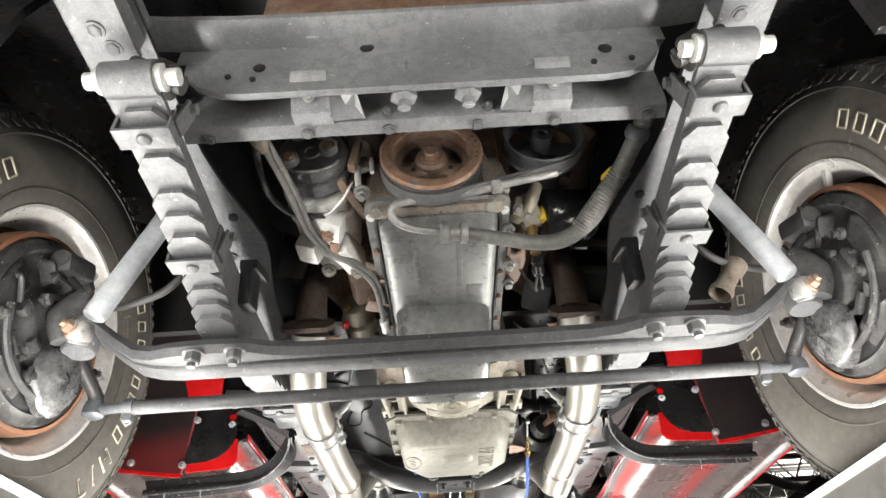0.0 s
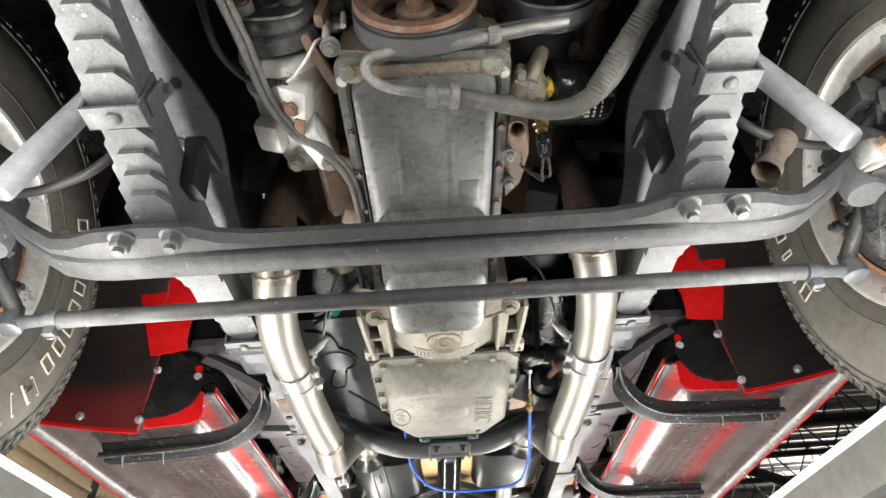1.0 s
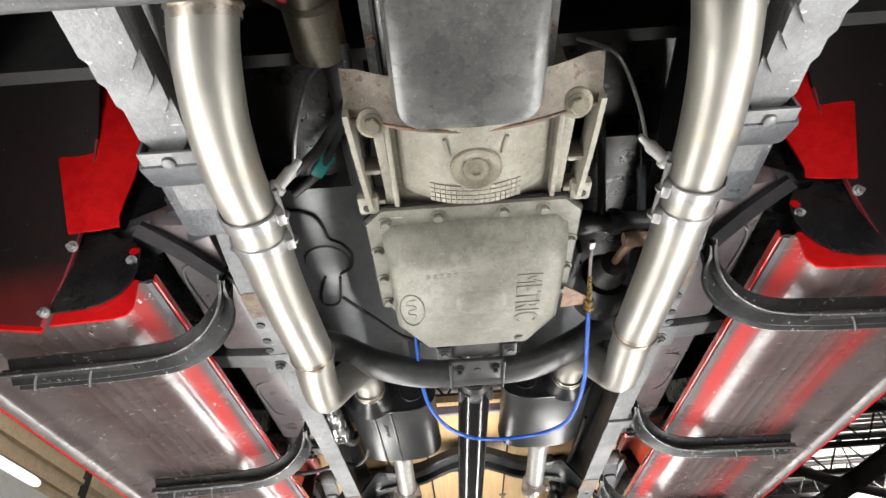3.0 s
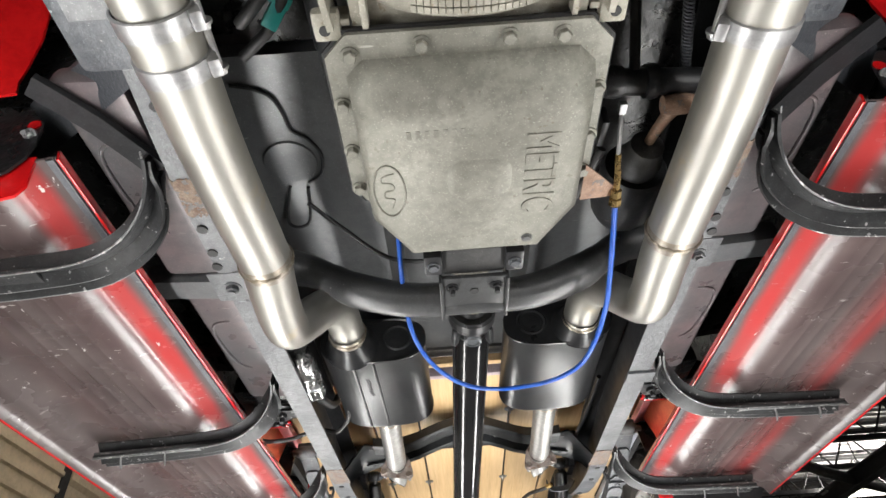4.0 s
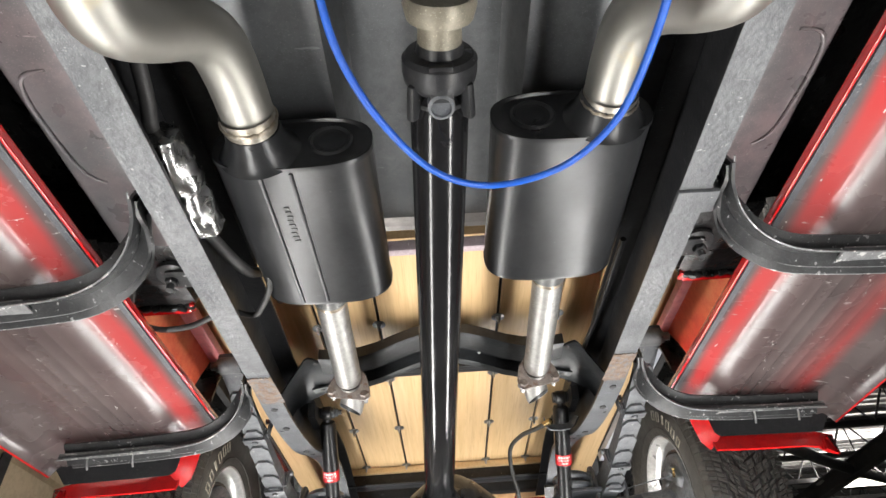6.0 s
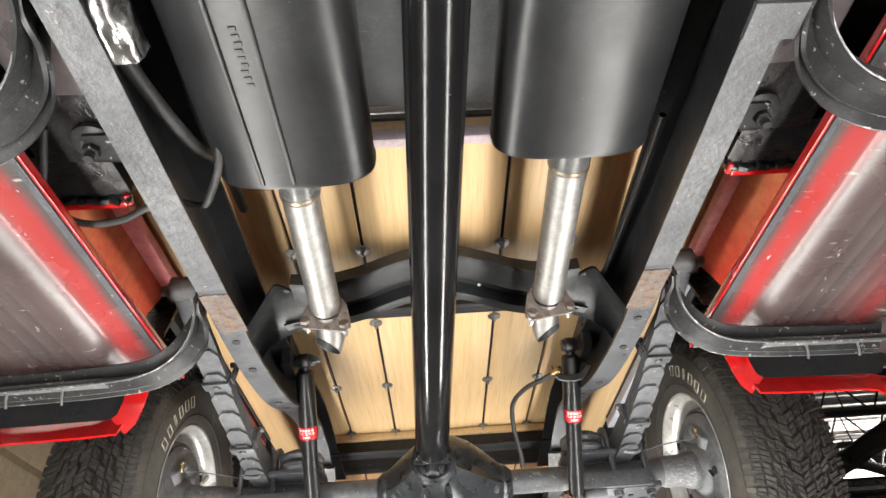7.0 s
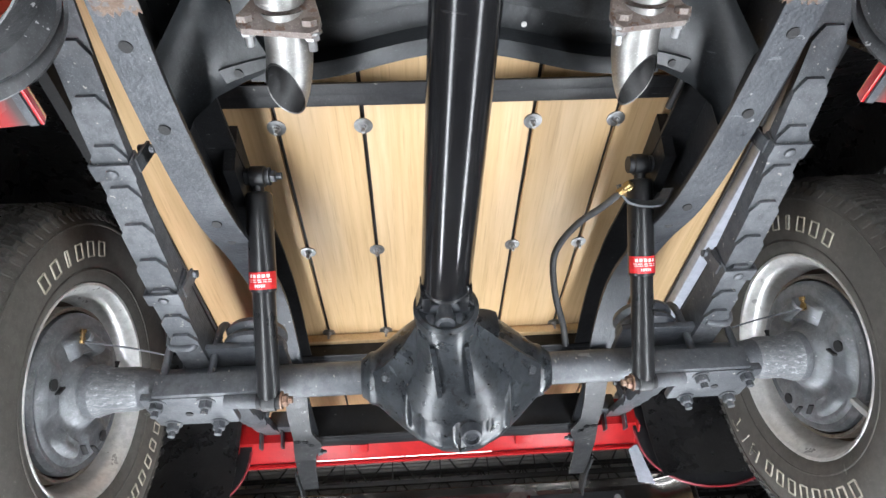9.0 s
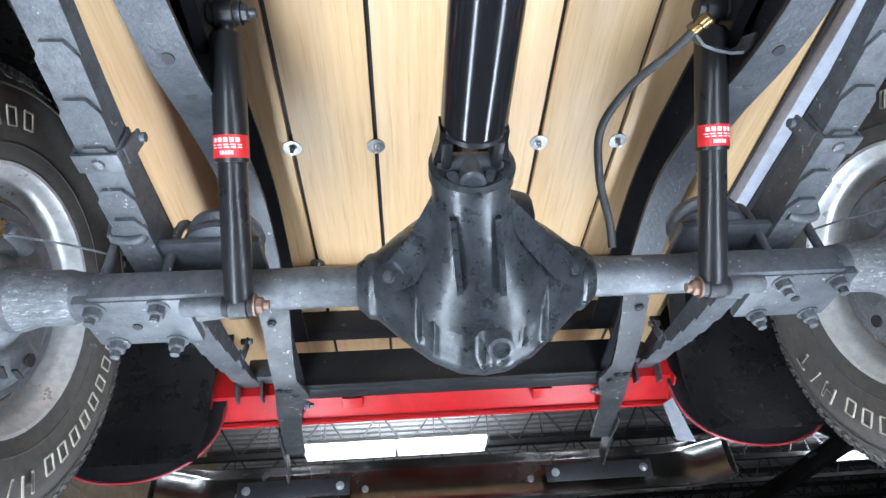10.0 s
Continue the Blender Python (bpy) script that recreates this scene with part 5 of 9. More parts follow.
lathe(bm, [(0.058, 0.036), (0.059, 0.008), (0.062, 0.001), (0.066, 0.0), (0.067, 0.004), (0.063, 0.008), (0.063, 0.032), (0.067, 0.035), (0.066, 0.039)], (PX, PY, PZ), (0, 1, 0), 48, False)
pulley = part("pulley", bm, FRAME, acc, "", 30)
for a in (100, 220, 340):
    c, d = math.cos(radians(a)), math.sin(radians(a))
    bm = bmesh.new()
    rings = []
    for r, w in ((0.016, 0.016), (0.030, 0.014), (0.045, 0.020), (0.058, 0.034)):
        rings.append([(PX + r * c + q * w * d, PY + y, PZ + r * d - q * w * c) for q, y in ((-1, 0.028), (1, 0.028), (1, 0.034), (-1, 0.034))])
    loft(bm, rings)
    part("spoke", bm, SATIN, pulley)
bm = bmesh.new()
lathe(bm, [(0.019, 0.034), (0.019, 0.004), (0.017, 0.001), (0.008, 0.001), (0.006, 0.006), (0, 0.006)], (PX, PY, PZ), (0, 1, 0), 22)
part("hub", bm, FRAME, pulley)
bm = bmesh.new()
lathe(bm, [(0.030, 0.0), (0.048, 0.006), (0.050, 0.012), (0.050, 0.080), (0.040, 0.090), (0, 0.092)], (PX, 0.685, PZ + 0.012), (0, 1, 0), 24)
part("body", bm, SATIN, acc)
bm = bmesh.new()
lathe(bm, [(0.017, 0.045), (0.018, 0.010), (0.014, 0.004), (0.013, -0.008), (0.009, -0.010), (0, -0.010)], (0.222, 0.725, 2.072), (0.1, 0.05, 1), 18)
part("outlet", bm, COVER, acc, "grimy pale outlet stub")
bm = bmesh.new()
box(bm, (0.216, 0.742, 2.036), (0.034, 0.020, 0.022), (0, 8, 0), 0.004)
con = part("plug", bm, HOSE, acc)
bm = bmesh.new()
box(bm, (0.216, 0.7312, 2.033), (0.022, 0.003, 0.012), (0, 8, 0), 0.001)
part("socket", bm, DARK, con)
bm = bmesh.new()
ring = []
for k in range(19):
    a = radians(95 + 188 * k / 18)
    ring.append((CX + 0.0815 * math.cos(a), 0.641, CZ + 0.0815 * math.sin(a)))
for k in range(15):
    a = radians(283 + 168 * k / 14)
    ring.append((PX + 0.0655 * math.cos(a), 0.652, PZ + 0.0655 * math.sin(a)))
ring.append(ring[0])
strap(bm, ring, (0, 1, 0), 0.023, 0.004, 1)
tagged(part("drive_belt", bm, BELT, None), "dusty black ribbed drive belt round the pulleys", "belt")

# thermostat outlet and tensioner hardware between the pulleys
th = thing("water_outlet", (-0.122, 0.67, 2.10), "grimy pale alloy water outlet above the timing cover", "water outlet")
bm = bmesh.new()
lathe(bm, [(0.020, -0.060), (0.026, -0.050), (0.028, -0.012), (0.033, -0.006), (0.037, 0.0), (0.037, 0.018), (0.034, 0.022), (0.039, 0.030), (0.039, 0.10)], (-0.122, 0.672, 2.158), (0.02, -0.1, 1), 28)
part("stub", bm, COVER, th)
bm = bmesh.new()
box(bm, (-0.121, 0.664, 2.080), (0.020, 0.016, 0.050), (0, 4, 0), 0.006)
box(bm, (-0.123, 0.660, 2.062), (0.040, 0.010, 0.016), (0, 8, 0), 0.004)
lathe(bm, [(0.014, -0.012), (0.016, -0.008), (0.016, 0.008), (0.014, 0.012)], (-0.122, 0.658, 2.096), (0, 1, 0), 16)
part("lug", bm, CLUTCH, th)
bm = bmesh.new()
tube(bm, [(-0.127, 0.656, 2.056), (-0.125, 0.655, 2.020), (-0.119, 0.657, 1.992)], 0.0052, 10, 3)
tube(bm, [(-0.104, 0.652, 2.070), (-0.102, 0.650, 2.035)], 0.0038, 8, 1)
part("rod", bm, PALEALLOY, th)
bolt(th, (-0.118, 0.656, 1.997), (0, -0.3, -1), 0.010, 0.012, CLUTCH, 0.008)

# air conditioning compressor
ac = thing("ac_compressor", (-0.20, 0.70, 2.0), "alloy air conditioning compressor with a dark grey front clutch", "compressor")
bm = bmesh.new()
lathe(bm, [(0.0, 0.006), (0.008, 0.006), (0.010, 0.003), (0.016, 0.003), (0.018, 0.006), (0.050, 0.006), (0.056, 0.010), (0.059, 0.016), (0.0595, 0.020), (0.056, 0.023), (0.056, 0.026), (0.061, 0.028), (0.061, 0.050), (0.054, 0.053)], (-0.199, 0.622, 2.068), (0, 1, 0), 48)
cl = part("clutch", bm, CLUTCHDARK, ac, "grimy dark grey clutch plate", 30)
for x, z in ((-0.222, 2.110), (-0.170, 2.068), (-0.230, 2.046)):
    bm = bmesh.new()
    lathe(bm, [(0.0145, 0.014), (0.0145, -0.004), (0.0125, -0.006), (0.0105, -0.004)], (x, 0.620, z), (0, 1, 0), 20, False)
    part("boss", bm, CLUTCH, cl)
    bolt(cl, (x, 0.619, z), (0, -1, 0), 0.0095, 0.007, RUSTY)
bm = bmesh.new()
tube(bm, [(-0.199 + 0.050 * math.cos(radians(a)), 0.6265 - 0.002 * math.sin(radians(a * 3)), 2.068 + 0.046 * math.sin(radians(a)) - 0.004) for a in range(205, 345, 10)], 0.0022, 8, 1)
tube(bm, [(-0.190, 0.625, 2.098), (-0.172, 0.6245, 2.094), (-0.158, 0.6255, 2.084)], 0.0025, 8, 3)
part("spring_plate_edge", bm, CLUTCH, cl)
bm = bmesh.new()
lathe(bm, [(0.050, 0.006), (0.060, 0.010), (0.062, 0.022), (0.058, 0.028), (0.058, 0.050), (0.063, 0.056), (0.063, 0.066), (0.058, 0.072), (0.057, 0.125), (0.052, 0.165), (0.040, 0.205), (0.022, 0.23), (0, 0.23)], (-0.197, 0.678, 2.062), (0, 1, 0), 30)
part("compressor_body", bm, PALEALLOY, ac, "pale alloy body, oily")
for at, size, turn in (((-0.185, 0.74, 2.004), (0.05, 0.06, 0.04), (0, 15, 12)), ((-0.165, 0.82, 2.01), (0.035, 0.09, 0.05), (10, 0, -15)), ((-0.225, 0.80, 2.02), (0.04, 0.05, 0.06), (0, 20, 0))):
    bm = bmesh.new()
    box(bm, at, size, turn, 0.008)
    part("mounting_lug", bm, PALEALLOY, ac)
for at, size, turn in (((-0.140, 0.70, 2.03), (0.016, 0.10, 0.016), (0, 0, -20)), ((-0.130, 0.645, 2.07), (0.014, 0.02, 0.06), (0, 10, 0)), ((-0.135, 0.87, 2.03), (0.10, 0.02, 0.03), (0, 0, 35))):
    bm = bmesh.new()
    box(bm, at, size, turn, 0.005)
    part("bracket", bm, CASTIRON, ac)
for at in ((-0.185, 0.738, 1.985), (-0.15, 0.845, 1.985), (-0.205, 0.855, 2.0)):
    bolt(ac, at, (0, -0.3, -1), 0.010, 0.012, RUSTY if at[1] < 0.8 else ALLOY, 0.004)
bm = bmesh.new()
box(bm, (-0.182, 0.775, 1.988), (0.016, 0.04, 0.02), (0, 0, 15), 0.004)
part("copper_clip", bm, RUSTY, ac)


def line_thing(name, pts, r, material, label, category, n=10, steps=6):
    bm = bmesh.new()
    tube(bm, pts, r, n, steps)
    return tagged(part(name, bm, material, None), label, category)


loom = [(-0.250, 0.525, 1.995), (-0.238, 0.562, 1.984), (-0.226, 0.629, 1.980), (-0.220, 0.700, 1.980), (-0.211, 0.738, 1.979), (-0.190, 0.784, 1.978), (-0.158, 0.812, 1.978), (-0.126, 0.875, 1.976), (-0.120, 0.95, 1.974), (-0.119, 1.00, 1.972)]
line_thing("wiring_loom", loom, 0.0052, GREYHOSE, "grey loomed wiring bundle along the oil pan", "wiring")
line_thing("wiring_loom", [(x + 0.009, y + 0.002, z + 0.003) for x, y, z in loom[:7]] + [(-0.121, 0.865, 1.980), (-0.112, 0.94, 1.978)], 0.0044, GREYHOSE, "grey loomed wiring bundle along the oil pan", "wiring")
line_thing("wiring_loom", [(-0.268, 0.56, 2.03), (-0.266, 0.61, 2.002), (-0.263, 0.657, 2.0), (-0.241, 0.696, 2.0), (-0.214, 0.706, 2.0), (-0.191, 0.712, 2.0)], 0.0052, HOSE, "thin black cable looped under the compressor", "wiring")
line_thing("wiring_loom", [(-0.196, 0.712, 2.0), (-0.180, 0.704, 2.0), (-0.161, 0.683, 2.0), (-0.146, 0.664, 2.0), (-0.139, 0.658, 2.012), (-0.134, 0.664, 2.03)], 0.0026, PALEALLOY, "thin pale wire from the compressor plug", "wiring")
bm = bmesh.new()
tube(bm, [Vector((-0.222, 0.705, 1.999)).lerp(Vector((-0.186, 0.713, 1.999)), k / 22) for k in range(23)], [0.0058 if k % 2 else 0.0072 for k in range(23)], 12, 1)
tagged(part("ribbed_conduit", bm, HOSE, None), "short black ribbed conduit on the compressor cable", "conduit")
bm = bmesh.new()
lathe(bm, [(0.006, -0.012), (0.009, -0.010), (0.009, 0.006), (0.007, 0.008), (0.008, 0.030)], (-0.119, 1.006, 1.972), (0, 1, 0), 12)
tagged(part("loom_end", bm, PALEALLOY, None), "pale connector at the end of the loom", "connector")
line_thing("wiring_loom", [(-0.128, 1.18, 2.0), (-0.135, 1.24, 1.975), (-0.142, 1.30, 1.975), (-0.140, 1.345, 1.965)], 0.008, FRAME, "grey loomed wiring bundle beside the bell housing", "wiring")
line_thing("wiring_loom", [(-0.15, 1.14, 2.03), (-0.145, 1.22, 1.99), (-0.152, 1.29, 1.985), (-0.145, 1.34, 1.97)], 0.006, FRAME, "grey loomed wiring bundle beside the bell housing", "wiring")
bm = bmesh.new()
lathe(bm, [(0.012, 0), (0.014, 0.01), (0.012, 0.014), (0.014, 0.02), (0.012, 0.026), (0.008, 0.04)], (-0.252, 0.515, 1.998), (0.25, 1, -0.25), 12)
tagged(part("hose_fitting", bm, COVER, None), "dull grey fitting at the end of a wiring loom", "fitting")

# coolant hose with fitting and steel return line
hose = thing("cooler_hose", (0.15, 0.70, 1.93), "thick black ribbed hose running across the oil pan", "hose")
bm = bmesh.new()
tube(bm, [(0.318, 0.535, 2.02), (0.305, 0.57, 2.005), (0.275, 0.635, 1.972), (0.245, 0.690, 1.948), (0.205, 0.722, 1.934), (0.16, 0.728, 1.932), (0.10, 0.715, 1.934), (0.04, 0.700, 1.938)], [0.0135, 0.0135, 0.013, 0.0135, 0.0135, 0.0125, 0.0115, 0.011], 14, 6)
part("rubber_hose", bm, GREYHOSE, hose)
bm = bmesh.new()
tube(bm, [Vector((0.285, 0.620, 1.981)).lerp(Vector((0.225, 0.708, 1.940)), k / 43) for k in range(44)], [0.0137 if k % 2 else 0.0156 for k in range(44)], 14, 1)
part("ribbed_sleeve", bm, GREYHOSE, hose)
bm = bmesh.new()
lathe(bm, [(0.012, 0), (0.017, 0.002), (0.017, 0.012), (0.013, 0.014), (0.013, 0.03), (0.017, 0.032), (0.017, 0.042), (0.012, 0.044)], (0.045, 0.701, 1.938), (-1, -0.13, -0.02), 14)
part("fitting", bm, CLUTCH, hose, "machined alloy hose fitting")
bm = bmesh.new()
tube(bm, [(0.005, 0.694, 1.938), (-0.045, 0.686, 1.943), (-0.070, 0.672, 1.952), (-0.068, 0.655, 1.962), (-0.03, 0.648, 1.968), (0.05, 0.645, 1.974), (0.12, 0.64, 1.985), (0.19, 0.64, 2.0)], 0.0065, 10, 6)
part("steel_line", bm, CLUTCH, hose)
bm = bmesh.new()
lathe(bm, [(0.010, 0), (0.012, 0.003), (0.012, 0.014), (0.009, 0.016)], (0.085, 0.643, 1.979), (1, 0, 0.12), 6)
part("union", bm, CLUTCH, hose)
bm = bmesh.new()
lathe(bm, [(0.015, 0), (0.018, 0.004), (0.018, 0.016), (0.015, 0.02)], (0.300, 0.580, 2.000), (0.35, -1, 0.5), 14)
part("clamp", bm, FRAME, hose)

# filter adapter casting
fa = thing("filter_adapter", (0.155, 0.745, 2.01), "oily alloy oil filter adapter beside the pan", "filter adapter")
bm = bmesh.new()
lathe(bm, [(0.022, -0.022), (0.030, -0.016), (0.032, 0.010), (0.026, 0.018)], (0.158, 0.752, 2.022), (0.8, -0.3, 0.2), 18)
box(bm, (0.138, 0.738, 2.014), (0.030, 0.034, 0.040), (20, 10, 25), 0.009)
tube(bm, [(0.150, 0.728, 1.998), (0.160, 0.716, 2.018), (0.172, 0.712, 2.045)], [0.010, 0.012, 0.010], 12, 3)
part("casting", bm, ALLOYD, fa)
for at in ((0.136, 0.722, 2.004), (0.152, 0.734, 1.996)):
    bolt(fa, at, (0, -0.5, -1), 0.007, 0.008, CLUTCH)

# oil filter and sender
filt = thing("oil_filter", (0.23, 0.76, 2.0), "glossy black oil filter with pale printing", "oil filter")
bm = bmesh.new()
lathe(bm, [(0.030, -0.05), (0.044, -0.048), (0.047, -0.042), (0.047, 0.035), (0.040, 0.045), (0.02, 0.048), (0, 0.048)], (0.225, 0.770, 2.024), (0.85, 0.15, 0.1), 32)
part("can", bm, GLOSS, filt)
for k, (dx, hh) in enumerate(((0.0, 0.012), (0.010, 0.006), (0.020, 0.003))):
    bm = bmesh.new()
    for j in range(5):
        a = radians(-118 + 9 * j)
        p = Vector((0.232 + dx, 0.771 + 0.0475 * math.cos(a) * 0.99, 2.024 + 0.0475 * math.sin(a)))
        box(bm, p, (hh * 0.55, 0.0042, 0.0012), (math.degrees(a) + 90, 0, 0))
    part("print_bar", bm, LETTER, filt, "pale unreadable print")
snd = thing("pressure_sender", (0.162, 0.78, 1.94), "brass sender with a black plug and wire", "sensor")
bm = bmesh.new()
lathe(bm, [(0.010, 0.03), (0.010, 0.0), (0.012, -0.002), (0.012, -0.010), (0.009, -0.012), (0.009, -0.02), (0.006, -0.022)], (0.161, 0.768, 1.965), (0, -0.28, 1), 8)
part("brass_body", bm, BRASS, snd)
bm = bmesh.new()
lathe(bm, [(0.009, 0.012), (0.011, 0.0), (0.008, -0.004), (0.011, -0.008), (0.009, -0.02), (0.004, -0.024)], (0.163, 0.782, 1.930), (0, -0.4, 1), 12)
part("plug", bm, GLOSS, snd)
bm = bmesh.new()
tube(bm, [(0.164, 0.787, 1.912), (0.168, 0.80, 1.902), (0.172, 0.83, 1.912), (0.160, 0.86, 1.95), (0.150, 0.89, 2.0)], 0.0022, 8, 6)
tube(bm, [(0.160, 0.787, 1.912), (0.158, 0.81, 1.902), (0.165, 0.845, 1.92), (0.152, 0.87, 1.97)], 0.0022, 8, 6)
part("wire", bm, HOSE, snd)
bm = bmesh.new()
lathe(bm, [(0.0, 0.02), (0.010, 0.018), (0.013, 0.0), (0.012, -0.01), (0, -0.012)], (0.182, 0.748, 2.005), (0.3, -0.3, 1), 10)
box(bm, (0.186, 0.742, 2.014), (0.012, 0.02, 0.02), (20, 0, 30), 0.003)
tagged(part("oil_dipstick_cap", bm, YELLOW, None), "small yellow plastic cap beside the oil filter", "cap")
bm = bmesh.new()
box(bm, (0.277, 0.66, 2.009), (0.012, 0.024, 0.014), (0, 20, 30), 0.003)
tagged(part("plastic_clip", bm, YELLOW, None), "small yellow plastic clip on the hose", "clip")
em = thing("engine_mount_bracket", (0.140, 0.85, 2.01), "rusty engine mount bracket beside the oil pan", "bracket")
bm = bmesh.new()
slab(bm, [(0.122, 0.800, 1.992), (0.150, 0.815, 1.996), (0.158, 0.860, 1.998), (0.150, 0.930, 2.004), (0.128, 0.960, 2.004), (0.120, 0.900, 1.998)], (0.006, 0, 0.030))
part("plate", bm, CASTIRON, em)
bm = bmesh.new()
lathe(bm, [(0.010, -0.004), (0.013, -0.006), (0.0145, 0.0), (0.0145, 0.040)], (0.132, 0.786, 1.972), (0.2, 0.2, 1), 18, False)
lathe(bm, [(0.010, -0.004), (0.010, 0.030), (0, 0.030)], (0.132, 0.786, 1.973), (0.2, 0.2, 1), 18, False)
part("boss", bm, CASTIRON, em, "open cast boss")
for at in ((0.118, 0.745, 1.976), (0.124, 0.842, 1.976), (0.127, 0.905, 1.980)):
    bm = bmesh.new()
    lathe(bm, [(0.004, 0.02), (0.011, 0.004), (0.011, 0.0), (0.0075, -0.001), (0.0075, -0.009), (0, -0.010)], at, (0, 0.1, 1), 6)
    part("stud", bm, CLUTCH, em)
bm = bmesh.new()
box(bm, (-0.150, 0.92, 2.03), (0.06, 0.14, 0.03), (0, -30, 0), 0.008)
box(bm, (-0.135, 0.99, 2.02), (0.04, 0.04, 0.04), (0, 0, 20), 0.008)
tagged(part("engine_mount_bracket", bm, CASTIRON, None), "rusty engine mount bracket beside the oil pan", "bracket")
fp = thing("starter_motor", (-0.18, 1.03, 2.03), "dull gold starter motor above the exhaust", "starter motor")
bm = bmesh.new()
lathe(bm, [(0.0, 0.0), (0.024, 0.002), (0.028, 0.01), (0.028, 0.06), (0.036, 0.065), (0.036, 0.14), (0, 0.14)], (-0.185, 1.02, 2.035), (0, 1, 0.1), 24)
part("case", bm, ALLOYD, fp)
for a in (45, 225):
    bolt(fp, (-0.185 + 0.018 * math.cos(radians(a)), 1.018, 2.035 + 0.018 * math.sin(radians(a))), (0, -1, 0), 0.006, 0.006, BRASS)
bm = bmesh.new()
box(bm, (-0.206, 1.055, 2.004), (0.012, 0.020, 0.010), (0, 0, 20), 0.003)
part("terminal_boot", bm, RED, fp, "small red rubber boot")
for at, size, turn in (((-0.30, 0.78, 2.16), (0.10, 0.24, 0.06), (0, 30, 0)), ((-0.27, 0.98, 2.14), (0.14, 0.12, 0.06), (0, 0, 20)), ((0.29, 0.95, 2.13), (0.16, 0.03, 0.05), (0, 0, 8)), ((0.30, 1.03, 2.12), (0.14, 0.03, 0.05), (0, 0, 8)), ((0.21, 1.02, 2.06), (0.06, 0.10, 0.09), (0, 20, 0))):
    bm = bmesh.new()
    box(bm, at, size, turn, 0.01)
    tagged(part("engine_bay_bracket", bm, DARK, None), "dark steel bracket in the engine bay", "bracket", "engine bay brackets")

# ---- gearbox ----
gb = thing("gearbox", (0.01, 1.45, 1.88), "automatic gearbox with weathered alloy bell housing and pan", "gearbox")
bm = bmesh.new()
rings = []
for y, hw, z0, z1, r in ((1.178, 0.132, 1.940, 2.20, 0.03), (1.24, 0.130, 1.938, 2.19, 0.03), (1.338, 0.127, 1.938, 2.17, 0.03), (1.36, 0.135, 1.950, 2.15, 0.06), (1.70, 0.105, 1.965, 2.12, 0.05), (1.83, 0.05, 1.955, 2.05, 0.04)):
    pts = []
    for cx, cz, a0 in ((hw - r, z1 - r, 0), (-hw + r, z1 - r, 90), (-hw + r, z0 + r, 180), (hw - r, z0 + r, 270)):
        for k in range(5):
            a = radians(a0 + 22.5 * k)
            pts.append((0.010 + cx + r * math.cos(a), y, cz + r * math.sin(a)))
    rings.append(pts)
loft(bm, rings)
bh = part("bell_housing", bm, BELL, gb, "pale weathered cast alloy bell housing", 30)
# drum bulging down out of the housing
bm = bmesh.new()
DRX, DRZ = 0.010, 2.048


def drum_point(a, r, y):
    return Vector((DRX + r * math.sin(a), y, DRZ - r * math.cos(a)))


loft(bm, [[drum_point(radians(-47 + 94 * k / 24), r, y) for k in range(25)] + [drum_point(radians(47 - 94 * k / 24), 0.10, y) for k in range(25)] for y, r in ((1.186, 0.149), (1.225, 0.150), (1.300, 0.150), (1.318, 0.147), (1.326, 0.138))])
part("drum", bm, BELL, bh, "rounded drum of the housing", 40)
for sx in (-1, 1):
    bm = bmesh.new()
    box(bm, (DRX + sx * 0.1115, 1.262, 1.932), (0.007, 0.155, 0.022), bevel=0.002)
    part("rib", bm, BELL, bh)
    bm = bmesh.new()
    slab(bm, [(DRX + sx * 0.131, 1.19, 1.930), (DRX + sx * 0.117, 1.19, 1.930), (DRX + sx * 0.115, 1.34, 1.930), (DRX + sx * 0.126, 1.34, 1.930)], (0, 0, 0.012))
    part("side_pad", bm, BELL, bh)
bm = bmesh.new()
lathe(bm, [(0.034, -0.004), (0.034, 0.0035), (0.031, 0.0050), (0.026, 0.0035), (0.022, 0.0010), (0.018, 0.0010), (0.016, 0.0040), (0.010, 0.0045), (0.008, 0.0020), (0, 0.0020)], (0.010, 1.252, 1.8985), (0, -0.10, -1), 36)
part("round_boss", bm, ALLOYD, bh)
for sx in (-1, 1):
    bm = bmesh.new()
    strap(bm, [(DRX + sx * 0.040, 1.205, 1.9030), (DRX + sx * 0.035, 1.232, 1.9015)], (1, 0, 0), 0.004, 0.006, 1)
    part("boss_rib", bm, BELL, bh)
bm = bmesh.new()
for i in range(17):
    for j in range(4):
        a = radians(-23 + 46 * i / 16)
        c = drum_point(a, 0.1500, 1.288 + 0.0085 * j)
        box(bm, c, (0.0064, 0.0070, 0.0030), (0, -math.degrees(a), 0))
part("waffle_pattern", bm, BELL, bh, "", 0)
for x, y, z in ((-0.118, 1.188, 1.926), (0.138, 1.180, 1.926)):
    bm = bmesh.new()
    lathe(bm, [(0.020, -0.012), (0.020, 0.004), (0.016, 0.006), (0, 0.006)], (x, y, z), (0, -0.25, -1), 20)
    part("bolt_boss", bm, ALLOYD, bh)
    bolt(bh, (x, y - 0.001, z - 0.006), (0, -0.25, -1), 0.011, 0.009, ALLOYD)
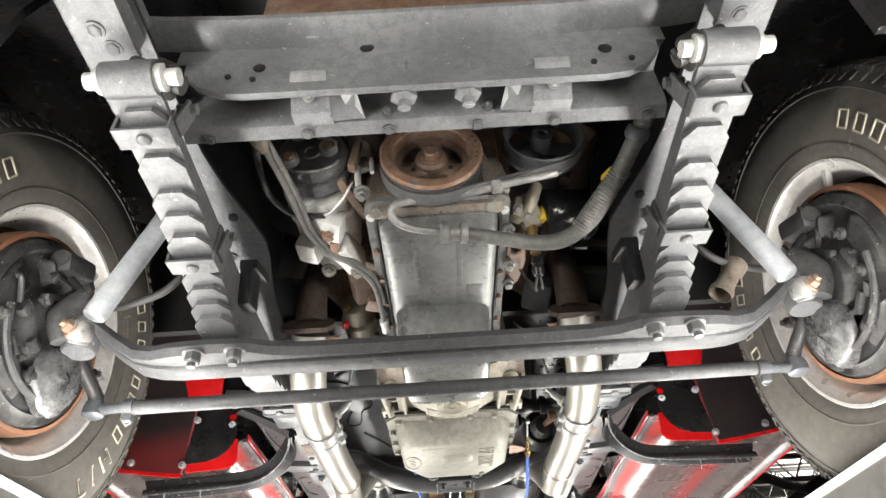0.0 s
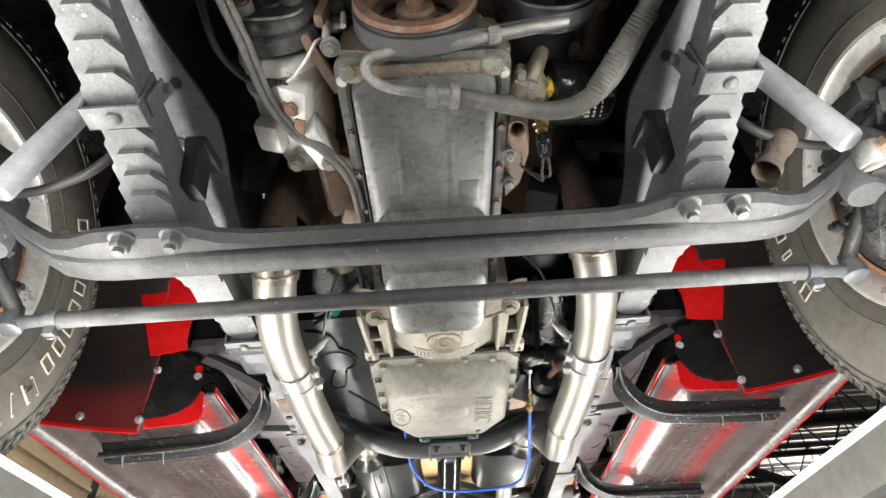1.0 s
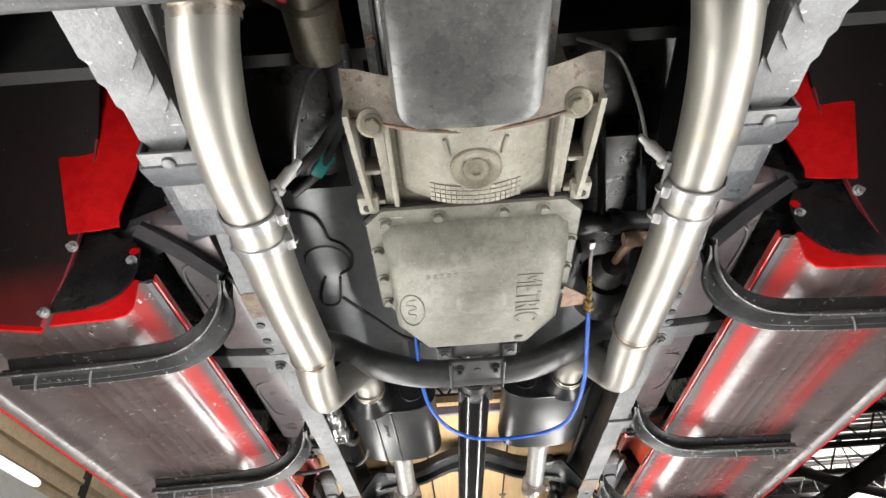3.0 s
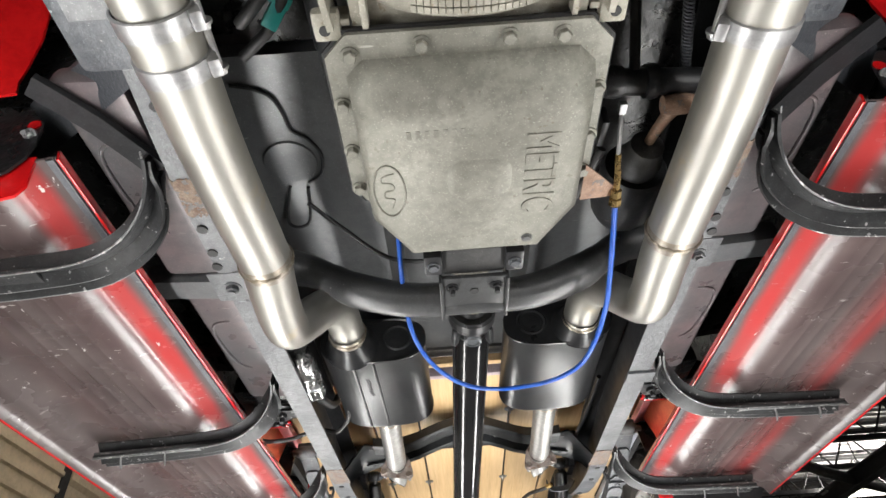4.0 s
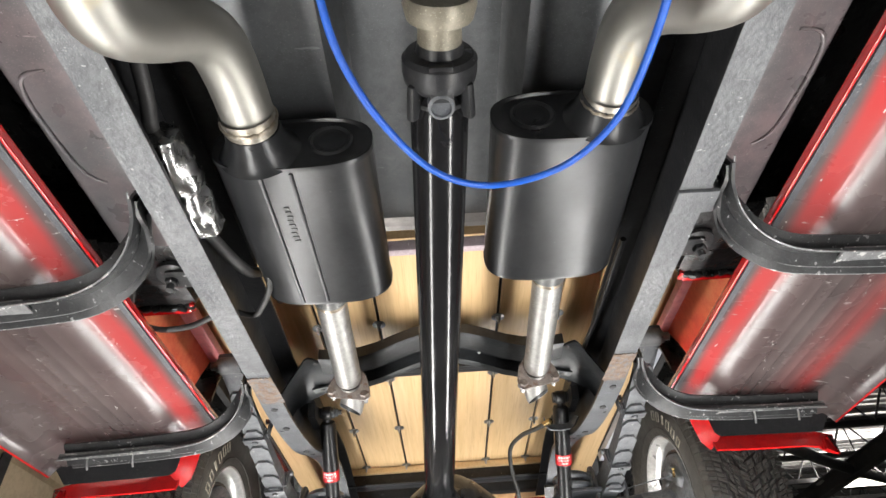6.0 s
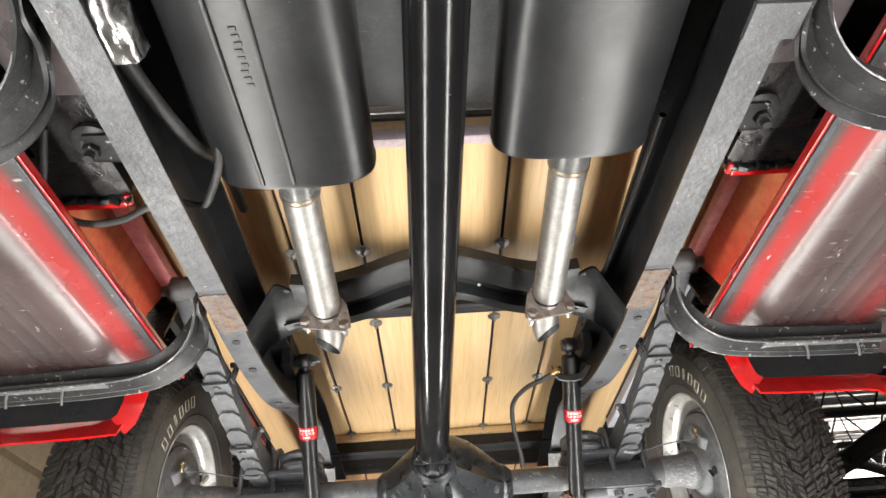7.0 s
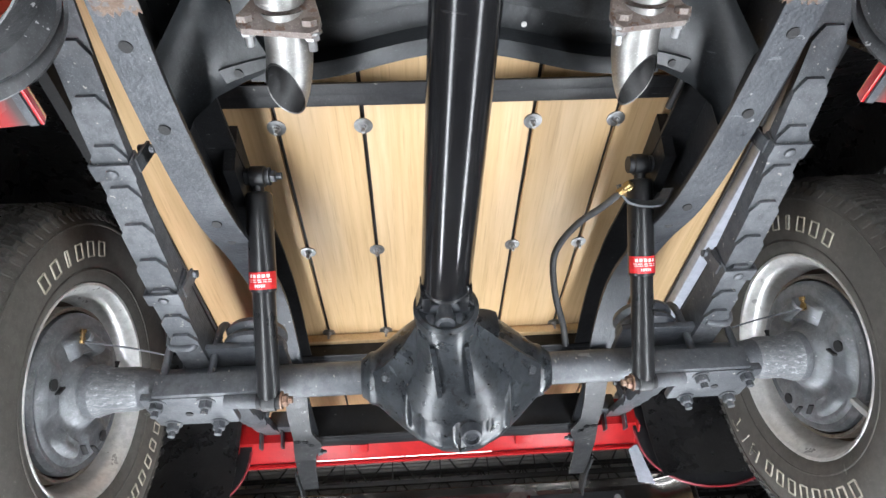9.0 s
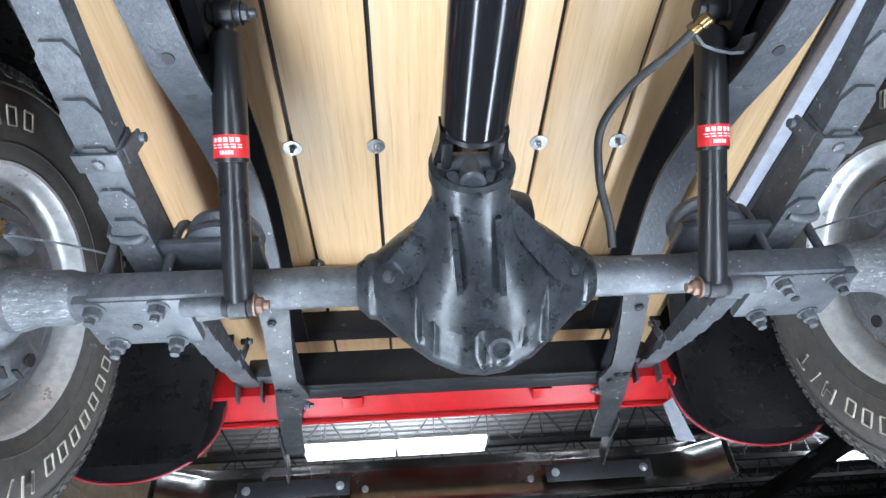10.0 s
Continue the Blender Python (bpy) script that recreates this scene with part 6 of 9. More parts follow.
# open side webs with ears at their rear ends
for sx in (-1, 1):
    bm = bmesh.new()
    strap(bm, [(DRX + sx * 0.159, 1.170, 1.938), (DRX + sx * 0.154, 1.26, 1.936), (DRX + sx * 0.148, 1.335, 1.936)], (0, 0, 1), 0.045, 0.007, 2)
    part("side_web", bm, BELL, bh)
    for yy in (1.186, 1.275, 1.333):
        bm = bmesh.new()
        box(bm, (DRX + sx * 0.143, yy, 1.942), (0.030, 0.008, 0.030), (0, 0, 0), 0.002)
        part("bridge", bm, BELL, bh)
    bm = bmesh.new()
    box(bm, (DRX + sx * 0.153, 1.335, 1.930), (0.030, 0.034, 0.016), (0, 0, 0), 0.005)
    ear = part("ear", bm, BELL, bh)
    bm = bmesh.new()
    lathe(bm, [(0.006, 0.0), (0.006, 0.0015), (0, 0.0015)], (DRX + sx * 0.155, 1.338, 1.922), (0, 0, -1), 12)
    part("hole", bm, DARK, ear)
bm = bmesh.new()
loft(bm, [[(x, 1.178 + 0.012 * (1 - (x - 0.01) ** 2 / 0.0256) + dy, 1.928 - 0.026 * max(0.0, 1 - (x - 0.01) ** 2 / 0.0196) + dz) for x in [0.010 - 0.160 + 0.32 * k / 16 for k in range(17)]] for dy, dz in ((-0.055, 0.020), (0.0, 0.0), (0.004, 0.004), (0.004, 0.022))], False, False)
part("dust_cover", bm, COVER, bh, "oily brownish dust cover lip", 50)
bm = bmesh.new()
tube(bm, [(x, 1.182 + 0.012 * (1 - (x - 0.01) ** 2 / 0.0256), 1.928 - 0.026 * max(0.0, 1 - (x - 0.01) ** 2 / 0.0196)) for x in [0.010 - 0.160 + 0.32 * k / 16 for k in range(17)]], 0.0028, 6, 2)
part("gasket_seam", bm, RUSTY, bh, "rusty seam between housing and engine")
bm = bmesh.new()


def octagon(x0, x1, y0, y1, z, c):
    cx = 0.009
    return [(cx + x0 + c, y0, z), (cx + x1 - c, y0, z), (cx + x1, y0 + c, z), (cx + x1, y1 - 3.2 * c, z), (cx + x1 - 1.9 * c, y1, z), (cx + x0 + 1.9 * c, y1, z), (cx + x0, y1 - 3.2 * c, z), (cx + x0, y0 + c, z)]


loft(bm, [octagon(-0.160, 0.158, 1.342, 1.645, 1.925, 0.026), octagon(-0.160, 0.158, 1.342, 1.645, 1.917, 0.026)])
loft(bm, [octagon(-0.140, 0.142, 1.372, 1.658, 1.918, 0.020), octagon(-0.137, 0.139, 1.380, 1.664, 1.896, 0.022), octagon(-0.133, 0.136, 1.400, 1.666, 1.880, 0.024), octagon(-0.124, 0.127, 1.414, 1.655, 1.872, 0.024)])
bmesh.ops.bevel(bm, geom=[e for e in bm.edges if e.calc_face_angle(0) > 0.3], offset=0.005, segments=2, affect="EDGES")
tp = part("gearbox_pan", bm, ALLOY, gb, "dull grey cast alloy gearbox pan with raised lettering", 40)
bm = bmesh.new()
loft(bm, [[(0.016 + a * math.copysign(abs(math.cos(k * math.pi / 16)) ** 0.55, math.cos(k * math.pi / 16)), 1.522 + b * math.copysign(abs(math.sin(k * math.pi / 16)) ** 0.55, math.sin(k * math.pi / 16)), z) for k in range(32)] for a, b, z in ((0.042, 0.034, 1.8726), (0.038, 0.030, 1.8712), (0.032, 0.024, 1.8694), (0.018, 0.012, 1.8690), (0.006, 0.004, 1.8689))])
part("shallow_boss", bm, ALLOY, tp, "shallow boss in the pan's middle", 80)
lettering("raised_word", "METRIC", 0.049, Matrix.Translation((0.089, 1.520, 1.8716)) @ Matrix(((0, 1.18, 0, 0), (0.80, 0, 0, 0), (0, 0, -1, 0), (0, 0, 0, 1))), ALLOY, tp, 0.0020, "word cast on the pan")
bm = bmesh.new()
tube(bm, [(-0.098 + 0.020 * math.cos(k * math.pi / 12), 1.533 + 0.044 * math.sin(k * math.pi / 12), 1.8715) for k in range(25)], 0.0014, 6, 1)
tube(bm, [(-0.090, 1.503, 1.8718), (-0.104, 1.508, 1.8718), (-0.106, 1.517, 1.8718), (-0.094, 1.520, 1.8718), (-0.092, 1.530, 1.8718), (-0.103, 1.533, 1.8718), (-0.104, 1.543, 1.8718), (-0.093, 1.547, 1.8718), (-0.097, 1.562, 1.8718)], 0.0011, 6, 5)
part("oval_badge", bm, ALLOY, tp, "plain oval casting mark")
for k in range(7):
    bm = bmesh.new()
    box(bm, (-0.066 + 0.0105 * k, 1.446, 1.8722), (0.0055, 0.011, 0.0016))
    part("casting_mark", bm, ALLOY, tp, "", 0)
bm = bmesh.new()
loft(bm, [octagon(-0.1635, 0.1615, 1.339, 1.649, 1.929, 0.027), octagon(-0.1635, 0.1615, 1.339, 1.649, 1.9235, 0.027)])
part("pan_gasket", bm, DARK, tp, "thin black gasket")
for x, y in ((-0.132, 1.366), (-0.053, 1.358), (0.043, 1.356), (0.102, 1.357), (-0.150, 1.43), (-0.150, 1.50), (-0.150, 1.565), (0.149, 1.43), (0.149, 1.50), (0.149, 1.56)):
    bolt(tp, (0.009 + x, y, 1.917), (0, 0, -1), 0.008, 0.009, ALLOY)
bolt(tp, (0.082, 1.640, 1.873), (0, 0, -1), 0.006, 0.004, PANGREY)
bm = bmesh.new()
lathe(bm, [(0.040, 0.0), (0.044, 0.02), (0.036, 0.06), (0.030, 0.16), (0.026, 0.17), (0, 0.17)], (0.008, 1.72, 1.992), (0, 1, -0.02), 24)
part("tail_housing", bm, BLACK, gb)
bm = bmesh.new()
slab(bm, [(0.160, 1.545, 1.908), (0.160, 1.61, 1.908), (0.214, 1.615, 1.917), (0.211, 1.60, 1.917)], (0, 0, 0.003))
part("cable_bracket", bm, RUSTY, gb, "reddish brown cable bracket")

# ---- exhaust ----
for s in (-1, 1):
    ob = thing("exhaust_pipe", (s * 0.28, 1.45, 1.83), "brushed stainless exhaust pipe with welds and a clamp", "exhaust pipe", "exhaust pipes")
    dx = 0.021 if s < 0 else 0.028
    bm = bmesh.new()
    head = [(0.261, 0.985, 1.945), (0.266, 1.012, 1.917), (0.276, 1.06, 1.895), (0.288, 1.14, 1.884), (0.293, 1.22, 1.881)] if s < 0 else [(0.258, 0.978, 1.948), (0.264, 1.003, 1.920), (0.274, 1.05, 1.897), (0.288, 1.13, 1.888), (0.297, 1.22, 1.884)]
    tube(bm, [(s * x, y, z) for x, y, z in head + [(0.270 + dx, 1.29, 1.880)]], 0.036, 24, 6)
    part("head_pipe", bm, STAINLESS, ob)
    bm = bmesh.new()
    tube(bm, [(s * (0.270 + dx), 1.285, 1.880), (s * (0.274 + dx), 1.45, 1.880), (s * (0.270 + dx), 1.665, 1.884)], 0.0375, 24, 6)
    part("mid_pipe", bm, STAINLESS, ob)
    bm = bmesh.new()
    tube(bm, [(s * (0.270 + dx), 1.663, 1.884), (s * 0.302, 1.75, 1.888), (s * 0.308, 1.832, 1.892), (s * 0.307, 1.876, 1.904), (s * 0.292, 1.908, 1.940), (s * 0.267, 1.934, 1.982), (s * 0.254, 1.970, 2.008), (s * 0.252, 2.03, 2.025), (s * 0.252, 2.10, 2.030)], 0.0365, 24, 6)
    part("s_bend", bm, STAINLESS, ob)
    for at, ax, r in (((s * (0.270 + dx), 1.664, 1.884), (0, 1, 0.02), 0.038), ((s * 0.252, 2.098, 2.027), (0, 1, 0.06), 0.038), ((s * head[1][0], head[1][1] + 0.006, head[1][2] - 0.004), (0, 0.8, -0.6), 0.037)):
        bm = bmesh.new()
        a = Vector(ax).normalized()
        u = a.orthogonal().normalized()
        w = a.cross(u)
        tube(bm, [Vector(at) + r * (math.cos(2 * math.pi * k / 40) * u + math.sin(2 * math.pi * k / 40) * w) + a * 0.0012 * math.sin(k * 2.3) for k in range(41)], 0.0032, 8, 1)
        part("weld_bead", bm, SILVERWELD, ob, "heat tinted weld bead")
        bm = bmesh.new()
        lathe(bm, [(r - 0.0004, -0.014), (r, -0.012), (r, 0.011), (r - 0.0004, 0.013)], at, ax, 36, False)
        part("heat_tint", bm, HEATTINT, ob, "steel tinted brown beside the weld")
    for y in (1.285, 1.335):
        bm = bmesh.new()
        lathe(bm, [(0.0375, -0.011), (0.0405, -0.010), (0.0405, 0.010), (0.0375, 0.011)], (s * (0.271 + dx), y, 1.880), (0, 1, 0), 32, False)
        box(bm, (s * (0.232 + dx), y, 1.872), (0.012, 0.020, 0.028), (0, s * 25, 0), 0.003)
        cl = part("clamp_band", bm, ZINC, ob, "bright steel clamp band")
        bm = bmesh.new()
        tube(bm, [(s * (0.230 + dx), y - 0.035, 1.882), (s * (0.230 + dx), y + 0.018, 1.880)], 0.0038, 8, 1)
        part("clamp_screw", bm, ZINC, cl)
        bolt(cl, (s * (0.230 + dx), y + 0.010, 1.880), (0, 1, 0), 0.0065, 0.008, ZINC)
    # manifold above the flange
    bm = bmesh.new()
    tube(bm, [(s * 0.20, 0.90, 2.16), (s * 0.235, 0.945, 2.11), (s * head[0][0], 0.975, 2.03), (s * head[0][0], 0.985, 1.965)], [0.024, 0.028, 0.030, 0.032], 16, 5)
    slab(bm, [(s * (head[0][0] + x), 0.972 + 0.62 * y, 1.950 + 0.78 * y) for x, y in ((-0.052, -0.012), (-0.040, -0.030), (0.040, -0.030), (0.052, -0.012), (0.046, 0.016), (0.020, 0.040), (-0.020, 0.040), (-0.046, 0.016))], (0, -0.008, 0.006))
    part("manifold_flange", bm, SOOTY, ob, "rust brown manifold flange")
    for q in (-1, 1):
        bolt(ob, (s * head[0][0] + q * 0.045, 0.985, 1.935), (0, 0.6, -0.8), 0.009, 0.014, RUSTY, 0.012)
    # oxygen sensor with lead
    bm = bmesh.new()
    lathe(bm, [(0.010, 0), (0.012, 0.002), (0.012, 0.010), (0.008, 0.012), (0.009, 0.035), (0.006, 0.04), (0.004, 0.055)], (s * (0.236 + dx), 1.265, 1.895), (s * -0.6, -0.5, 0.3), 10)
    part("oxygen_sensor", bm, PALEALLOY, ob)
    bm = bmesh.new()
    tube(bm, [(s * (0.206 + dx), 1.238, 1.912), (s * (0.196 + dx), 1.20, 1.95), (s * (0.175 + dx), 1.165, 2.0), (s * 0.165, 1.175, 2.06)], 0.0026, 8, 6)
    part("sensor_lead", bm, ZINC, ob)


def muffler(s):
    ob = thing("muffler", (s * 0.20, 2.29, 1.98), "satin black oval muffler with welded end caps", "muffler", "mufflers")
    cx, cz, y0, y1 = s * 0.205, 2.040, (2.155 if s < 0 else 2.130), (2.492 if s < 0 else 2.460)
    hw, hh, n = 0.118, 0.056, 40

    def oval(y, k):
        out = []
        for i in range(n):
            a = 2 * math.pi * i / n
            c, d = math.cos(a), math.sin(a)
            out.append((cx + hw * k * math.copysign(abs(c) ** 0.62, c), y, cz + hh * k * math.copysign(abs(d) ** 0.80, d)))
        return out

    bm = bmesh.new()
    loft(bm, [oval(y0 + 0.004, 0.93), oval(y0, 0.97), oval(y0, 1.0), oval(y0 + 0.008, 1.005), oval(y0 + 0.010, 0.99), oval(y1 - 0.010, 0.99), oval(y1 - 0.008, 1.005), oval(y1, 1.0), oval(y1, 0.97), oval(y1 - 0.004, 0.93)])
    part("shell", bm, MUFFLER, ob, "", 45)
    bm = bmesh.new()
    lathe(bm, [(0.060, 0.0), (0.052, -0.006), (0.043, -0.026), (0.039, -0.045)], (s * 0.252, y0 + 0.004, 2.030), (0, 1, 0.02), 28)
    part("inlet_neck", bm, MUFFLER, ob)
    bm = bmesh.new()
    lathe(bm, [(0.034, 0.0), (0.030, -0.003), (0.024, 0.001), (0.010, -0.002), (0, -0.002)], (s * 0.150, y0 + 0.003, 2.045), (0, 1, 0), 28)
    part("end_dimple", bm, MUFFLER, ob)
    if s < 0:
        for x in (-0.045, 0.0):
            bm = bmesh.new()
            box(bm, (cx + x, (y0 + y1) / 2, cz - hh - 0.0002), (0.006, y1 - y0 - 0.02, 0.004), bevel=0.001)
            part("seam", bm, MUFFLER, ob)
        bm = bmesh.new()
        for k in range(9):
            box(bm, (cx - 0.021 + 0.001 * (k % 3), 2.235 + 0.0095 * k, cz - hh - 0.0002), (0.009, 0.0050, 0.0010), bevel=0.0004)
        part("embossed_mark", bm, MUFFLER, ob, "row of small embossed marks", 0)
    bm = bmesh.new()
    lathe(bm, [(0.032, -0.02), (0.033, 0.0), (0.033, 0.045), (0.029, 0.046)], (s * 0.212, y1, 2.032), (0, 1, -0.02), 24)
    part("outlet_neck", bm, PANGREY, ob)
    t = thing("tail_pipe", (s * 0.22, 2.75, 1.98), "short bare steel tail pipe with flange and slanted tip", "tail pipe", "tail pipes")
    bm = bmesh.new()
    tube(bm, [(s * 0.213, y1 + 0.030, 2.032), (s * 0.218, 2.65, 2.030), (s * 0.225, 2.865, 2.028)], 0.0305, 22, 4)
    part("pipe", bm, STEELPIPE, t)
    bm = bmesh.new()
    lathe(bm, [(0.0312, -0.004), (0.0335, 0), (0.0312, 0.006)], (s * 0.213, y1 + 0.052, 2.031), (0, 1, 0), 22)
    part("weld_bead", bm, SILVERWELD, t)
    bm = bmesh.new()
    m = pose(s * 0.223, 2.872, 2.020, 14, s * -9, 0)
    plate = [(-0.050, -0.030), (-0.042, -0.038), (0.042, -0.038), (0.050, -0.030), (0.050, -0.014), (0.036, 0.020), (0.016, 0.040), (-0.016, 0.040), (-0.036, 0.020), (-0.050, -0.014)]
    slab(bm, [m @ Vector((x, 0, z)) for x, z in plate], m.to_3x3() @ Vector((0, 0.009, 0)))
    fl = part("flange", bm, FLANGE, t, "lightly rusted flange")
    for q in (-1, 1):
        at = m @ Vector((q * 0.039, 0.009, -0.026))
        bolt(fl, at, (0, 1, -0.25), 0.0095, 0.011, ZINC, 0.012)
        bm = bmesh.new()
        lathe(bm, [(0.010, 0.0), (0.010, 0.007), (0, 0.007)], m @ Vector((q * 0.039, -0.001, -0.026)), (0, -1, 0.25), 6)
        part("bolt_head", bm, FLANGE, fl)
    P = [Vector(p) for p in ((s * 0.223, 2.876, 2.026), (s * 0.222, 2.905, 2.020), (s * 0.225, 2.940, 2.012), (s * 0.234, 2.975, 2.003), (s * 0.250, 3.006, 1.993), (s * 0.268, 3.028, 1.984))]
    cut = Vector((s * 0.47, 0.22, -0.86))
    for r, paint in ((0.0295, STEELPIPE), (0.0272, DARK)):
        bm = bmesh.new()
        tube(bm, P, r, 24, 7, False)
        bmesh.ops.bisect_plane(bm, geom=bm.verts[:] + bm.edges[:] + bm.faces[:], plane_co=(s * 0.243, 2.994, 2.008), plane_no=cut, clear_outer=True)
        if paint is STEELPIPE:
            part("turn_down", bm, paint, t)
    part("bore", bm, DARK, t, "near-black bore")


muffler(-1)
muffler(1)

# ---- drive shaft ----
ds = thing("drive_shaft", (0.0, 2.6, 1.92), "long gloss black tubular drive shaft", "drive shaft")
a, b = Vector((0.012, 2.055, 1.990)), Vector((-0.028, 3.245, 1.868))
ax = b - a
L = ax.length
bm = bmesh.new()
lathe(bm, [(0.030, -0.01), (0.036, 0.0), (0.0388, 0.006), (0.0388, L - 0.006), (0.036, L), (0.030, L + 0.008)], a, ax, 40)
part("tube", bm, GLOSS, ds)
for at, q in ((a, -1), (b, 1)):
    bm = bmesh.new()
    d = ax.normalized() * q
    lathe(bm, [(0.036, 0), (0.036, 0.006), (0.028, 0.012), (0.0, 0.014)], at, d, 24)
    side = Vector((1, 0, 0))
    for e in (-1, 1):
        box(bm, at + d * 0.034 + side * e * 0.030, (0.014, 0.055, 0.032), (5 * q, 0, 0), 0.005)
    y = part("yoke", bm, BLACK, ds)
    bm = bmesh.new()
    lathe(bm, [(0.0, -0.040), (0.013, -0.040), (0.013, 0.040), (0, 0.040)], at + d * 0.052, (1, 0, 0), 16)
    lathe(bm, [(0.0, -0.036), (0.013, -0.036), (0.013, 0.036), (0, 0.036)], at + d * 0.052, (0, 0.1, 1), 16)
    part("universal_joint", bm, FRAME, ds)
for e in (-1, 1):
    bm = bmesh.new()
    f = ax.normalized()
    loft(bm, [[b + f * k + Vector((e * x, 0, z)) for x, z in ((0.024, -0.016), (0.040, -0.014), (0.040, 0.014), (0.024, 0.016))] for k in (-0.004, 0.010)] + [[b + f * 0.040 + Vector((e * x, 0, z)) for x, z in ((0.034, -0.014), (0.046, -0.012), (0.046, 0.012), (0.034, 0.014))]])
    part("yoke_ear", bm, GLOSS, ds)
    bm = bmesh.new()
    box(bm, b + ax.normalized() * 0.062 + Vector((e * 0.022, 0.0, -0.026)), (0.014, 0.030, 0.022), (0, e * 20, 0), 0.005)
    part("joint_strap", bm, FRAME, ds)
bm = bmesh.new()
lathe(bm, [(0.0165, -0.014), (0.0165, 0.006), (0.012, 0.010), (0.008, 0.007), (0, 0.007)], b + ax.normalized() * 0.052 + Vector((0, 0, -0.034)), (0, -0.35, -1), 20)
part("bearing_cap", bm, FRAME, ds, "round grey bearing cap")
bm = bmesh.new()
d = -ax.normalized()
lathe(bm, [(0.036, 0.020), (0.045, 0.030), (0.047, 0.040), (0.047, 0.058), (0.042, 0.064), (0.030, 0.066), (0.028, 0.078)], a, d, 32)
for e in (-1, 1):
    box(bm, a + d * 0.045 + Vector((0, 0, e * 0.036)), (0.030, 0.05, 0.016), (-5, 0, 0), 0.004)
part("slip_yoke", bm, BLACK, ds)
for e in (-1, 1):
    bm = bmesh.new()
    box(bm, a + d * 0.012 + Vector((e * 0.030, -0.002, -0.022)), (0.012, 0.050, 0.030), (-6, e * -40, 0), 0.005)
    part("yoke_ear", bm, BLACK, ds)
bm = bmesh.new()
lathe(bm, [(0.017, -0.012), (0.017, 0.004), (0.013, 0.006), (0.012, 0.003), (0, 0.003)], a + d * 0.014 + Vector((0, -0.003, -0.040)), (0, -0.12, -1), 20)
part("bearing_cap", bm, FRAME, ds, "round grey bearing cap")
bm = bmesh.new()
lathe(bm, [(0.028, 0.070), (0.026, 0.105), (0.040, 0.108), (0.044, 0.125), (0.040, 0.135)], a, d, 24)
part("output_shaft", bm, ALLOYD, ds, "bare oily steel output shaft")

# ---- rear axle ----
ra = thing("rear_axle", (0, 3.57, 1.80), "dusty black rear axle with a cast differential housing", "axle")
AZ = 1.882
for s in (-1, 1):
    bm = bmesh.new()
    lathe(bm, [(0.0325, 0.0), (0.0325, 0.18), (0.034, 0.19), (0.034, 0.40), (0.036, 0.42), (0.040, 0.45), (0.041, 0.50), (0.046, 0.515), (0.050, 0.525), (0.050, 0.550), (0, 0.550)], (s * 0.165, 3.57, AZ), (s, 0, 0), 32)
    part("axle_tube", bm, DRUM, ra, "grey dusty axle tube")
    bm = bmesh.new()
    lathe(bm, [(0.0385, 0.440), (0.0425, 0.452), (0.0430, 0.498), (0.0475, 0.514), (0.0505, 0.524)], (s * 0.165, 3.57, AZ), (s, 0, 0), 32, False)
    part("grease_band", bm, STREAKED, ra, "pale dried grease streaks on the tube end")
    bm = bmesh.new()
    relief_plate(bm, (s * 0.724, 3.57, AZ), s, 0.152, ((0.078, 0.126, 22, 74, 0.010), (0.070, 0.118, 92, 158, 0.016), (0.080, 0.130, 176, 232, 0.008), (0.086, 0.122, 250, 296, 0.012), (0.078, 0.132, 306, 352, 0.007), (0.128, 0.146, 40, 190, 0.005), (0.090, 0.112, 110, 140, -0.006), (0.092, 0.104, 262, 284, -0.007)))
    bp = part("backing_plate", bm, BACKPLATE, ra, "blue-grey painted drum brake backing plate with pressed panels", 50)
    bm = bmesh.new()
    lathe(bm, [(0.157, 0.012), (0.163, 0.010), (0.165, 0.016), (0.165, 0.055)], (s * 0.727, 3.57, AZ), (s, 0, 0), 44, False)
    part("drum_edge", bm, COVER, bp, "rust brown edge of the brake drum")
    for a0, q in ((318, 0.118), (300, 0.108), (52, 0.118), (205, 0.090)):
        bm = bmesh.new()
        box(bm, (s * 0.7135, 3.57 + q * math.cos(radians(a0)), AZ + q * math.sin(radians(a0))), (0.010, 0.022, 0.004), (a0 + 35, 0, 0), 0.001)
        part("slot", bm, DARK, bp)
    for a0 in (200, 335):
        bm = bmesh.new()
        lathe(bm, [(0.011, 0), (0.011, 0.003), (0, 0.003)], (s * 0.7135, 3.57 + 0.112 * math.cos(radians(a0)), AZ + 0.112 * math.sin(radians(a0))), (-s, 0, 0), 16)
        part("hole", bm, DARK, bp)
    bm = bmesh.new()
    box(bm, (s * 0.708, 3.49, AZ + 0.066), (0.010, 0.014, 0.014), (20, 0, 10), 0.003)
    lathe(bm, [(0.004, 0), (0.004, 0.010), (0.006, 0.011), (0.006, 0.017), (0, 0.017)], (s * 0.708, 3.49, AZ + 0.070), (0, -0.4, 1), 10)
    part("bleed_fitting", bm, BRASS, bp, "brass brake fitting")
    bm = bmesh.new()
    lathe(bm, [(0.012, -0.03), (0.016, -0.025), (0.016, 0.025), (0.012, 0.03)], (s * 0.712, 3.53, AZ + 0.085), (0, 1, 0.1), 16)
    box(bm, (s * 0.716, 3.53, AZ + 0.098), (0.012, 0.03, 0.02), (0, 0, 0), 0.004)
    part("wheel_cylinder", bm, BACKPLATE, bp)
    bm = bmesh.new()
    tube(bm, [(s * 0.706, 3.492, AZ + 0.064), (s * 0.62, 3.51, AZ + 0.055), (s * 0.55, 3.53, AZ + 0.045)], 0.0018, 8, 6)
    part("brake_line", bm, DRUM, ra)
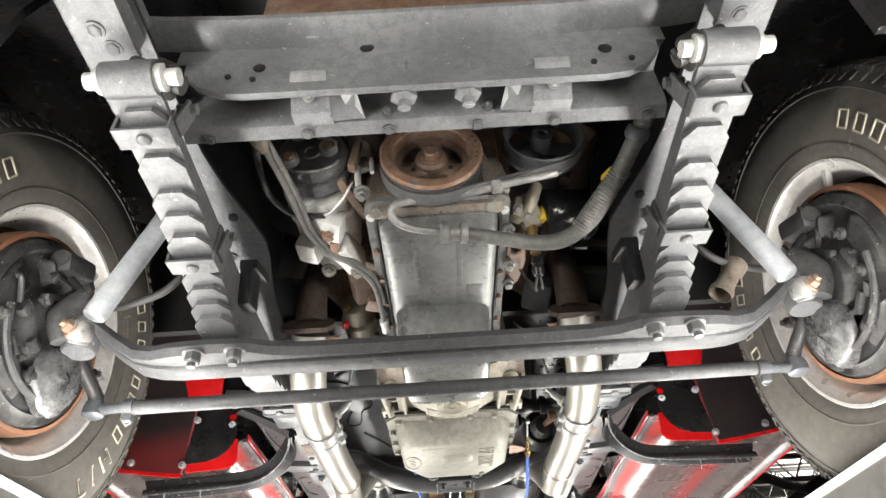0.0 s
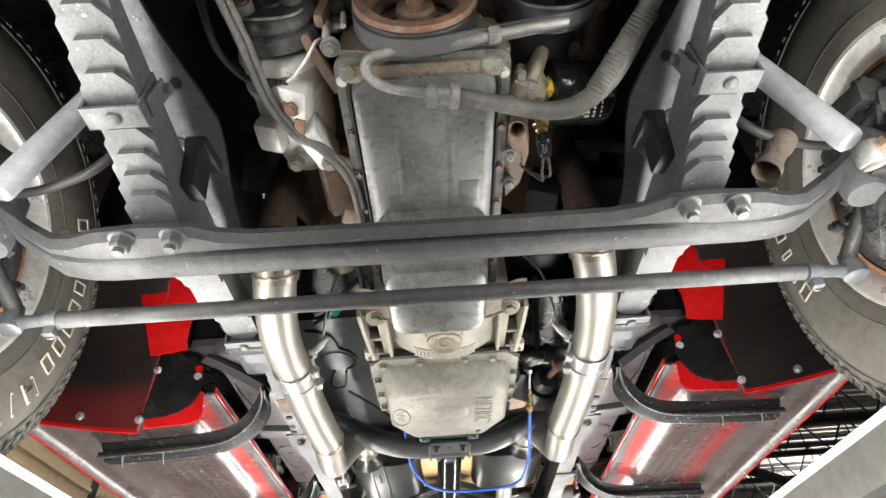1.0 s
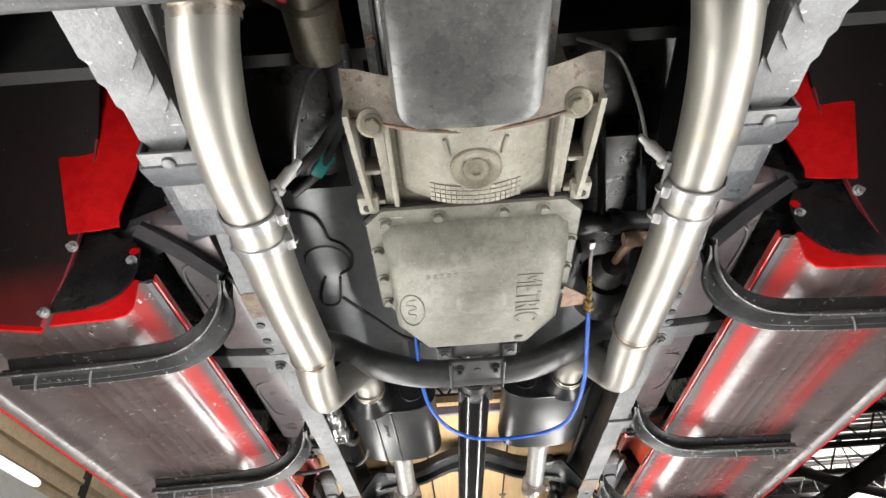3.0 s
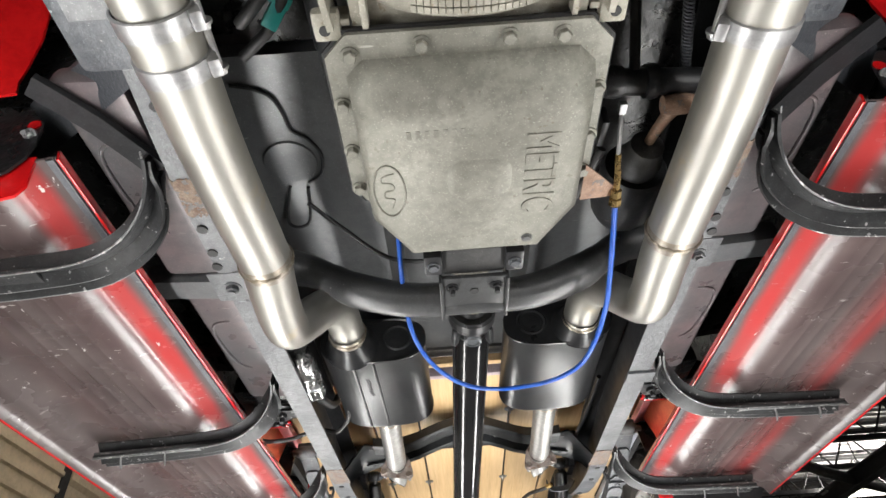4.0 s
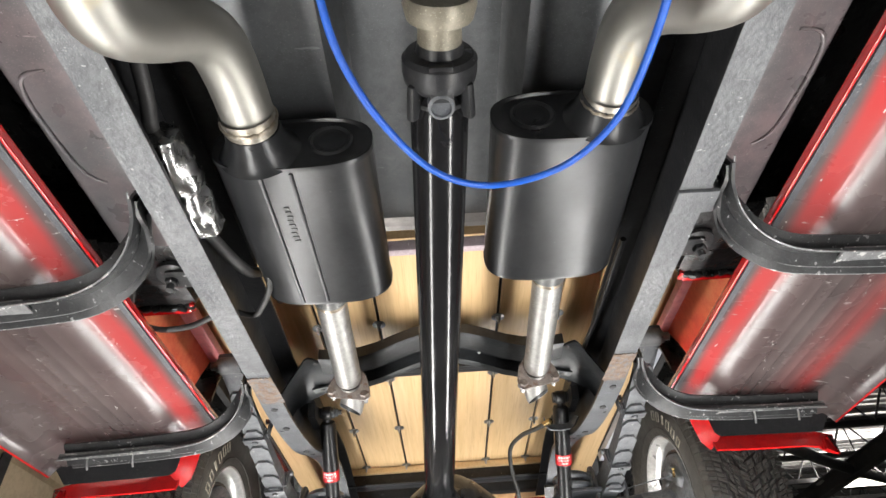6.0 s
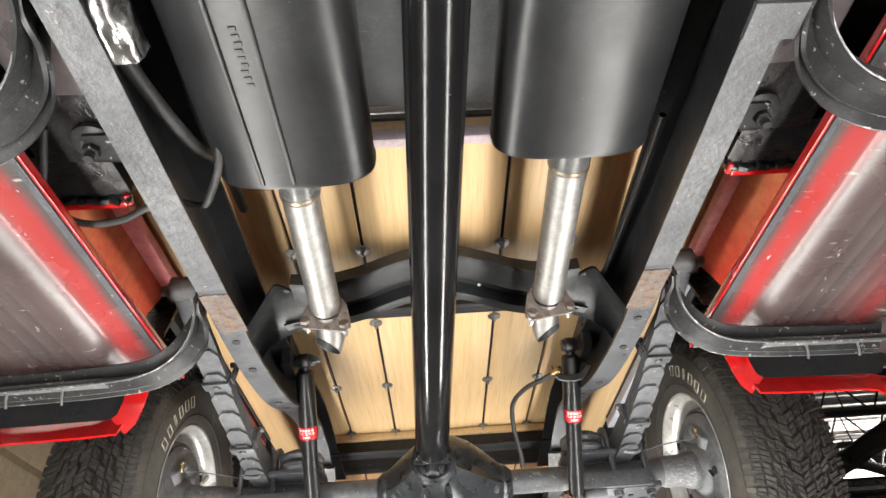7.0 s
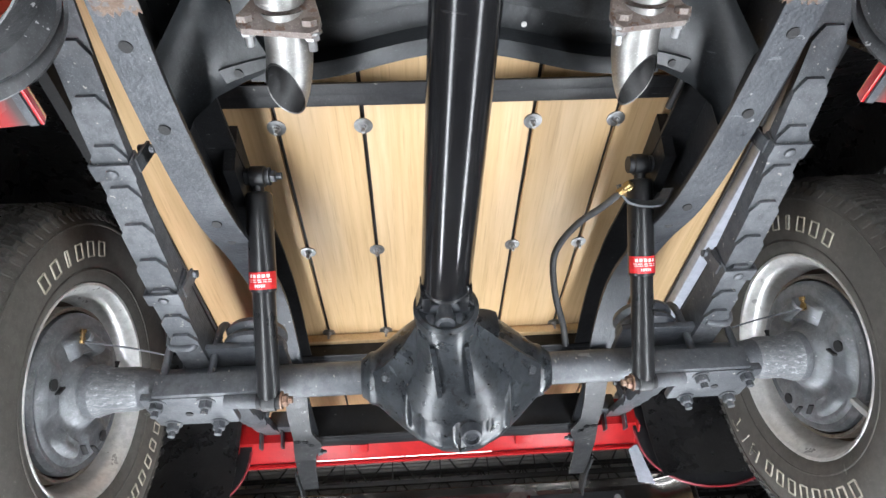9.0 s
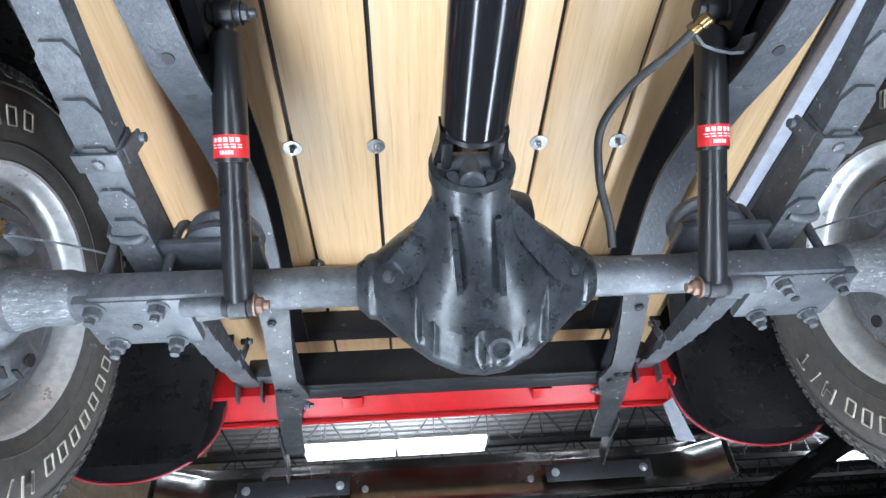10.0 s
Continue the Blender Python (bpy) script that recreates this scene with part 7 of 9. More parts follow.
    # spring plate under the tube with U-bolts and nuts
    bm = bmesh.new()
    box(bm, (s * 0.505, 3.57, AZ - 0.046), (0.155, 0.115, 0.016), (0, 0, 0), 0.005)
    plate = part("spring_plate", bm, DRUM, ra, "grey spring plate bolted under the tube")
    bm = bmesh.new()
    box(bm, (s * 0.415, 3.548, AZ - 0.038), (0.13, 0.075, 0.014), (0, s * 4, s * 4), 0.005)
    part("shock_plate", bm, DRUM, ra)
    bm = bmesh.new()
    box(bm, (s * 0.46, 3.515, AZ - 0.028), (0.20, 0.02, 0.045), (0, 0, 0), 0.006)
    part("plate_web", bm, DRUM, ra)
    for dx in (-0.044, 0.044):
        for dy in (-0.042, 0.050):
            bolt(plate, (s * 0.510 + dx, 3.57 + dy, AZ - 0.054), (0, 0, -1), 0.0125, 0.016, DRUM, 0.010, "nut")
        bm = bmesh.new()
        tube(bm, [(s * 0.510 + dx, 3.528, AZ - 0.05), (s * 0.510 + dx, 3.528, AZ + 0.09), (s * 0.510 + dx, 3.57, AZ + 0.13), (s * 0.510 + dx, 3.615, AZ + 0.09), (s * 0.510 + dx, 3.615, AZ - 0.05)], 0.0075, 10, 4)
        part("u_bolt", bm, DRUM, plate)
    bm = bmesh.new()
    lathe(bm, [(0.007, 0), (0.007, 0.002), (0, 0.002)], (s * 0.51, 3.575, AZ - 0.0545), (0, 0, -1), 12)
    part("hole", bm, DARK, plate)
    bm = bmesh.new()
    box(bm, (s * 0.405, 3.55, AZ + 0.046), (0.15, 0.10, 0.014), (0, 0, 0), 0.005)
    lathe(bm, [(0.050, 0.0), (0.060, 0.006), (0.062, 0.014), (0.058, 0.022), (0.050, 0.026), (0.056, 0.030), (0.060, 0.038), (0.057, 0.048), (0.045, 0.055), (0, 0.056)], (s * 0.395, 3.545, AZ + 0.052), (0, 0, 1), 26)
    part("bump_stop", bm, FRAME, ra, "fat grey rubber bump stop")
    bm = bmesh.new()
    tube(bm, [(s * 0.51 - 0.022, 3.475, AZ + 0.035), (s * 0.51 - 0.020, 3.465, AZ + 0.075), (s * 0.51, 3.462, AZ + 0.088), (s * 0.51 + 0.020, 3.465, AZ + 0.075), (s * 0.51 + 0.022, 3.475, AZ + 0.035), (s * 0.51, 3.478, AZ + 0.030), (s * 0.51 - 0.022, 3.475, AZ + 0.035)], 0.008, 10, 4)
    part("spring_end_loop", bm, DRUM, ra)

def case_relief(x, a):
    """Height of the casting's ribs and panels at the side place x and the angle a (degrees) below the front."""
    h = -0.007 * window(x, -0.096, -0.010, 0.006) * window(a, 38, 88, 9)
    h += -0.006 * window(x, 0.014, 0.086, 0.006) * window(a, 46, 88, 9)
    h += -0.010 * window(x, -0.034, 0.008, 0.008) * window(a, 22, 62, 12)
    for x0, w, k, a0, a1 in ((-0.074, 0.0030, 0.005, 50, 92), (-0.003, 0.0032, 0.007, 58, 100), (0.091, 0.0032, 0.007, 30, 92), (-0.101, 0.004, 0.003, 40, 90), (0.050, 0.003, 0.003, 52, 80)):
        h += k * math.exp(-((x - x0) / w) ** 2) * window(a, a0, a1, 8)
    h += 0.005 * math.exp(-((abs(x) - 0.166) / 0.007) ** 2)
    return h


bm = bmesh.new()
n = 108
rings = []
CASE = ((-0.185, 0.038), (-0.172, 0.047), (-0.162, 0.050), (-0.14, 0.071), (-0.11, 0.100), (-0.075, 0.130), (-0.035, 0.151), (0.0, 0.156), (0.035, 0.151), (0.075, 0.130), (0.11, 0.100), (0.14, 0.071), (0.162, 0.050), (0.172, 0.047), (0.185, 0.038))
for i in range(91):
    x = -0.185 + 0.37 * i / 90
    r0 = float(np.interp(x, [c[0] for c in CASE], [c[1] for c in CASE]))
    fy = float(np.interp(abs(x), [0.0, 0.03, 0.075, 0.11, 0.165], [0.74, 0.76, 0.80, 0.85, 1.0]))
    ring = []
    for k in range(n):
        a = 360 * k / n
        aa = a if a < 180 else a - 360
        r = r0 + (case_relief(x, aa) if abs(x) < 0.18 else 0.0)
        ring.append((x, 3.57 - r * fy * math.cos(radians(a)), AZ - (r * 0.99 if aa > 0 else r * 0.9) * math.sin(radians(a))))
    rings.append(ring)
loft(bm, rings)
case = part("differential_case", bm, OILYBLACK, ra, "dusty black cast differential case", 60)


bm = bmesh.new()
rings = []
for y, x, z, r, sq in ((3.52, 0.0, AZ - 0.020, 0.118, 0.95), (3.475, -0.004, AZ - 0.020, 0.100, 0.95), (3.44, -0.010, AZ - 0.020, 0.078, 0.95), (3.40, -0.018, AZ - 0.021, 0.060, 0.97), (3.36, -0.024, AZ - 0.022, 0.051, 1.0), (3.315, -0.027, AZ - 0.023, 0.049, 1.0), (3.312, -0.027, AZ - 0.023, 0.053, 1.0), (3.294, -0.027, AZ - 0.023, 0.053, 1.0), (3.290, -0.027, AZ - 0.023, 0.046, 1.0), (3.300, -0.027, AZ - 0.023, 0.030, 1.0)):
    rings.append([(x + r * math.cos(2 * math.pi * k / 32), y, z + r * sq * math.sin(2 * math.pi * k / 32)) for k in range(32)])
loft(bm, rings)
nose = part("pinion_nose", bm, OILYBLACK, ra, "", 40)
for pts in (((-0.052, 3.345, AZ - 0.064), (-0.046, 3.40, AZ - 0.078), (-0.040, 3.455, AZ - 0.100)), ((0.004, 3.345, AZ - 0.064), (0.012, 3.40, AZ - 0.078), (0.018, 3.455, AZ - 0.105))):
    bm = bmesh.new()
    strap(bm, list(pts), (1, 0, 0), 0.008, 0.014, 4)
    part("rib", bm, OILYBLACK, nose)
for s in (-1, 1):
    bm = bmesh.new()
    loft(bm, [[(-0.027 + s * 0.030, 3.345, AZ - 0.03), (-0.027 + s * 0.047, 3.350, AZ - 0.018), (-0.027 + s * 0.030, 3.36, AZ + 0.01)],
              [(-0.010 + s * 0.060, 3.42, AZ - 0.055), (-0.010 + s * 0.094, 3.425, AZ - 0.022), (-0.010 + s * 0.06, 3.45, AZ + 0.02)],
              [(s * 0.10, 3.475, AZ - 0.070), (s * 0.140, 3.490, AZ - 0.022), (s * 0.10, 3.50, AZ + 0.03)],
              [(s * 0.155, 3.535, AZ - 0.050), (s * 0.170, 3.530, AZ - 0.015), (s * 0.155, 3.55, AZ + 0.03)]])
    part("web", bm, OILYBLACK, case, "", 50)
    bolt(case, (s * 0.135, 3.495, AZ - 0.040), (s * 0.3, -0.8, -0.5), 0.007, 0.005, OILYBLACK)
bm = bmesh.new()
lathe(bm, [(0.020, -0.012), (0.018, 0.008), (0.013, 0.010), (0.011, 0.002), (0, 0.002)], (0.014, 3.515, AZ - 0.150), (0, -0.45, -0.9), 20)
part("drain_plug", bm, FRAME, case)
bm = bmesh.new()
box(bm, (0.045, 3.44, AZ + 0.02), (0.05, 0.06, 0.06), (0, 0, 20), 0.015)
part("side_bearing_lump", bm, OILYBLACK, case)

# ---- rear shock absorbers ----
for s in (-1, 1):
    ob = thing("rear_shock", (s * 0.345, 3.38, 1.79), "black shock absorber with a red and white sticker", "shock absorber", "shock absorbers")
    a, b = Vector((s * 0.347, 3.245, 2.120)), Vector((s * 0.348, 3.518, 1.818))
    ax = b - a
    L = ax.length
    bm = bmesh.new()
    lathe(bm, [(0.010, 0.0), (0.010, 0.026), (0.020, 0.028), (0.0235, 0.034), (0.0240, L * 0.50), (0.0225, L * 0.505)], a, ax, 28)
    part("upper_tube", bm, SHOCKBLACK, ob)
    bm = bmesh.new()
    lathe(bm, [(0.0205, L * 0.49), (0.0205, L - 0.012), (0.016, L)], a, ax, 28)
    part("lower_tube", bm, SHOCKBLACK, ob)
    for at in (a, b):
        bm = bmesh.new()
        lathe(bm, [(0.010, -0.022), (0.015, -0.022), (0.016, -0.014), (0.019, -0.012), (0.019, 0.012), (0.016, 0.014), (0.015, 0.022), (0.010, 0.022)], at, (1, 0, 0), 20)
        part("bushing_eye", bm, BLACK, ob)
    bolt(ob, a + Vector((0.020, 0, 0)), (1, 0, 0), 0.012, 0.012, FRAME, 0.010)
    bolt(ob, b + Vector((s * -0.022, 0, 0)), (-s, 0, 0), 0.012, 0.012, RUSTY, 0.008)
    bm = bmesh.new()
    tube(bm, [b + Vector((s * 0.02, 0, 0)), b + Vector((s * 0.08, 0.01, 0.01))], [0.013, 0.016], 12, 1)
    part("lower_pin", bm, DRUM, ob)
    d = ax.normalized()
    side = Vector((1, 0, 0))
    out = side.cross(d)
    if out.z > 0:
        out = -out
    bm = bmesh.new()
    rows = []
    for h in (L * 0.415, L * 0.492):
        rows.append([a + d * h + 0.0246 * (math.sin(radians(t)) * side + math.cos(radians(t)) * out) for t in range(-80, 81, 10)])
    loft(bm, rows, False, False)
    lab = part("sticker", bm, LABELRED, ob, "red sticker with white print")
    for h0, h1, t0, t1 in ((0.425, 0.440, -48, 46), (0.447, 0.451, -55, 55), (0.456, 0.460, -50, 54), (0.469, 0.482, -24, 22)):
        for k in range(5):
            u0, u1 = t0 + (t1 - t0) * k / 5, t0 + (t1 - t0) * (k + 0.72) / 5
            bm = bmesh.new()
            rows = []
            for h in (L * h0, L * h1):
                rows.append([a + d * h + 0.0249 * (math.sin(radians(t)) * side + math.cos(radians(t)) * out) for t in (u0, (u0 + u1) / 2, u1)])
            loft(bm, rows, False, False)
            part("print_bar", bm, LABELWHITE, lab)
    # bracket from the rail to the upper eye
    bm = bmesh.new()
    slab(bm, [(s * 0.372, 3.20, 2.09), (s * 0.372, 3.29, 2.09), (s * 0.372, 3.31, 2.17), (s * 0.372, 3.17, 2.17)], (s * 0.02, 0, 0))
    part("upper_bracket", bm, BLACK, ob)

# scalloped brackets from the rail ends to the bumper
for s in (-1, 1):
    ob = thing("bumper_bracket", (s * 0.395, 4.2, 1.95), "worn black scalloped steel bumper bracket", "bracket", "bumper brackets")
    bm = bmesh.new()
    rings = []
    for y, inner, outer, z in ((3.79, 0.345, 0.402, 2.040), (3.88, 0.352, 0.408, 2.006), (3.955, 0.358, 0.412, 1.986), (4.030, 0.361, 0.413, 1.969), (4.058, 0.354, 0.414, 1.966), (4.082, 0.345, 0.417, 1.964), (4.105, 0.344, 0.420, 1.963), (4.130, 0.352, 0.424, 1.962), (4.155, 0.363, 0.427, 1.962), (4.180, 0.371, 0.431, 1.961), (4.230, 0.378, 0.435, 1.960), (4.280, 0.386, 0.439, 1.959), (4.36, 0.393, 0.446, 1.957), (4.44, 0.400, 0.453, 1.955)):
        rings.append([(s * inner, y, z), (s * outer, y, z), (s * outer, y, z - 0.008), (s * inner, y, z - 0.008)])
    loft(bm, rings)
    arm = part("arm", bm, IRON, ob, "", 30)
    for x, y, z in ((0.385, 4.075, 1.9555), (0.372, 4.098, 1.9555), (0.405, 4.072, 1.9555), (0.388, 3.86, 2.0035)):
        bolt(arm, (s * x, y, z), (0, 0, -1), 0.007, 0.005, IRON)
    bolt(arm, (s * 0.362, 4.165, 1.962), (-s, 0, 0), 0.009, 0.012, FRAME, 0.010)
    bm = bmesh.new()
    strap(bm, [(s * 0.446, 4.30, 1.962), (s * 0.452, 4.42, 1.958), (s * 0.462, 4.52, 1.952), (s * 0.468, 4.592, 1.940)], (0, 0.1, 1), 0.046, 0.006, 4)
    part("upright_strip", bm, IRON, ob)
    bm = bmesh.new()
    box(bm, (s * 0.455, 4.603, 1.907), (0.325, 0.006, 0.050), (8, 0, 0), 0.003)
    pl = part("foot_plate", bm, BLACK, ob)
    for q in (-0.135, 0.135):
        bolt(pl, (s * 0.455 + q, 4.598, 1.907), (0, -1, -0.1), 0.009, 0.008, ZINC, 0.004)

# ---- bumper ----
bmp = thing("rear_bumper", (0, 4.62, 1.88), "chromed rear bumper seen from behind its face", "bumper")
bm = bmesh.new()
rings = []
for k in range(25):
    x = -0.83 + 1.66 * k / 24
    e = max(0.0, abs(x) - 0.70) / 0.13
    y = 4.625 - 0.09 * e ** 1.5 + 0.01
    rings.append([(x, y - 0.030, 1.845), (x, y - 0.010, 1.842), (x, y, 1.850), (x, y + 0.012, 1.90), (x, y + 0.004, 1.960), (x, y - 0.012, 1.972), (x, y - 0.035, 1.975), (x, y - 0.035, 1.972), (x, y - 0.012, 1.968), (x, y - 0.0, 1.957), (x, y + 0.006, 1.90), (x, y - 0.006, 1.853), (x, y - 0.012, 1.847), (x, y - 0.030, 1.849)])
loft(bm, rings)
part("face_bar", bm, CHROME, bmp)
for s in (-1, 1):
    bm = bmesh.new()
    slab(bm, [(s * 0.829, 4.55, 1.846), (s * 0.829, 4.545, 1.972), (s * 0.829, 4.515, 1.972), (s * 0.829, 4.515, 1.846)], (s * 0.004, 0, 0))
    part("end_return", bm, CHROME, bmp)
    for x in (0.25, 0.62):
        bm = bmesh.new()
        lathe(bm, [(0.010, 0.0), (0.010, 0.004), (0.006, 0.006), (0, 0.006)], (s * x, 4.640, 1.905), (0, -1, 0), 14)
        part("bumper_bolt", bm, ZINC, bmp)

# ---- cab underside ----
cab = thing("cab_floor", (0, 1.9, 2.1), "dark painted pressed steel cab floor seen from below", "cab floor")
bm = bmesh.new()
rings = []
front = []
for y, z in ((1.16, 2.26), (1.30, 2.19), (1.40, 2.165), (1.478, 2.150), (1.480, 2.120), (1.80, 2.118), (1.86, 2.135), (2.545, 2.140)):
    (front if y < 1.479 else rings).append([(x, y, z + (0.10 if abs(x) < 0.13 and y > 1.2 else 0.0)) for x in (-0.545, -0.45, -0.30, -0.20, -0.15, -0.125, 0.125, 0.15, 0.20, 0.30, 0.45, 0.545)] + [(0.545, y, z + 0.25), (-0.545, y, z + 0.25)])
loft(bm, rings)
part("floor_pan", bm, FLOORPAN, cab, "", 30)
bm = bmesh.new()
loft(bm, front)
part("toe_board", bm, COAT, cab, "black toe board", 30)
bm = bmesh.new()
slab(bm, [(0.128, 1.40, 2.112), (0.350, 1.40, 2.112), (0.350, 1.76, 2.112), (0.30, 1.80, 2.112), (0.128, 1.80, 2.112)], (0, 0, 0.004))
part("pedal_plate", bm, COAT, cab, "black sheet above the pedal linkage")
for s in (-1, 1):
    for y0, y1, z in ((1.43, 1.835, 2.024), (1.895, 2.335, 2.030)):
        bm = bmesh.new()
        box(bm, (s * 0.478, (y0 + y1) / 2, z), (0.098, y1 - y0, 0.040), (0, s * -4, 0), 0.012)
        pan_ob = part("sill_panel", bm, FLOORPINK, cab, "grey floor panel tinted with red overspray")
        bm = bmesh.new()
        zz = z - 0.0195
        tube(bm, [(s * 0.47, y0 + 0.10, zz), (s * 0.505, y0 + 0.11, zz - 0.001), (s * 0.515, y0 + 0.16, zz - 0.001), (s * 0.505, y0 + 0.26, zz - 0.001), (s * 0.48, y0 + 0.29, zz)], 0.003, 8, 5)
        part("pressed_bead", bm, FLOORPINK, pan_ob)
    bm = bmesh.new()
    box(bm, (s * 0.50, 1.865, 2.014), (0.15, 0.055, 0.045), (0, s * -4, 0), 0.010)
    part("cross_brace", bm, FLOORPAN, cab)
    bm = bmesh.new()
    strap(bm, [(s * 0.538, 1.425, 2.000), (s * 0.48, 1.485, 1.990), (s * 0.425, 1.56, 1.978)], (0.5 * s, 0.8, 0), 0.034, 0.010, 2)
    part("diagonal_brace", bm, BLACK, cab)
    # black sheets added so the hollow above the board reads as shade
    bm = bmesh.new()
    slab(bm, [(s * 0.53, 1.52, 2.17), (s * 0.80, 1.52, 2.20), (s * 0.80, 2.50, 2.20), (s * 0.53, 2.50, 2.17)], (0, 0, 0.006))
    slab(bm, [(s * 0.53, 0.95, 2.46), (s * 0.97, 0.95, 2.46), (s * 0.97, 1.53, 2.46), (s * 0.53, 1.53, 2.46)], (0, 0, 0.006))
    part("rocker_void", bm, COAT, cab, "black sheet standing in for the shaded hollow behind the running board")
    bm = bmesh.new()
    slab(bm, [(s * 0.76, 1.525, 1.94), (s * 0.76, 2.97, 1.94), (s * 0.76, 2.97, 2.50), (s * 0.76, 1.525, 2.50)], (s * 0.006, 0, 0))
    part("rocker_panel", bm, COAT, cab)
    bm = bmesh.new()
    box(bm, (s * 0.558, 2.500, 2.066), (0.170, 0.104, 0.062), (3, 0, 0), 0.022)
    rnd = random.Random(5)
    for k in range(9):
        box(bm, (s * (0.490 + 0.016 * k), 2.546 + rnd.uniform(-0.003, 0.003), 2.038 + rnd.uniform(-0.002, 0.002)), (0.020, 0.012, 0.012), (rnd.uniform(-20, 20), rnd.uniform(-20, 20), rnd.uniform(-30, 30)), 0.004)
    box(bm, (s * 0.500, 2.395, 2.046), (0.15, 0.13, 0.05), (0, s * -4, 0), 0.014)
    part("rear_corner", bm, COAT, cab, "cab corner thick with black undercoat")
    bm = bmesh.new()
    box(bm, (s * 0.548, 2.556, 2.036), (0.118, 0.012, 0.010), (0, 0, 0), 0.004)
    box(bm, (s * 0.490, 2.549, 2.050), (0.010, 0.022, 0.034), (0, s * 18, 0), 0.004)
    part("rear_edge", bm, RED, cab, "red painted rear cab edge")
    bm = bmesh.new()
    for z, r in ((2.050, 0.030), (2.030, 0.026), (2.012, 0.031)):
        lathe(bm, [(r * 0.8, -0.008), (r, -0.004), (r, 0.004), (r * 0.8, 0.008), (0, 0.008)], (s * 0.466, 2.41, z), (0, 0, 1), 22)
    m = part("body_mount", bm, IRON, cab, "black rubber body mount with washers")
    bolt(m, (s * 0.466, 2.41, 2.002), (0, 0, -1), 0.012, 0.014, IRON, 0.012)
    bm = bmesh.new()
    box(bm, (s * 0.435, 2.41, 2.000), (0.075, 0.045, 0.006), (0, 0, 0), 0.003)
    part("mount_bracket", bm, IRON, m)
# thin black tubes paint the shade line of a groove pressed in the floor
bm = bmesh.new()
tube(bm, [(-0.34, 1.525, 2.116), (-0.310, 1.533, 2.116), (-0.284, 1.550, 2.116), (-0.273, 1.582, 2.116), (-0.268, 1.616, 2.116), (-0.245, 1.637, 2.116), (-0.230, 1.672, 2.116), (-0.238, 1.712, 2.116), (-0.264, 1.734, 2.116)], 0.0030, 8, 6)
tube(bm, [(-0.299, 1.740, 2.116), (-0.318, 1.80, 2.116), (-0.322, 1.838, 2.116), (-0.303, 1.848, 2.116), (-0.282, 1.828, 2.116), (-0.268, 1.745, 2.116)], 0.0032, 8, 6)
part("groove_shade_line", bm, BLACK, cab)
bm = bmesh.new()
lathe(bm, [(0.046, 0.0), (0.044, 0.003), (0, 0.003)], (-0.285, 1.685, 2.118), (0, 0, -1), 26)
part("round_plug", bm, FLOORPAN, cab)
bm = bmesh.new()
tube(bm, [(-0.172, 1.20, 2.13), (-0.172, 1.50, 2.135), (-0.15, 1.78, 2.13)], 0.03, 12, 4)
part("tunnel_shoulder", bm, FLOORPAN, cab)
bm = bmesh.new()
box(bm, (0, 2.552, 2.158), (0.80, 0.020, 0.030), bevel=0.006)
part("rear_lip", bm, LILAC, cab, "pale lilac primed rear lip of the cab")
bm = bmesh.new()
box(bm, (0, 1.20, 2.35), (1.5, 0.02, 0.5))
part("firewall", bm, DARK, cab)

# ---- front body shell ----
nose_ob = thing("engine_bay", (0, 0.8, 2.3), "dark underside of the hood and front wings", "car body")
bm = bmesh.new()
box(bm, (0, 0.60, 2.62), (1.9, 1.5, 0.02))
box(bm, (0, -0.02, 2.36), (1.9, 0.02, 0.5))
part("hood", bm, DARK, nose_ob)
for s in (-1, 1):
    bm = bmesh.new()
    slab(bm, [(s * 0.455, 0.0, 2.10), (s * 0.455, 1.19, 2.10), (s * 0.455, 1.19, 2.60), (s * 0.455, 0.0, 2.60)], (s * 0.006, 0, 0))
    part("inner_wing", bm, COAT, nose_ob)
    bm = bmesh.new()
    rings = []
    for k in range(17):
        a = radians(-8 + 122 * k / 16)
        y, z = 0.80 - 0.47 * math.cos(a), 1.93 + 0.47 * math.sin(a)
        y2, z2 = 0.80 - 0.48 * math.cos(a), 1.93 + 0.48 * math.sin(a)
        rings.append([(s * 0.46, y, z), (s * 0.95, y, z), (s * 0.95, y2, z2), (s * 0.46, y2, z2)])
    loft(bm, rings)
    part("wheel_arch", bm, COAT, nose_ob)
    bm = bmesh.new()
    slab(bm, [(s * 0.962, -0.1, 2.12), (s * 0.962, 1.45, 2.10), (s * 0.962, 1.45, 2.62), (s * 0.962, -0.1, 2.62)], (s * 0.006, 0, 0))
    part("wing_skin", bm, COAT, nose_ob)
    bm = bmesh.new()
    slab(bm, [(s * 0.53, 1.510, 2.10), (s * 0.97, 1.510, 2.02), (s * 0.97, 1.510, 2.60), (s * 0.53, 1.510, 2.60)], (0, 0.006, 0))
    part("cowl_side", bm, COAT, nose_ob)
bm = bmesh.new()
box(bm, (0.02, 0.445, 2.165), (0.50, 0.06, 0.12), bevel=0.01)
box(bm, (0.02, 0.435, 2.100), (0.54, 0.05, 0.010), bevel=0.003)
tagged(part("radiator", bm, RUSTY, None), "brown metal radiator tank above the cross member", "radiator")

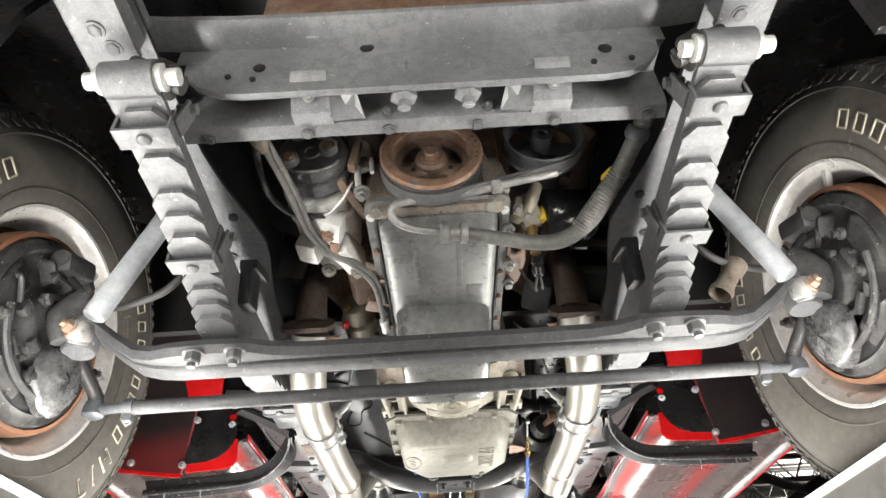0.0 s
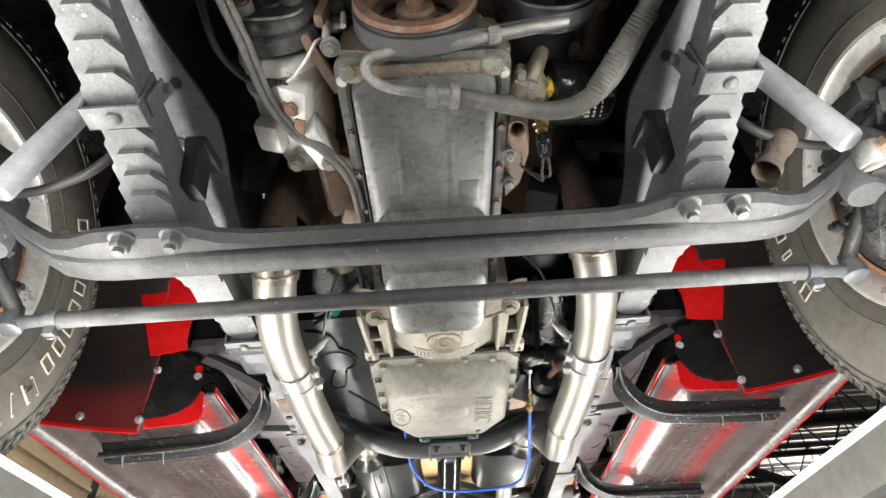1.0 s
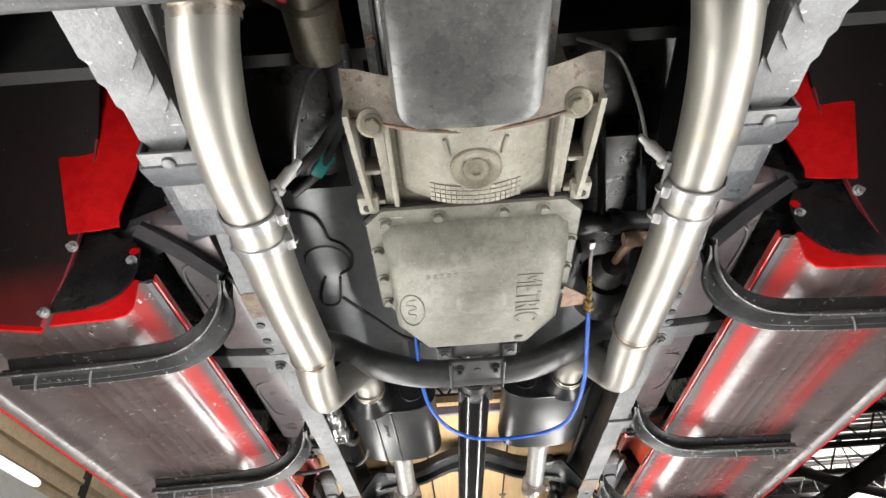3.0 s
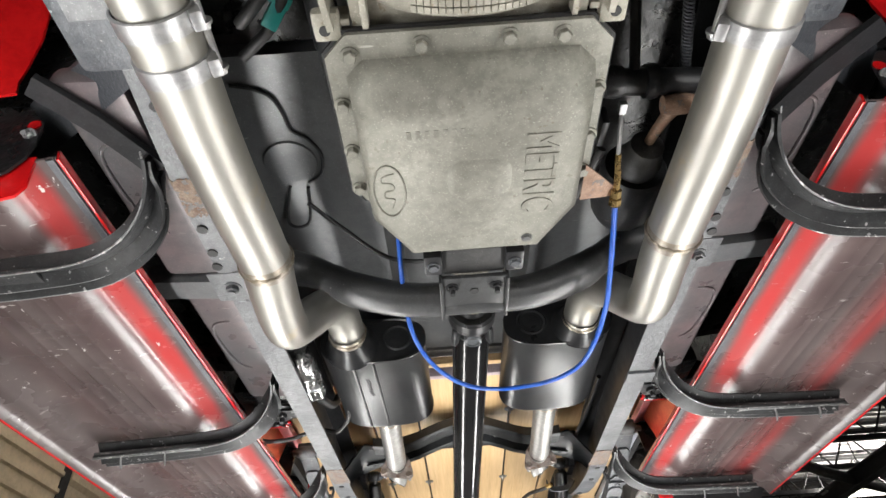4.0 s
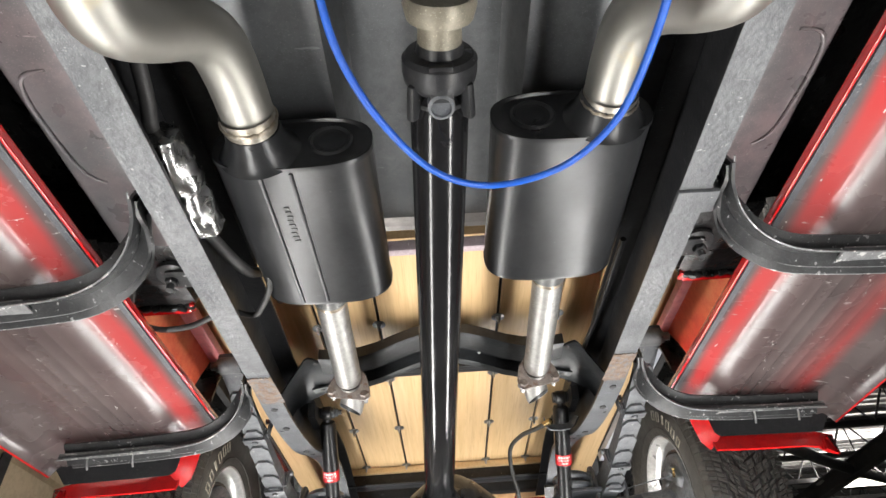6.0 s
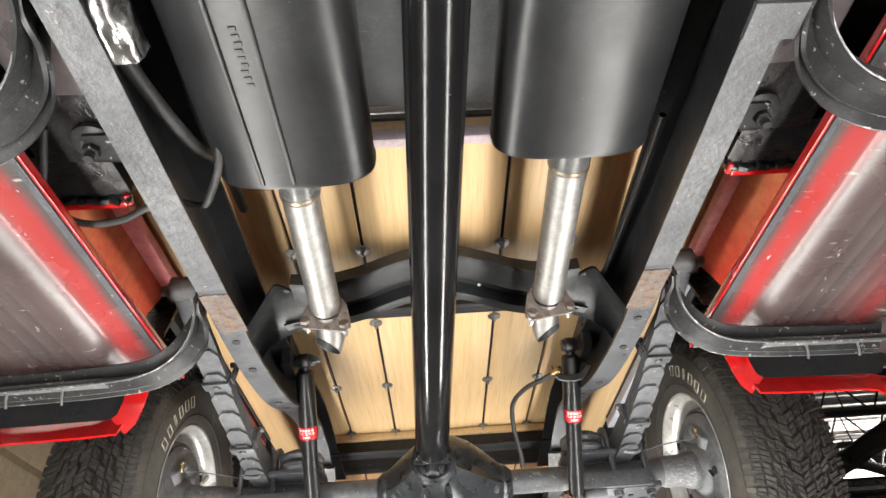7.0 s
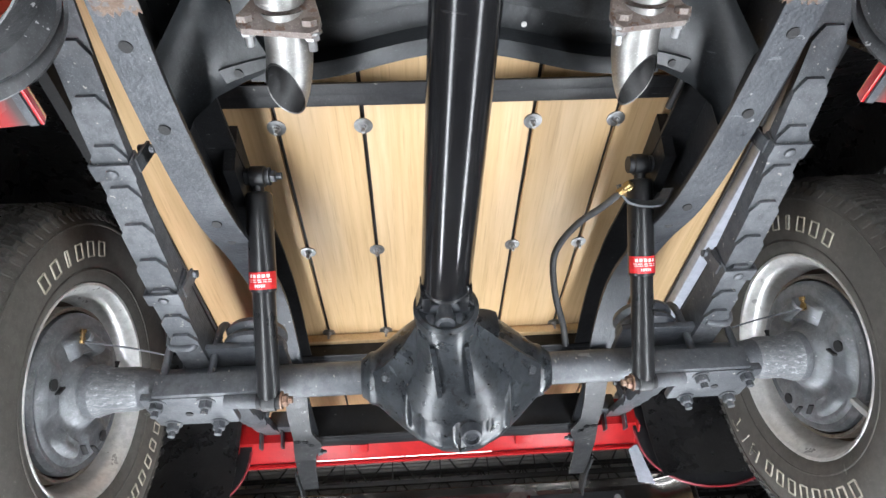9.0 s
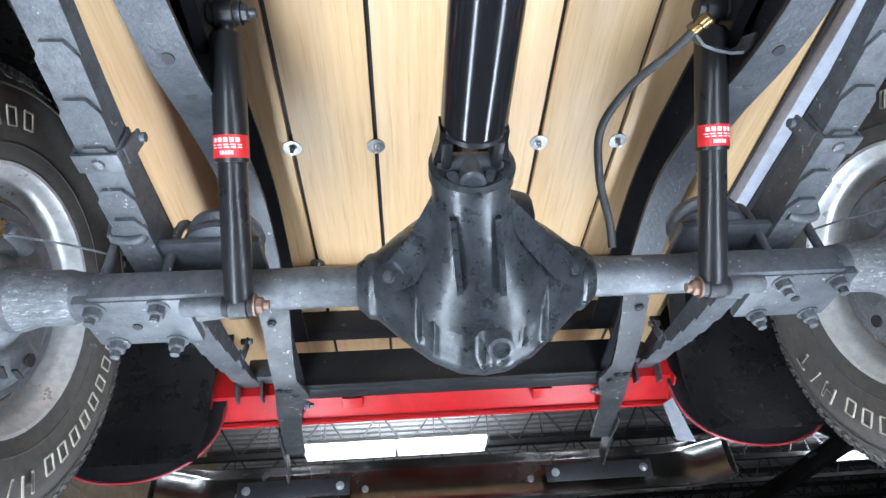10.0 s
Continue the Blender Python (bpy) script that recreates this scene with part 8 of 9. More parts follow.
# splash panels behind the front wheels
for s in (-1, 1):
    ob = thing("front_wing_apron", (s * 0.72, 1.4, 1.87), "black splash panel of the front wing with a red lower lip", "wing panel", "wing panels")
    bm = bmesh.new()
    rows = []
    for u in (0.0, 0.12, 0.25, 0.4, 0.55, 0.7, 0.85, 1.0):
        z0 = 2.44 - 0.568 * u
        y0 = 1.20 + 0.304 * (1 - (1 - u) ** 2.2)
        row = []
        for v in (0.0, 0.25, 0.5, 0.75, 1.0):
            x = 0.640 + 0.050 * u + (0.90 - 0.640 - 0.050 * u) * v
            row.append((s * x, y0 - 0.055 * v ** 1.6 * u, z0 + 0.016 * v * u))
        rows.append(row)
    up = [[(x, y, z + 0.006) for x, y, z in r] for r in rows]
    loft(bm, rows, False, False)
    loft(bm, up, False, False)
    part("panel", bm, LIPRED if s < 0 else BLACKRED, ob, "", 60)
    bm = bmesh.new()
    edge = [(x, y + 0.004, z) for x, y, z in rows[-1]]
    strap(bm, edge, (0, 0, 1), 0.015, 0.006, 4)
    part("lip", bm, RED, ob, "red painted lip")
    bm = bmesh.new()
    strap(bm, [rows[k][0] for k in range(3, 8)], (1, 0, 0.3), 0.0032, 0.008, 3)
    part("side_edge", bm, DARKRED, ob)
    bm = bmesh.new()
    slab(bm, [(s * x, 1.470 - max(0.0, z - 2.12) * 0.45, z) for x, z in ((0.800, 2.44), (0.700, 2.435), (0.650, 2.38), (0.600, 2.28), (0.590, 2.205), (0.597, 2.16), (0.612, 2.12), (0.610, 2.075), (0.603, 2.052), (0.64, 2.046), (0.690, 2.042))], (0, 0.004, 0))
    part("inner_strip", bm, RED, ob, "bright red inner strip")
    bm = bmesh.new()
    rag = random.Random(20 + s)
    pts = [(0.684, 2.060), (0.655, 2.056), (0.632, 2.058), (0.612, 2.046), (0.592, 2.048), (0.580, 2.030), (0.572, 2.022), (0.566, 2.000), (0.563, 1.975), (0.567, 1.945), (0.580, 1.922), (0.602, 1.906), (0.632, 1.897), (0.684, 1.893)]
    slab(bm, [(s * (x + rag.uniform(-0.002, 0.002)), 1.497, z + rag.uniform(-0.002, 0.002)) for x, z in pts], (0, 0.004, 0))
    part("round_plate", bm, COAT, ob, "rounded black plate with chipped edge")
    bm = bmesh.new()
    slab(bm, [(s * 0.680, 1.505, 1.930), (s * 0.680, 1.505, 1.874), (s * 0.630, 1.505, 1.877), (s * 0.580, 1.505, 1.879), (s * 0.560, 1.505, 1.884), (s * 0.552, 1.505, 1.900), (s * 0.558, 1.505, 1.955), (s * 0.60, 1.505, 1.96)], (0, 0.004, 0))
    part("red_tab", bm, RED, ob)
    bm = bmesh.new()
    lathe(bm, [(0.009, 0.0), (0.009, 0.002), (0, 0.002)], (s * 0.577, 1.497, 2.012), (0, -1, 0), 14)
    part("red_hole", bm, RED, ob, "chipped hole showing red paint")
    for x, y, z in ((0.684, 1.495, 1.893), (0.80, 1.462, 1.895), (0.650, 1.452, 1.992), (0.576, 1.503, 1.996)):
        bolt(ob, (s * x, y - 0.006, z - 0.004), (0, -0.8, -0.6), 0.007, 0.008, ZINC, 0.006)

# ---- running boards ----
for s in (-1, 1):
    ob = thing("running_board", (s * 0.53, 2.2, 1.90), "black running board underside with red overspray and red rims", "running board", "running boards")
    prof = [(0.530, 1.950), (0.548, 1.9475), (0.575, 1.9435), (0.596, 1.940), (0.602, 1.9375), (0.606, 1.9350), (0.612, 1.9322), (0.618, 1.9296), (0.625, 1.9269), (0.632, 1.9248), (0.640, 1.9236), (0.650, 1.9240)]
    for k in range(5):
        x = 0.668 + 0.031 * k
        prof += [(x, 1.9262 + 0.0009 * k), (x + 0.003, 1.9256 + 0.0009 * k), (x + 0.006, 1.9256 + 0.0009 * k), (x + 0.009, 1.9267 + 0.0009 * k)]
    prof += [(0.840, 1.930), (0.870, 1.922), (0.890, 1.910), (0.902, 1.904), (0.914, 1.906), (0.928, 1.898), (0.938, 1.884)]
    bm = bmesh.new()
    loft(bm, [[(s * x, y, z) for x, z in prof] for y in [1.505 + 1.475 * k / 12 for k in range(13)]], False, False)
    loft(bm, [[(s * x, y, z + 0.004) for x, z in prof] for y in (1.505, 2.98)], False, False)
    part("board", bm, OVERSPRAY[s], ob, "", 60)
    bm = bmesh.new()
    box(bm, (s * 0.530, 2.2425, 1.956), (0.004, 1.475, 0.018), (0, s * 12, 0), 0.001)
    part("inner_rim", bm, RED, ob, "red inner rim")
    bm = bmesh.new()
    box(bm, (s * 0.538, 2.2425, 1.947), (0.010, 1.475, 0.003), (0, s * 8, 0))
    part("inner_flange", bm, FRAME, ob, "scuffed dark flange")
    bm = bmesh.new()
    box(bm, (s * 0.9395, 2.22, 1.886), (0.004, 1.52, 0.009), (0, s * -10, 0), 0.001)
    part("outer_rim", bm, RED, ob, "red outer rim")
    bm = bmesh.new()
    strap(bm, [(s * 0.608, 2.968, 1.925), (s * 0.614, 2.976, 1.895), (s * 0.622, 2.982, 1.868), (s * 0.638, 2.988, 1.856)], (-0.9 * s, 0.3, -0.3), 0.040, 0.005, 1)
    strap(bm, [(s * 0.630, 2.986, 1.857), (s * 0.70, 2.994, 1.857), (s * 0.78, 3.0, 1.858), (s * 0.85, 3.0, 1.857), (s * 0.885, 2.996, 1.850), (s * 0.902, 2.988, 1.838), (s * 0.904, 2.978, 1.828), (s * 0.894, 2.970, 1.824), (s * 0.880, 2.968, 1.832)], (0, 0.45, 1), 0.050, 0.005, 1)
    part("rear_lip", bm, RED, ob, "red rear lip")
    bm = bmesh.new()
    slab(bm, [(s * 0.612, 2.974, 1.93), (s * 0.93, 2.974, 1.905), (s * 0.905, 2.992, 1.868), (s * 0.66, 2.990, 1.872), (s * 0.626, 2.982, 1.885)], (0, 0.003, 0.003))
    part("rear_face", bm, BLACK, ob)
    # red inner panel between board and bed
    bm = bmesh.new()
    slab(bm, [(s * 0.648, 2.50, 1.945), (s * 0.648, 2.90, 1.945), (s * 0.6373, 2.93, 2.02), (s * 0.6220, 2.95, 2.10), (s * 0.604, 2.98, 2.19), (s * 0.604, 2.50, 2.19)], (s * 0.004, 0, 0))
    part("inner_panel", bm, REDBROWN, ob, "red panel showing brown primer")
    bm = bmesh.new()
    strap(bm, [(s * 0.536, 2.50, 1.960), (s * 0.540, 2.96, 1.960)], (0, 0, 1), 0.018, 0.004, 1)
    part("panel_lip", bm, RED, ob)
    for y, z in ((2.62, 2.04), (2.80, 2.04), (2.88, 1.99), (2.885, 2.04)):
        bolt(ob, (s * (0.648 - (z - 1.945) * 0.143 - 0.001), y, z), (-s, 0, -0.14), 0.005, 0.005, RED if y < 2.85 else ZINC)


def board_iron(s, y):
    ob = thing("running_board_iron", (s * 0.42, y, 1.93), "curved black steel running board bracket", "bracket", "running board brackets")
    pts = [(0.428, y - 0.075, 1.985), (0.436, y - 0.035, 1.970), (0.456, y + 0.005, 1.950), (0.494, y + 0.037, 1.927), (0.55, y + 0.052, 1.907), (0.64, y + 0.055, 1.898), (0.74, y + 0.057, 1.895), (0.85, y + 0.058, 1.893)]
    P = [(s * a, b, c) for a, b, c in pts]
    bm = bmesh.new()
    strap(bm, P, (0.1 * s, 0.75, -0.65), 0.050, 0.006, 6)
    part("web", bm, IRON, ob)
    bm = bmesh.new()
    strap(bm, [(a, b - 0.012, c - 0.012) for a, b, c in P[:5]] + [(a, b - 0.010, c - 0.006) for a, b, c in P[5:]], (0.1 * s, 0.8, 0.6), 0.036, 0.005, 6)
    part("flange", bm, IRON, ob)
    bm = bmesh.new()
    strap(bm, [(a, b + 0.030, c - 0.006) for a, b, c in P], (0.1 * s, 0.80, -0.60), 0.026, 0.005, 6)
    part("rear_flange", bm, IRON, ob)
    # thin pale tubes stand in for the lit flange edges
    for dy, dz in ((-0.0264, -0.0232), (0.019, -0.0165), (0.0405, -0.0145)):
        bm = bmesh.new()
        tube(bm, [(a, b + dy, c + dz) for a, b, c in P], 0.0016, 6, 6)
        part("edge_glint", bm, SCRAPEGLINT, ob, "pale line painted as light caught on the edge")
    bm = bmesh.new()
    strap(bm, [(s * 0.62, y + 0.052, 1.888), (s * 0.74, y + 0.055, 1.886), (s * 0.852, y + 0.056, 1.885)], (0, 1, 0), 0.036, 0.004, 3)
    part("board_strip", bm, SCRAPEGLINT if y > 2 else IRON, ob, "scraped strip bolted to the board")
    for x in (0.70, 0.80):
        bm = bmesh.new()
        tube(bm, [(s * x, y + 0.058, 1.888), (s * x, y + 0.062, 1.872), (s * (x - 0.002), y + 0.068, 1.858)], 0.0022, 8, 2)
        part("clip_end", bm, ZINC, ob)


for s in (-1, 1):
    for y in (1.615, 2.262, 2.82):
        board_iron(s, y)

# ---- bed ----
bed_x = [-0.606, -0.468, -0.312, -0.157, -0.002, 0.153, 0.308, 0.463, 0.606]
bed = thing("truck_bed", (0, 3.4, 2.19), "pale oak plank floor of a pickup bed with bolted strips", "truck bed")
for x0, x1 in zip(bed_x, bed_x[1:]):
    bm = bmesh.new()
    box(bm, ((x0 + x1) / 2, 3.50, 2.204), (x1 - x0 - 0.008, 1.88, 0.024), bevel=0.002)
    part("plank", bm, OAK, bed)
bm = bmesh.new()
for x in bed_x[1:-1]:
    box(bm, (x, 3.50, 2.208), (0.014, 1.88, 0.012))
part("strip_shadow_gap", bm, DARK, bed)
for x in (-0.312, -0.157, 0.153, 0.308):
    for y in (2.895, 3.195, 3.553, 3.905, 4.22):
        bm = bmesh.new()
        lathe(bm, [(0.017, 0.0), (0.017, 0.002), (0.006, 0.0025), (0.006, 0.0025)], (x, y, 2.192), (0, 0, -1), 22)
        w = part("washer", bm, WASHER, bed)
        bolt(w, (x, y, 2.190), (0, 0, -1), 0.006, 0.007, ZINC, 0.010, "nut")
bm = bmesh.new()
box(bm, (0, 3.925, 2.178), (0.80, 0.03, 0.022), bevel=0.002)
part("cross_batten", bm, OAK, bed)
for s in (-1, 1):
    # side boards beside the frame and the painted bed side sills
    ob = thing("bed_side", (s * 0.53, 3.3, 2.15), "red bed side sill with oak edge and pale primer", "bed side", "bed sides")
    bm = bmesh.new()
    box(bm, (-0.592 if s < 0 else 0.603, 2.765, 2.168), (0.042, 0.55, 0.022), (0, s * -8, 0), 0.006)
    part("front_sill", bm, PINK, ob, "pinkish red sill")
    bm = bmesh.new()
    if s < 0:
        box(bm, (-0.612, 3.62, 2.158), (0.010, 0.56, 0.062), (0, 0, 0), 0.003)
    else:
        box(bm, (0.611, 3.46, 2.172), (0.030, 0.92, 0.030), (0, 0, 0), 0.003)
    part("rear_sill", bm, RED if s < 0 else WASHERED, ob)
    bm = bmesh.new()
    strap(bm, [(s * 0.590, 3.05, 2.186), (s * 0.594, 3.40, 2.186), (s * 0.596, 3.90, 2.186)], (1, 0, 0), 0.006, 0.006, 2)
    part("welt", bm, DARK, ob)
    bm = bmesh.new()
    box(bm, (s * 0.640, 3.50, 2.24), (0.02, 1.90, 0.16))
    part("side_wall", bm, DARK, ob)
bm = bmesh.new()
box(bm, (-0.012, 4.225, 1.990), (1.17, 0.075, 0.006), (-30, 0, 0), 0.002)
box(bm, (-0.012, 4.262, 1.962), (1.17, 0.012, 0.012), (0, 0, 0), 0.003)
box(bm, (-0.012, 4.195, 2.045), (1.17, 0.008, 0.08), (0, 0, 0), 0.002)
for s in (-1, 1):
    box(bm, (-0.012 + s * 0.585, 4.225, 1.992), (0.006, 0.085, 0.045), (-30, 0, 0), 0.002)
    box(bm, (-0.012 + s * 0.24, 4.205, 1.985), (0.05, 0.03, 0.02), (-30, 0, 0), 0.004)
tagged(part("rear_bed_sill", bm, REDSILL, None), "glossy red rear bed sill with chipped corners", "bed sill")
bm = bmesh.new()
slab(bm, [(0.525, 4.19, 1.928), (0.554, 4.19, 1.942), (0.575, 4.19, 1.829), (0.530, 4.19, 1.836)], (0, 0.003, 0))
tagged(part("edge_guard", bm, WASHERED, None), "pale strip of edge guard beside the rear wing", "edge guard")
bm = bmesh.new()
box(bm, (0, 4.46, 2.32), (1.2, 0.02, 0.35), bevel=0.004)
tagged(part("tailgate", bm, RED, None), "red tailgate closing the bed", "tailgate")

# rear wings
for s in (-1, 1):
    ob = thing("rear_wing", (s * 0.76, 3.6, 2.2), "dark undercoated rear wing with a thin red rim", "wing panel", "wing panels")
    bm = bmesh.new()
    rings = []
    for k in range(21):
        a = radians(10 + 186 * k / 20)
        y, z = 3.56 - 0.60 * math.cos(a), 1.96 + 0.47 * math.sin(a)
        rings.append([(s * 0.585, y, z), (s * 0.97, y, z), (s * 0.97, y - 0.004 * math.cos(a), z + 0.01), (s * 0.585, y - 0.004 * math.cos(a), z + 0.01)])
    loft(bm, rings)
    part("arch", bm, COAT, ob)
    bm = bmesh.new()
    rings = []
    for k in range(21):
        a = radians(-4 + 200 * k / 20)
        rings.append([(s * 0.968, 3.56 - q * math.cos(a), 1.96 + w * math.sin(a)) for q, w in ((0.61, 0.49), (0.43, 0.30))] + [(s * 0.974, 3.56 - q * math.cos(a), 1.96 + w * math.sin(a)) for q, w in ((0.43, 0.30), (0.61, 0.49))])
    loft(bm, rings)
    part("outer_skin", bm, COAT, ob)
    bm = bmesh.new()
    pts = []
    for k in range(19):
        a = radians(180 * k / 18)
        pts.append((s * (0.765 - 0.205 * math.cos(a)), 4.20, 1.985 - 0.172 * math.sin(a) ** 0.8))
    pts += [(s * 0.97, 4.20, 2.25), (s * 0.575, 4.20, 2.25)]
    slab(bm, pts, (0, 0.006, 0.002))
    part("rear_panel", bm, BLACK, ob, "black scratched rear wing panel")
    bm = bmesh.new()
    tube(bm, pts[:19], 0.0038, 8, 2)
    part("rim", bm, DARKRED, ob, "thin dark red rim")

# ---- pedal gear and loose lines ----
bc = thing("brake_master_cylinder", (0.27, 1.59, 1.95), "black brake master cylinder with a rubber boot and rods", "master cylinder")
bm = bmesh.new()
lathe(bm, [(0.018, -0.05), (0.03, -0.04), (0.032, 0.0), (0.026, 0.012), (0.024, 0.03), (0.012, 0.035)], (0.262, 1.60, 1.975), (0.05, -1, -0.25), 22)
part("boot", bm, HOSE, bc)
bm = bmesh.new()
tube(bm, [(0.264, 1.565, 1.968), (0.272, 1.525, 1.962), (0.285, 1.50, 1.962)], [0.007, 0.008, 0.011], 10, 3)
lathe(bm, [(0.012, -0.02), (0.014, -0.01), (0.014, 0.01), (0.012, 0.02)], (0.285, 1.498, 1.962), (1, 0, 0), 14)
part("push_rod", bm, RUSTY, bc, "brown rusted push rod")
bm = bmesh.new()
tube(bm, [(0.16, 1.47, 1.985), (0.23, 1.475, 1.985), (0.33, 1.48, 1.985)], [0.014, 0.018, 0.016], 14, 3)
lathe(bm, [(0.020, -0.012), (0.022, 0), (0.020, 0.012)], (0.20, 1.473, 1.985), (1, 0, 0), 16)
lathe(bm, [(0.022, -0.008), (0.024, 0), (0.022, 0.008)], (0.25, 1.476, 1.985), (1, 0, 0), 16)
box(bm, (0.17, 1.50, 1.975), (0.012, 0.07, 0.02), (20, 0, 0), 0.004)
box(bm, (0.19, 1.53, 1.965), (0.010, 0.05, 0.03), (10, 0, 0), 0.004)
part("pivot_shaft", bm, BLACK, bc)
bm = bmesh.new()
lathe(bm, [(0.045, 0.0), (0.05, 0.01), (0.05, 0.10), (0.04, 0.12), (0, 0.12)], (0.262, 1.625, 1.985), (0, 1, 0.15), 24)
part("booster", bm, BLACK, bc)
line_thing("clutch_rod", [(0.222, 1.30, 2.08), (0.224, 1.38, 2.03), (0.228, 1.46, 1.99)], 0.007, BLACK, "thin black pedal rod", "rod")
bm = bmesh.new()
pts = []
for k in range(240):
    a, u = k * 0.62, k / 239
    pts.append((0.281 + 0.024 * u + 0.0065 * math.cos(a), 1.375 + 0.112 * u, 2.005 + 0.0065 * math.sin(a)))
tube(bm, pts, 0.0014, 5, 1)
tube(bm, [(0.281, 1.375, 2.005), (0.276, 1.345, 2.012), (0.268, 1.30, 2.03)], 0.0014, 6, 2)
tube(bm, [(0.305, 1.487, 2.005), (0.307, 1.505, 2.000), (0.303, 1.515, 1.992)], 0.0014, 6, 2)
tagged(part("return_spring", bm, FRAME, None), "small dark steel coil return spring", "spring")
cab_l = thing("shift_cable", (0.213, 1.62, 1.90), "bright blue sheathed shift cable in a hanging loop", "cable")
bm = bmesh.new()
tube(bm, [(0.213, 1.63, 1.908), (0.214, 1.70, 1.880), (0.218, 1.80, 1.858), (0.214, 1.91, 1.852), (0.198, 2.00, 1.856), (0.150, 2.075, 1.868), (0.070, 2.105, 1.875), (0.0, 2.070, 1.868), (-0.055, 1.99, 1.862), (-0.090, 1.92, 1.878), (-0.104, 1.86, 1.905), (-0.108, 1.80, 1.945), (-0.106, 1.72, 2.0)], 0.0042, 10, 8)
part("sheath", bm, BLUE, cab_l)
bm = bmesh.new()
lathe(bm, [(0.004, -0.03), (0.005, 0), (0.008, 0.002), (0.008, 0.012), (0.006, 0.014), (0.009, 0.016), (0.009, 0.026), (0.005, 0.028)], (0.2115, 1.600, 1.915), (0.02, 1, -0.25), 8)
tube(bm, [(0.2115, 1.605, 1.914), (0.209, 1.55, 1.930)], 0.004, 8, 1)
part("adjuster", bm, BRASS, cab_l, "brass threaded adjuster")
bm = bmesh.new()
tube(bm, [(0.209, 1.555, 1.930), (0.206, 1.49, 1.945)], 0.003, 8, 1)
box(bm, (0.206, 1.485, 1.946), (0.01, 0.016, 0.01), (0, 0, 0), 0.002)
part("rod_end", bm, ZINC, cab_l)
line_thing("hard_line", [(-0.25, 1.70, 2.03), (-0.20, 1.76, 2.02), (-0.13, 1.80, 1.985), (-0.05, 1.79, 1.965), (0.03, 1.74, 1.96)], 0.004, BLACK, "thin black line above the cross member", "line")
line_thing("wiring_loom", [(0.21, 1.60, 2.0), (0.18, 1.68, 1.99), (0.14, 1.75, 1.985), (0.09, 1.78, 1.975), (0.05, 1.79, 1.97)], 0.007, HOSE, "black ribbed loom beside the gearbox tail", "wiring")
line_thing("fuel_hose", [(-0.300, 2.400, 2.02), (-0.305, 2.445, 1.995), (-0.330, 2.495, 1.990), (-0.355, 2.528, 1.995), (-0.400, 2.522, 2.002), (-0.436, 2.524, 1.992), (-0.480, 2.545, 1.990), (-0.536, 2.550, 1.990), (-0.567, 2.523, 1.990), (-0.564, 2.477, 1.990), (-0.545, 2.436, 1.995), (-0.53, 2.39, 2.02)], 0.0058, HOSE, "bent black fuel hose passing over the rail", "hose")
line_thing("brake_hose", [(0.283, 3.225, 2.030), (0.262, 3.265, 2.035), (0.225, 3.32, 2.04), (0.196, 3.39, 2.03), (0.198, 3.45, 1.985), (0.214, 3.50, 1.935), (0.217, 3.525, 1.905)], 0.0065, HOSE, "black rubber brake hose curving down to the axle", "hose")
bm = bmesh.new()
lathe(bm, [(0.006, 0), (0.009, 0.002), (0.009, 0.014), (0.007, 0.016), (0.007, 0.03)], (0.300, 3.205, 2.032), (-0.6, 0.75, 0), 10)
tagged(part("hose_fitting", bm, BRASS, None), "brass fitting on the brake hose", "fitting")
bm = bmesh.new()
strap(bm, [(0.285, 3.225, 2.05), (0.30, 3.245, 2.030), (0.36, 3.26, 2.035), (0.385, 3.25, 2.06)], (0, 0.4, 1), 0.022, 0.004, 3)
tagged(part("hose_bracket", bm, FRAME, None), "bent steel bracket holding the brake hose", "bracket")
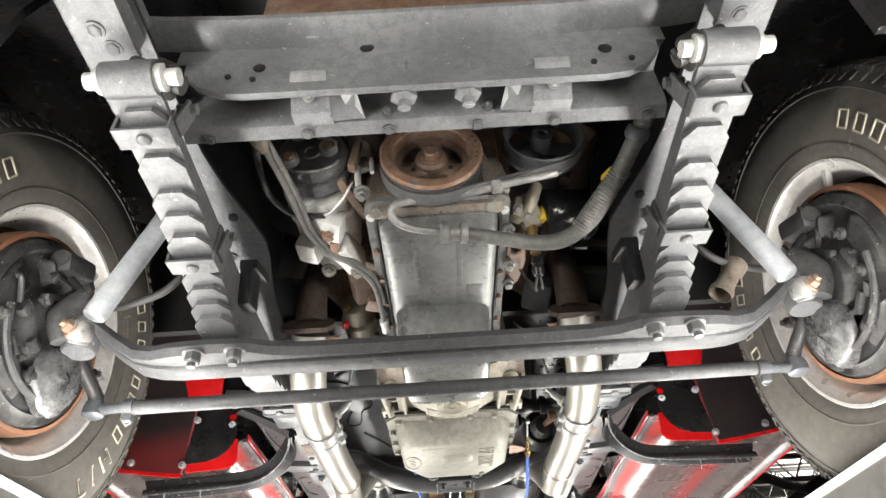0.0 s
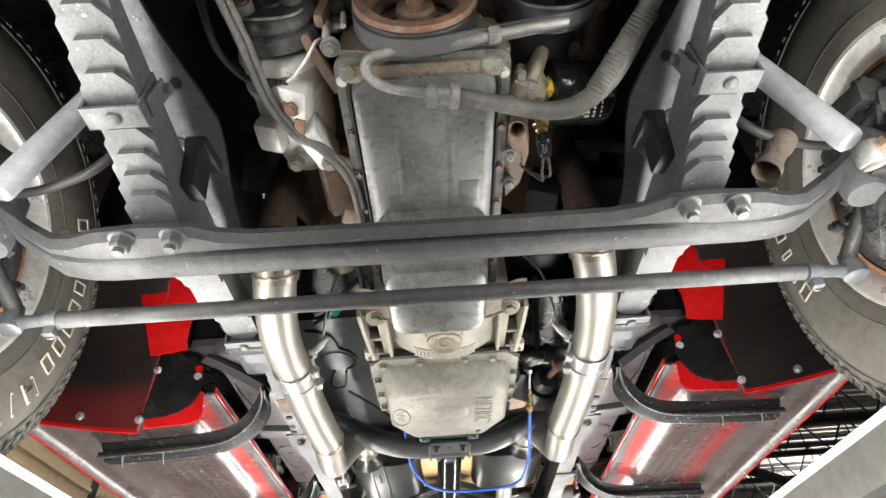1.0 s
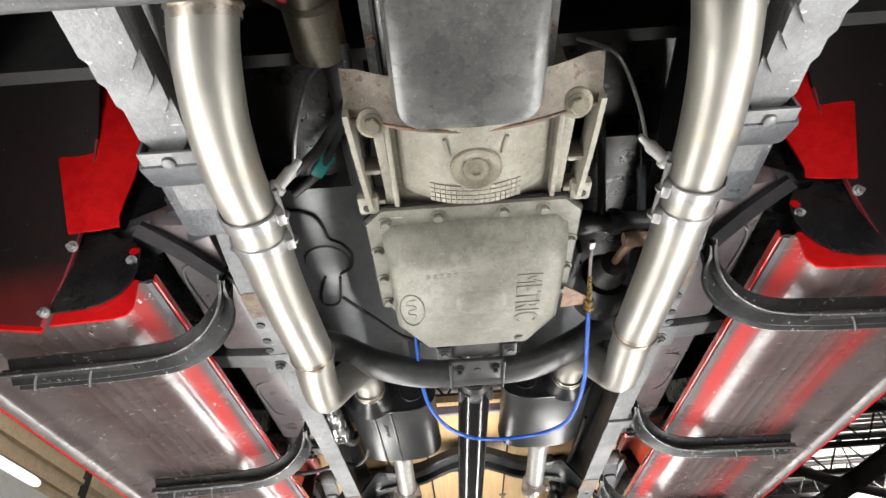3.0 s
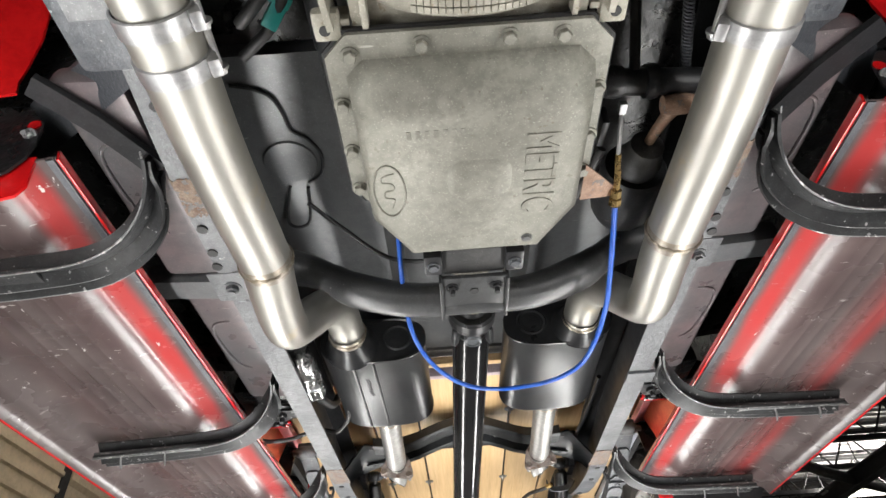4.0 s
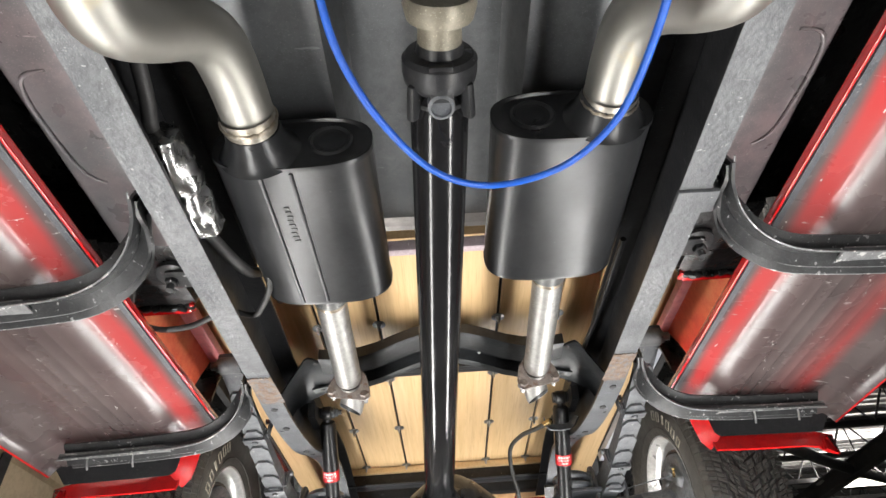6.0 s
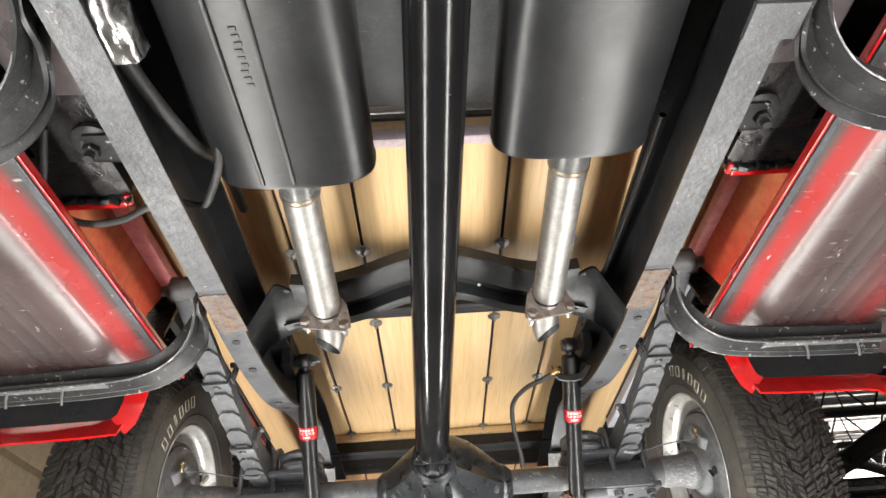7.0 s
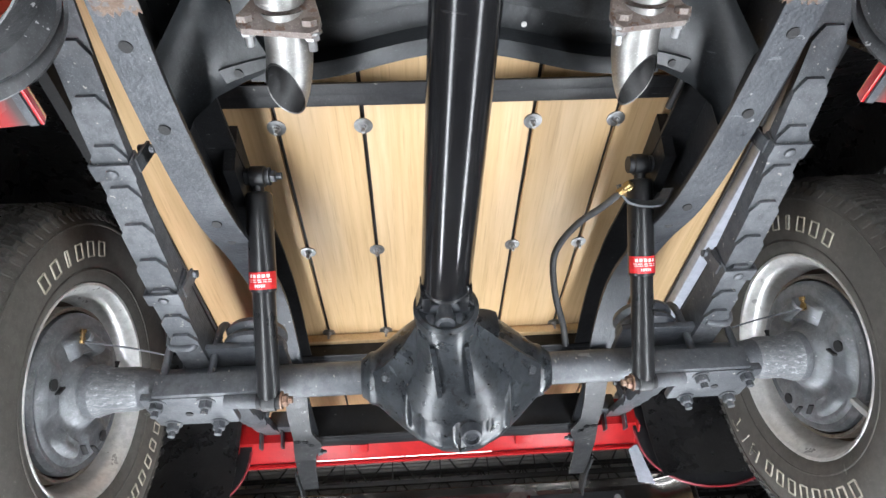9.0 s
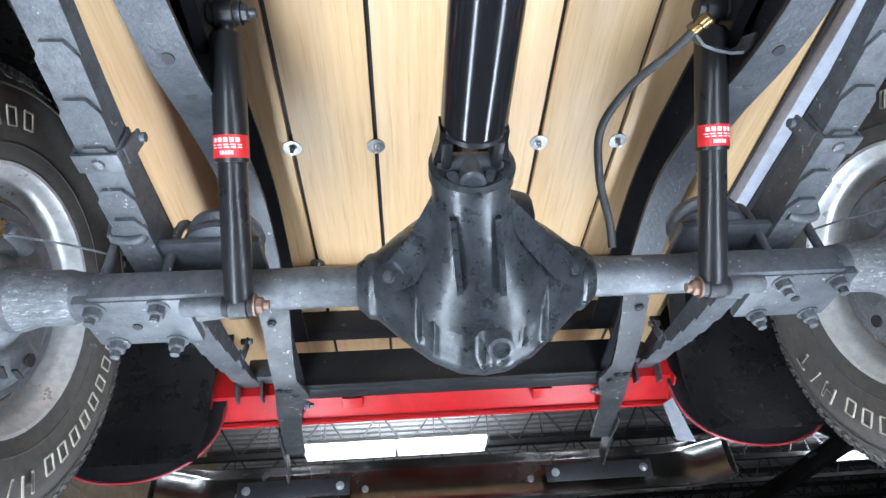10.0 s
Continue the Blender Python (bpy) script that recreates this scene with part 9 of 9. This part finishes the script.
con = thing("wiring_connector", (-0.235, 1.40, 2.1), "teal plastic connector on a black wiring loom", "connector")
bm = bmesh.new()
box(bm, (-0.238, 1.408, 2.103), (0.022, 0.046, 0.018), (-10, 0, 38), 0.003)
box(bm, (-0.228, 1.392, 2.106), (0.030, 0.018, 0.014), (-10, 0, 38), 0.003)
part("housing", bm, TEAL, con)
bm = bmesh.new()
tube(bm, [(-0.15, 1.24, 2.06), (-0.19, 1.32, 2.085), (-0.225, 1.39, 2.10), (-0.25, 1.43, 2.105), (-0.30, 1.47, 2.10)], 0.008, 10, 5)
tube(bm, [(-0.16, 1.235, 2.05), (-0.20, 1.31, 2.075), (-0.24, 1.37, 2.09), (-0.29, 1.42, 2.10)], 0.009, 10, 5)
part("loom", bm, HOSE, con)
bm = bmesh.new()
rings = []
random.seed(4)
for k in range(30):
    u = k / 29
    c = Vector((-0.362 + 0.012 * u, 2.075 + 0.185 * u, 1.982 - 0.004 * u))
    r = 0.026 + 0.005 * math.sin(u * 3.1) - 0.006 * math.exp(-((u - 0.55) / 0.03) ** 2) - 0.010 * (u > 0.97) - 0.012 * (u < 0.02)
    rings.append([c + (r + 0.0035 * math.sin(3 * a + 5 * u) * math.sin(9 * u + 2 * a) + random.uniform(-0.0016, 0.0016)) * Vector((math.cos(a), random.uniform(-0.06, 0.06), math.sin(a))) for a in (2 * math.pi * j / 26 for j in range(26))])
loft(bm, rings)
tagged(part("foil_wrap", bm, FOIL, None, "", 50), "crumpled silver foil wrapped round a line", "foil wrap")
line_thing("wrapped_line", [(-0.34, 1.90, 2.01), (-0.355, 2.02, 1.995), (-0.368, 2.10, 1.985), (-0.36, 2.25, 1.98), (-0.345, 2.42, 2.02), (-0.35, 2.55, 2.11), (-0.36, 2.70, 2.15)], 0.010, HOSE, "black wrapped line along the rail", "line")
line_thing("brake_line", [(0.355, 2.45, 2.06), (0.36, 2.70, 2.075), (0.355, 2.95, 2.09), (0.35, 3.10, 2.10)], 0.006, BLACK, "black brake line clipped inside the rail", "line")
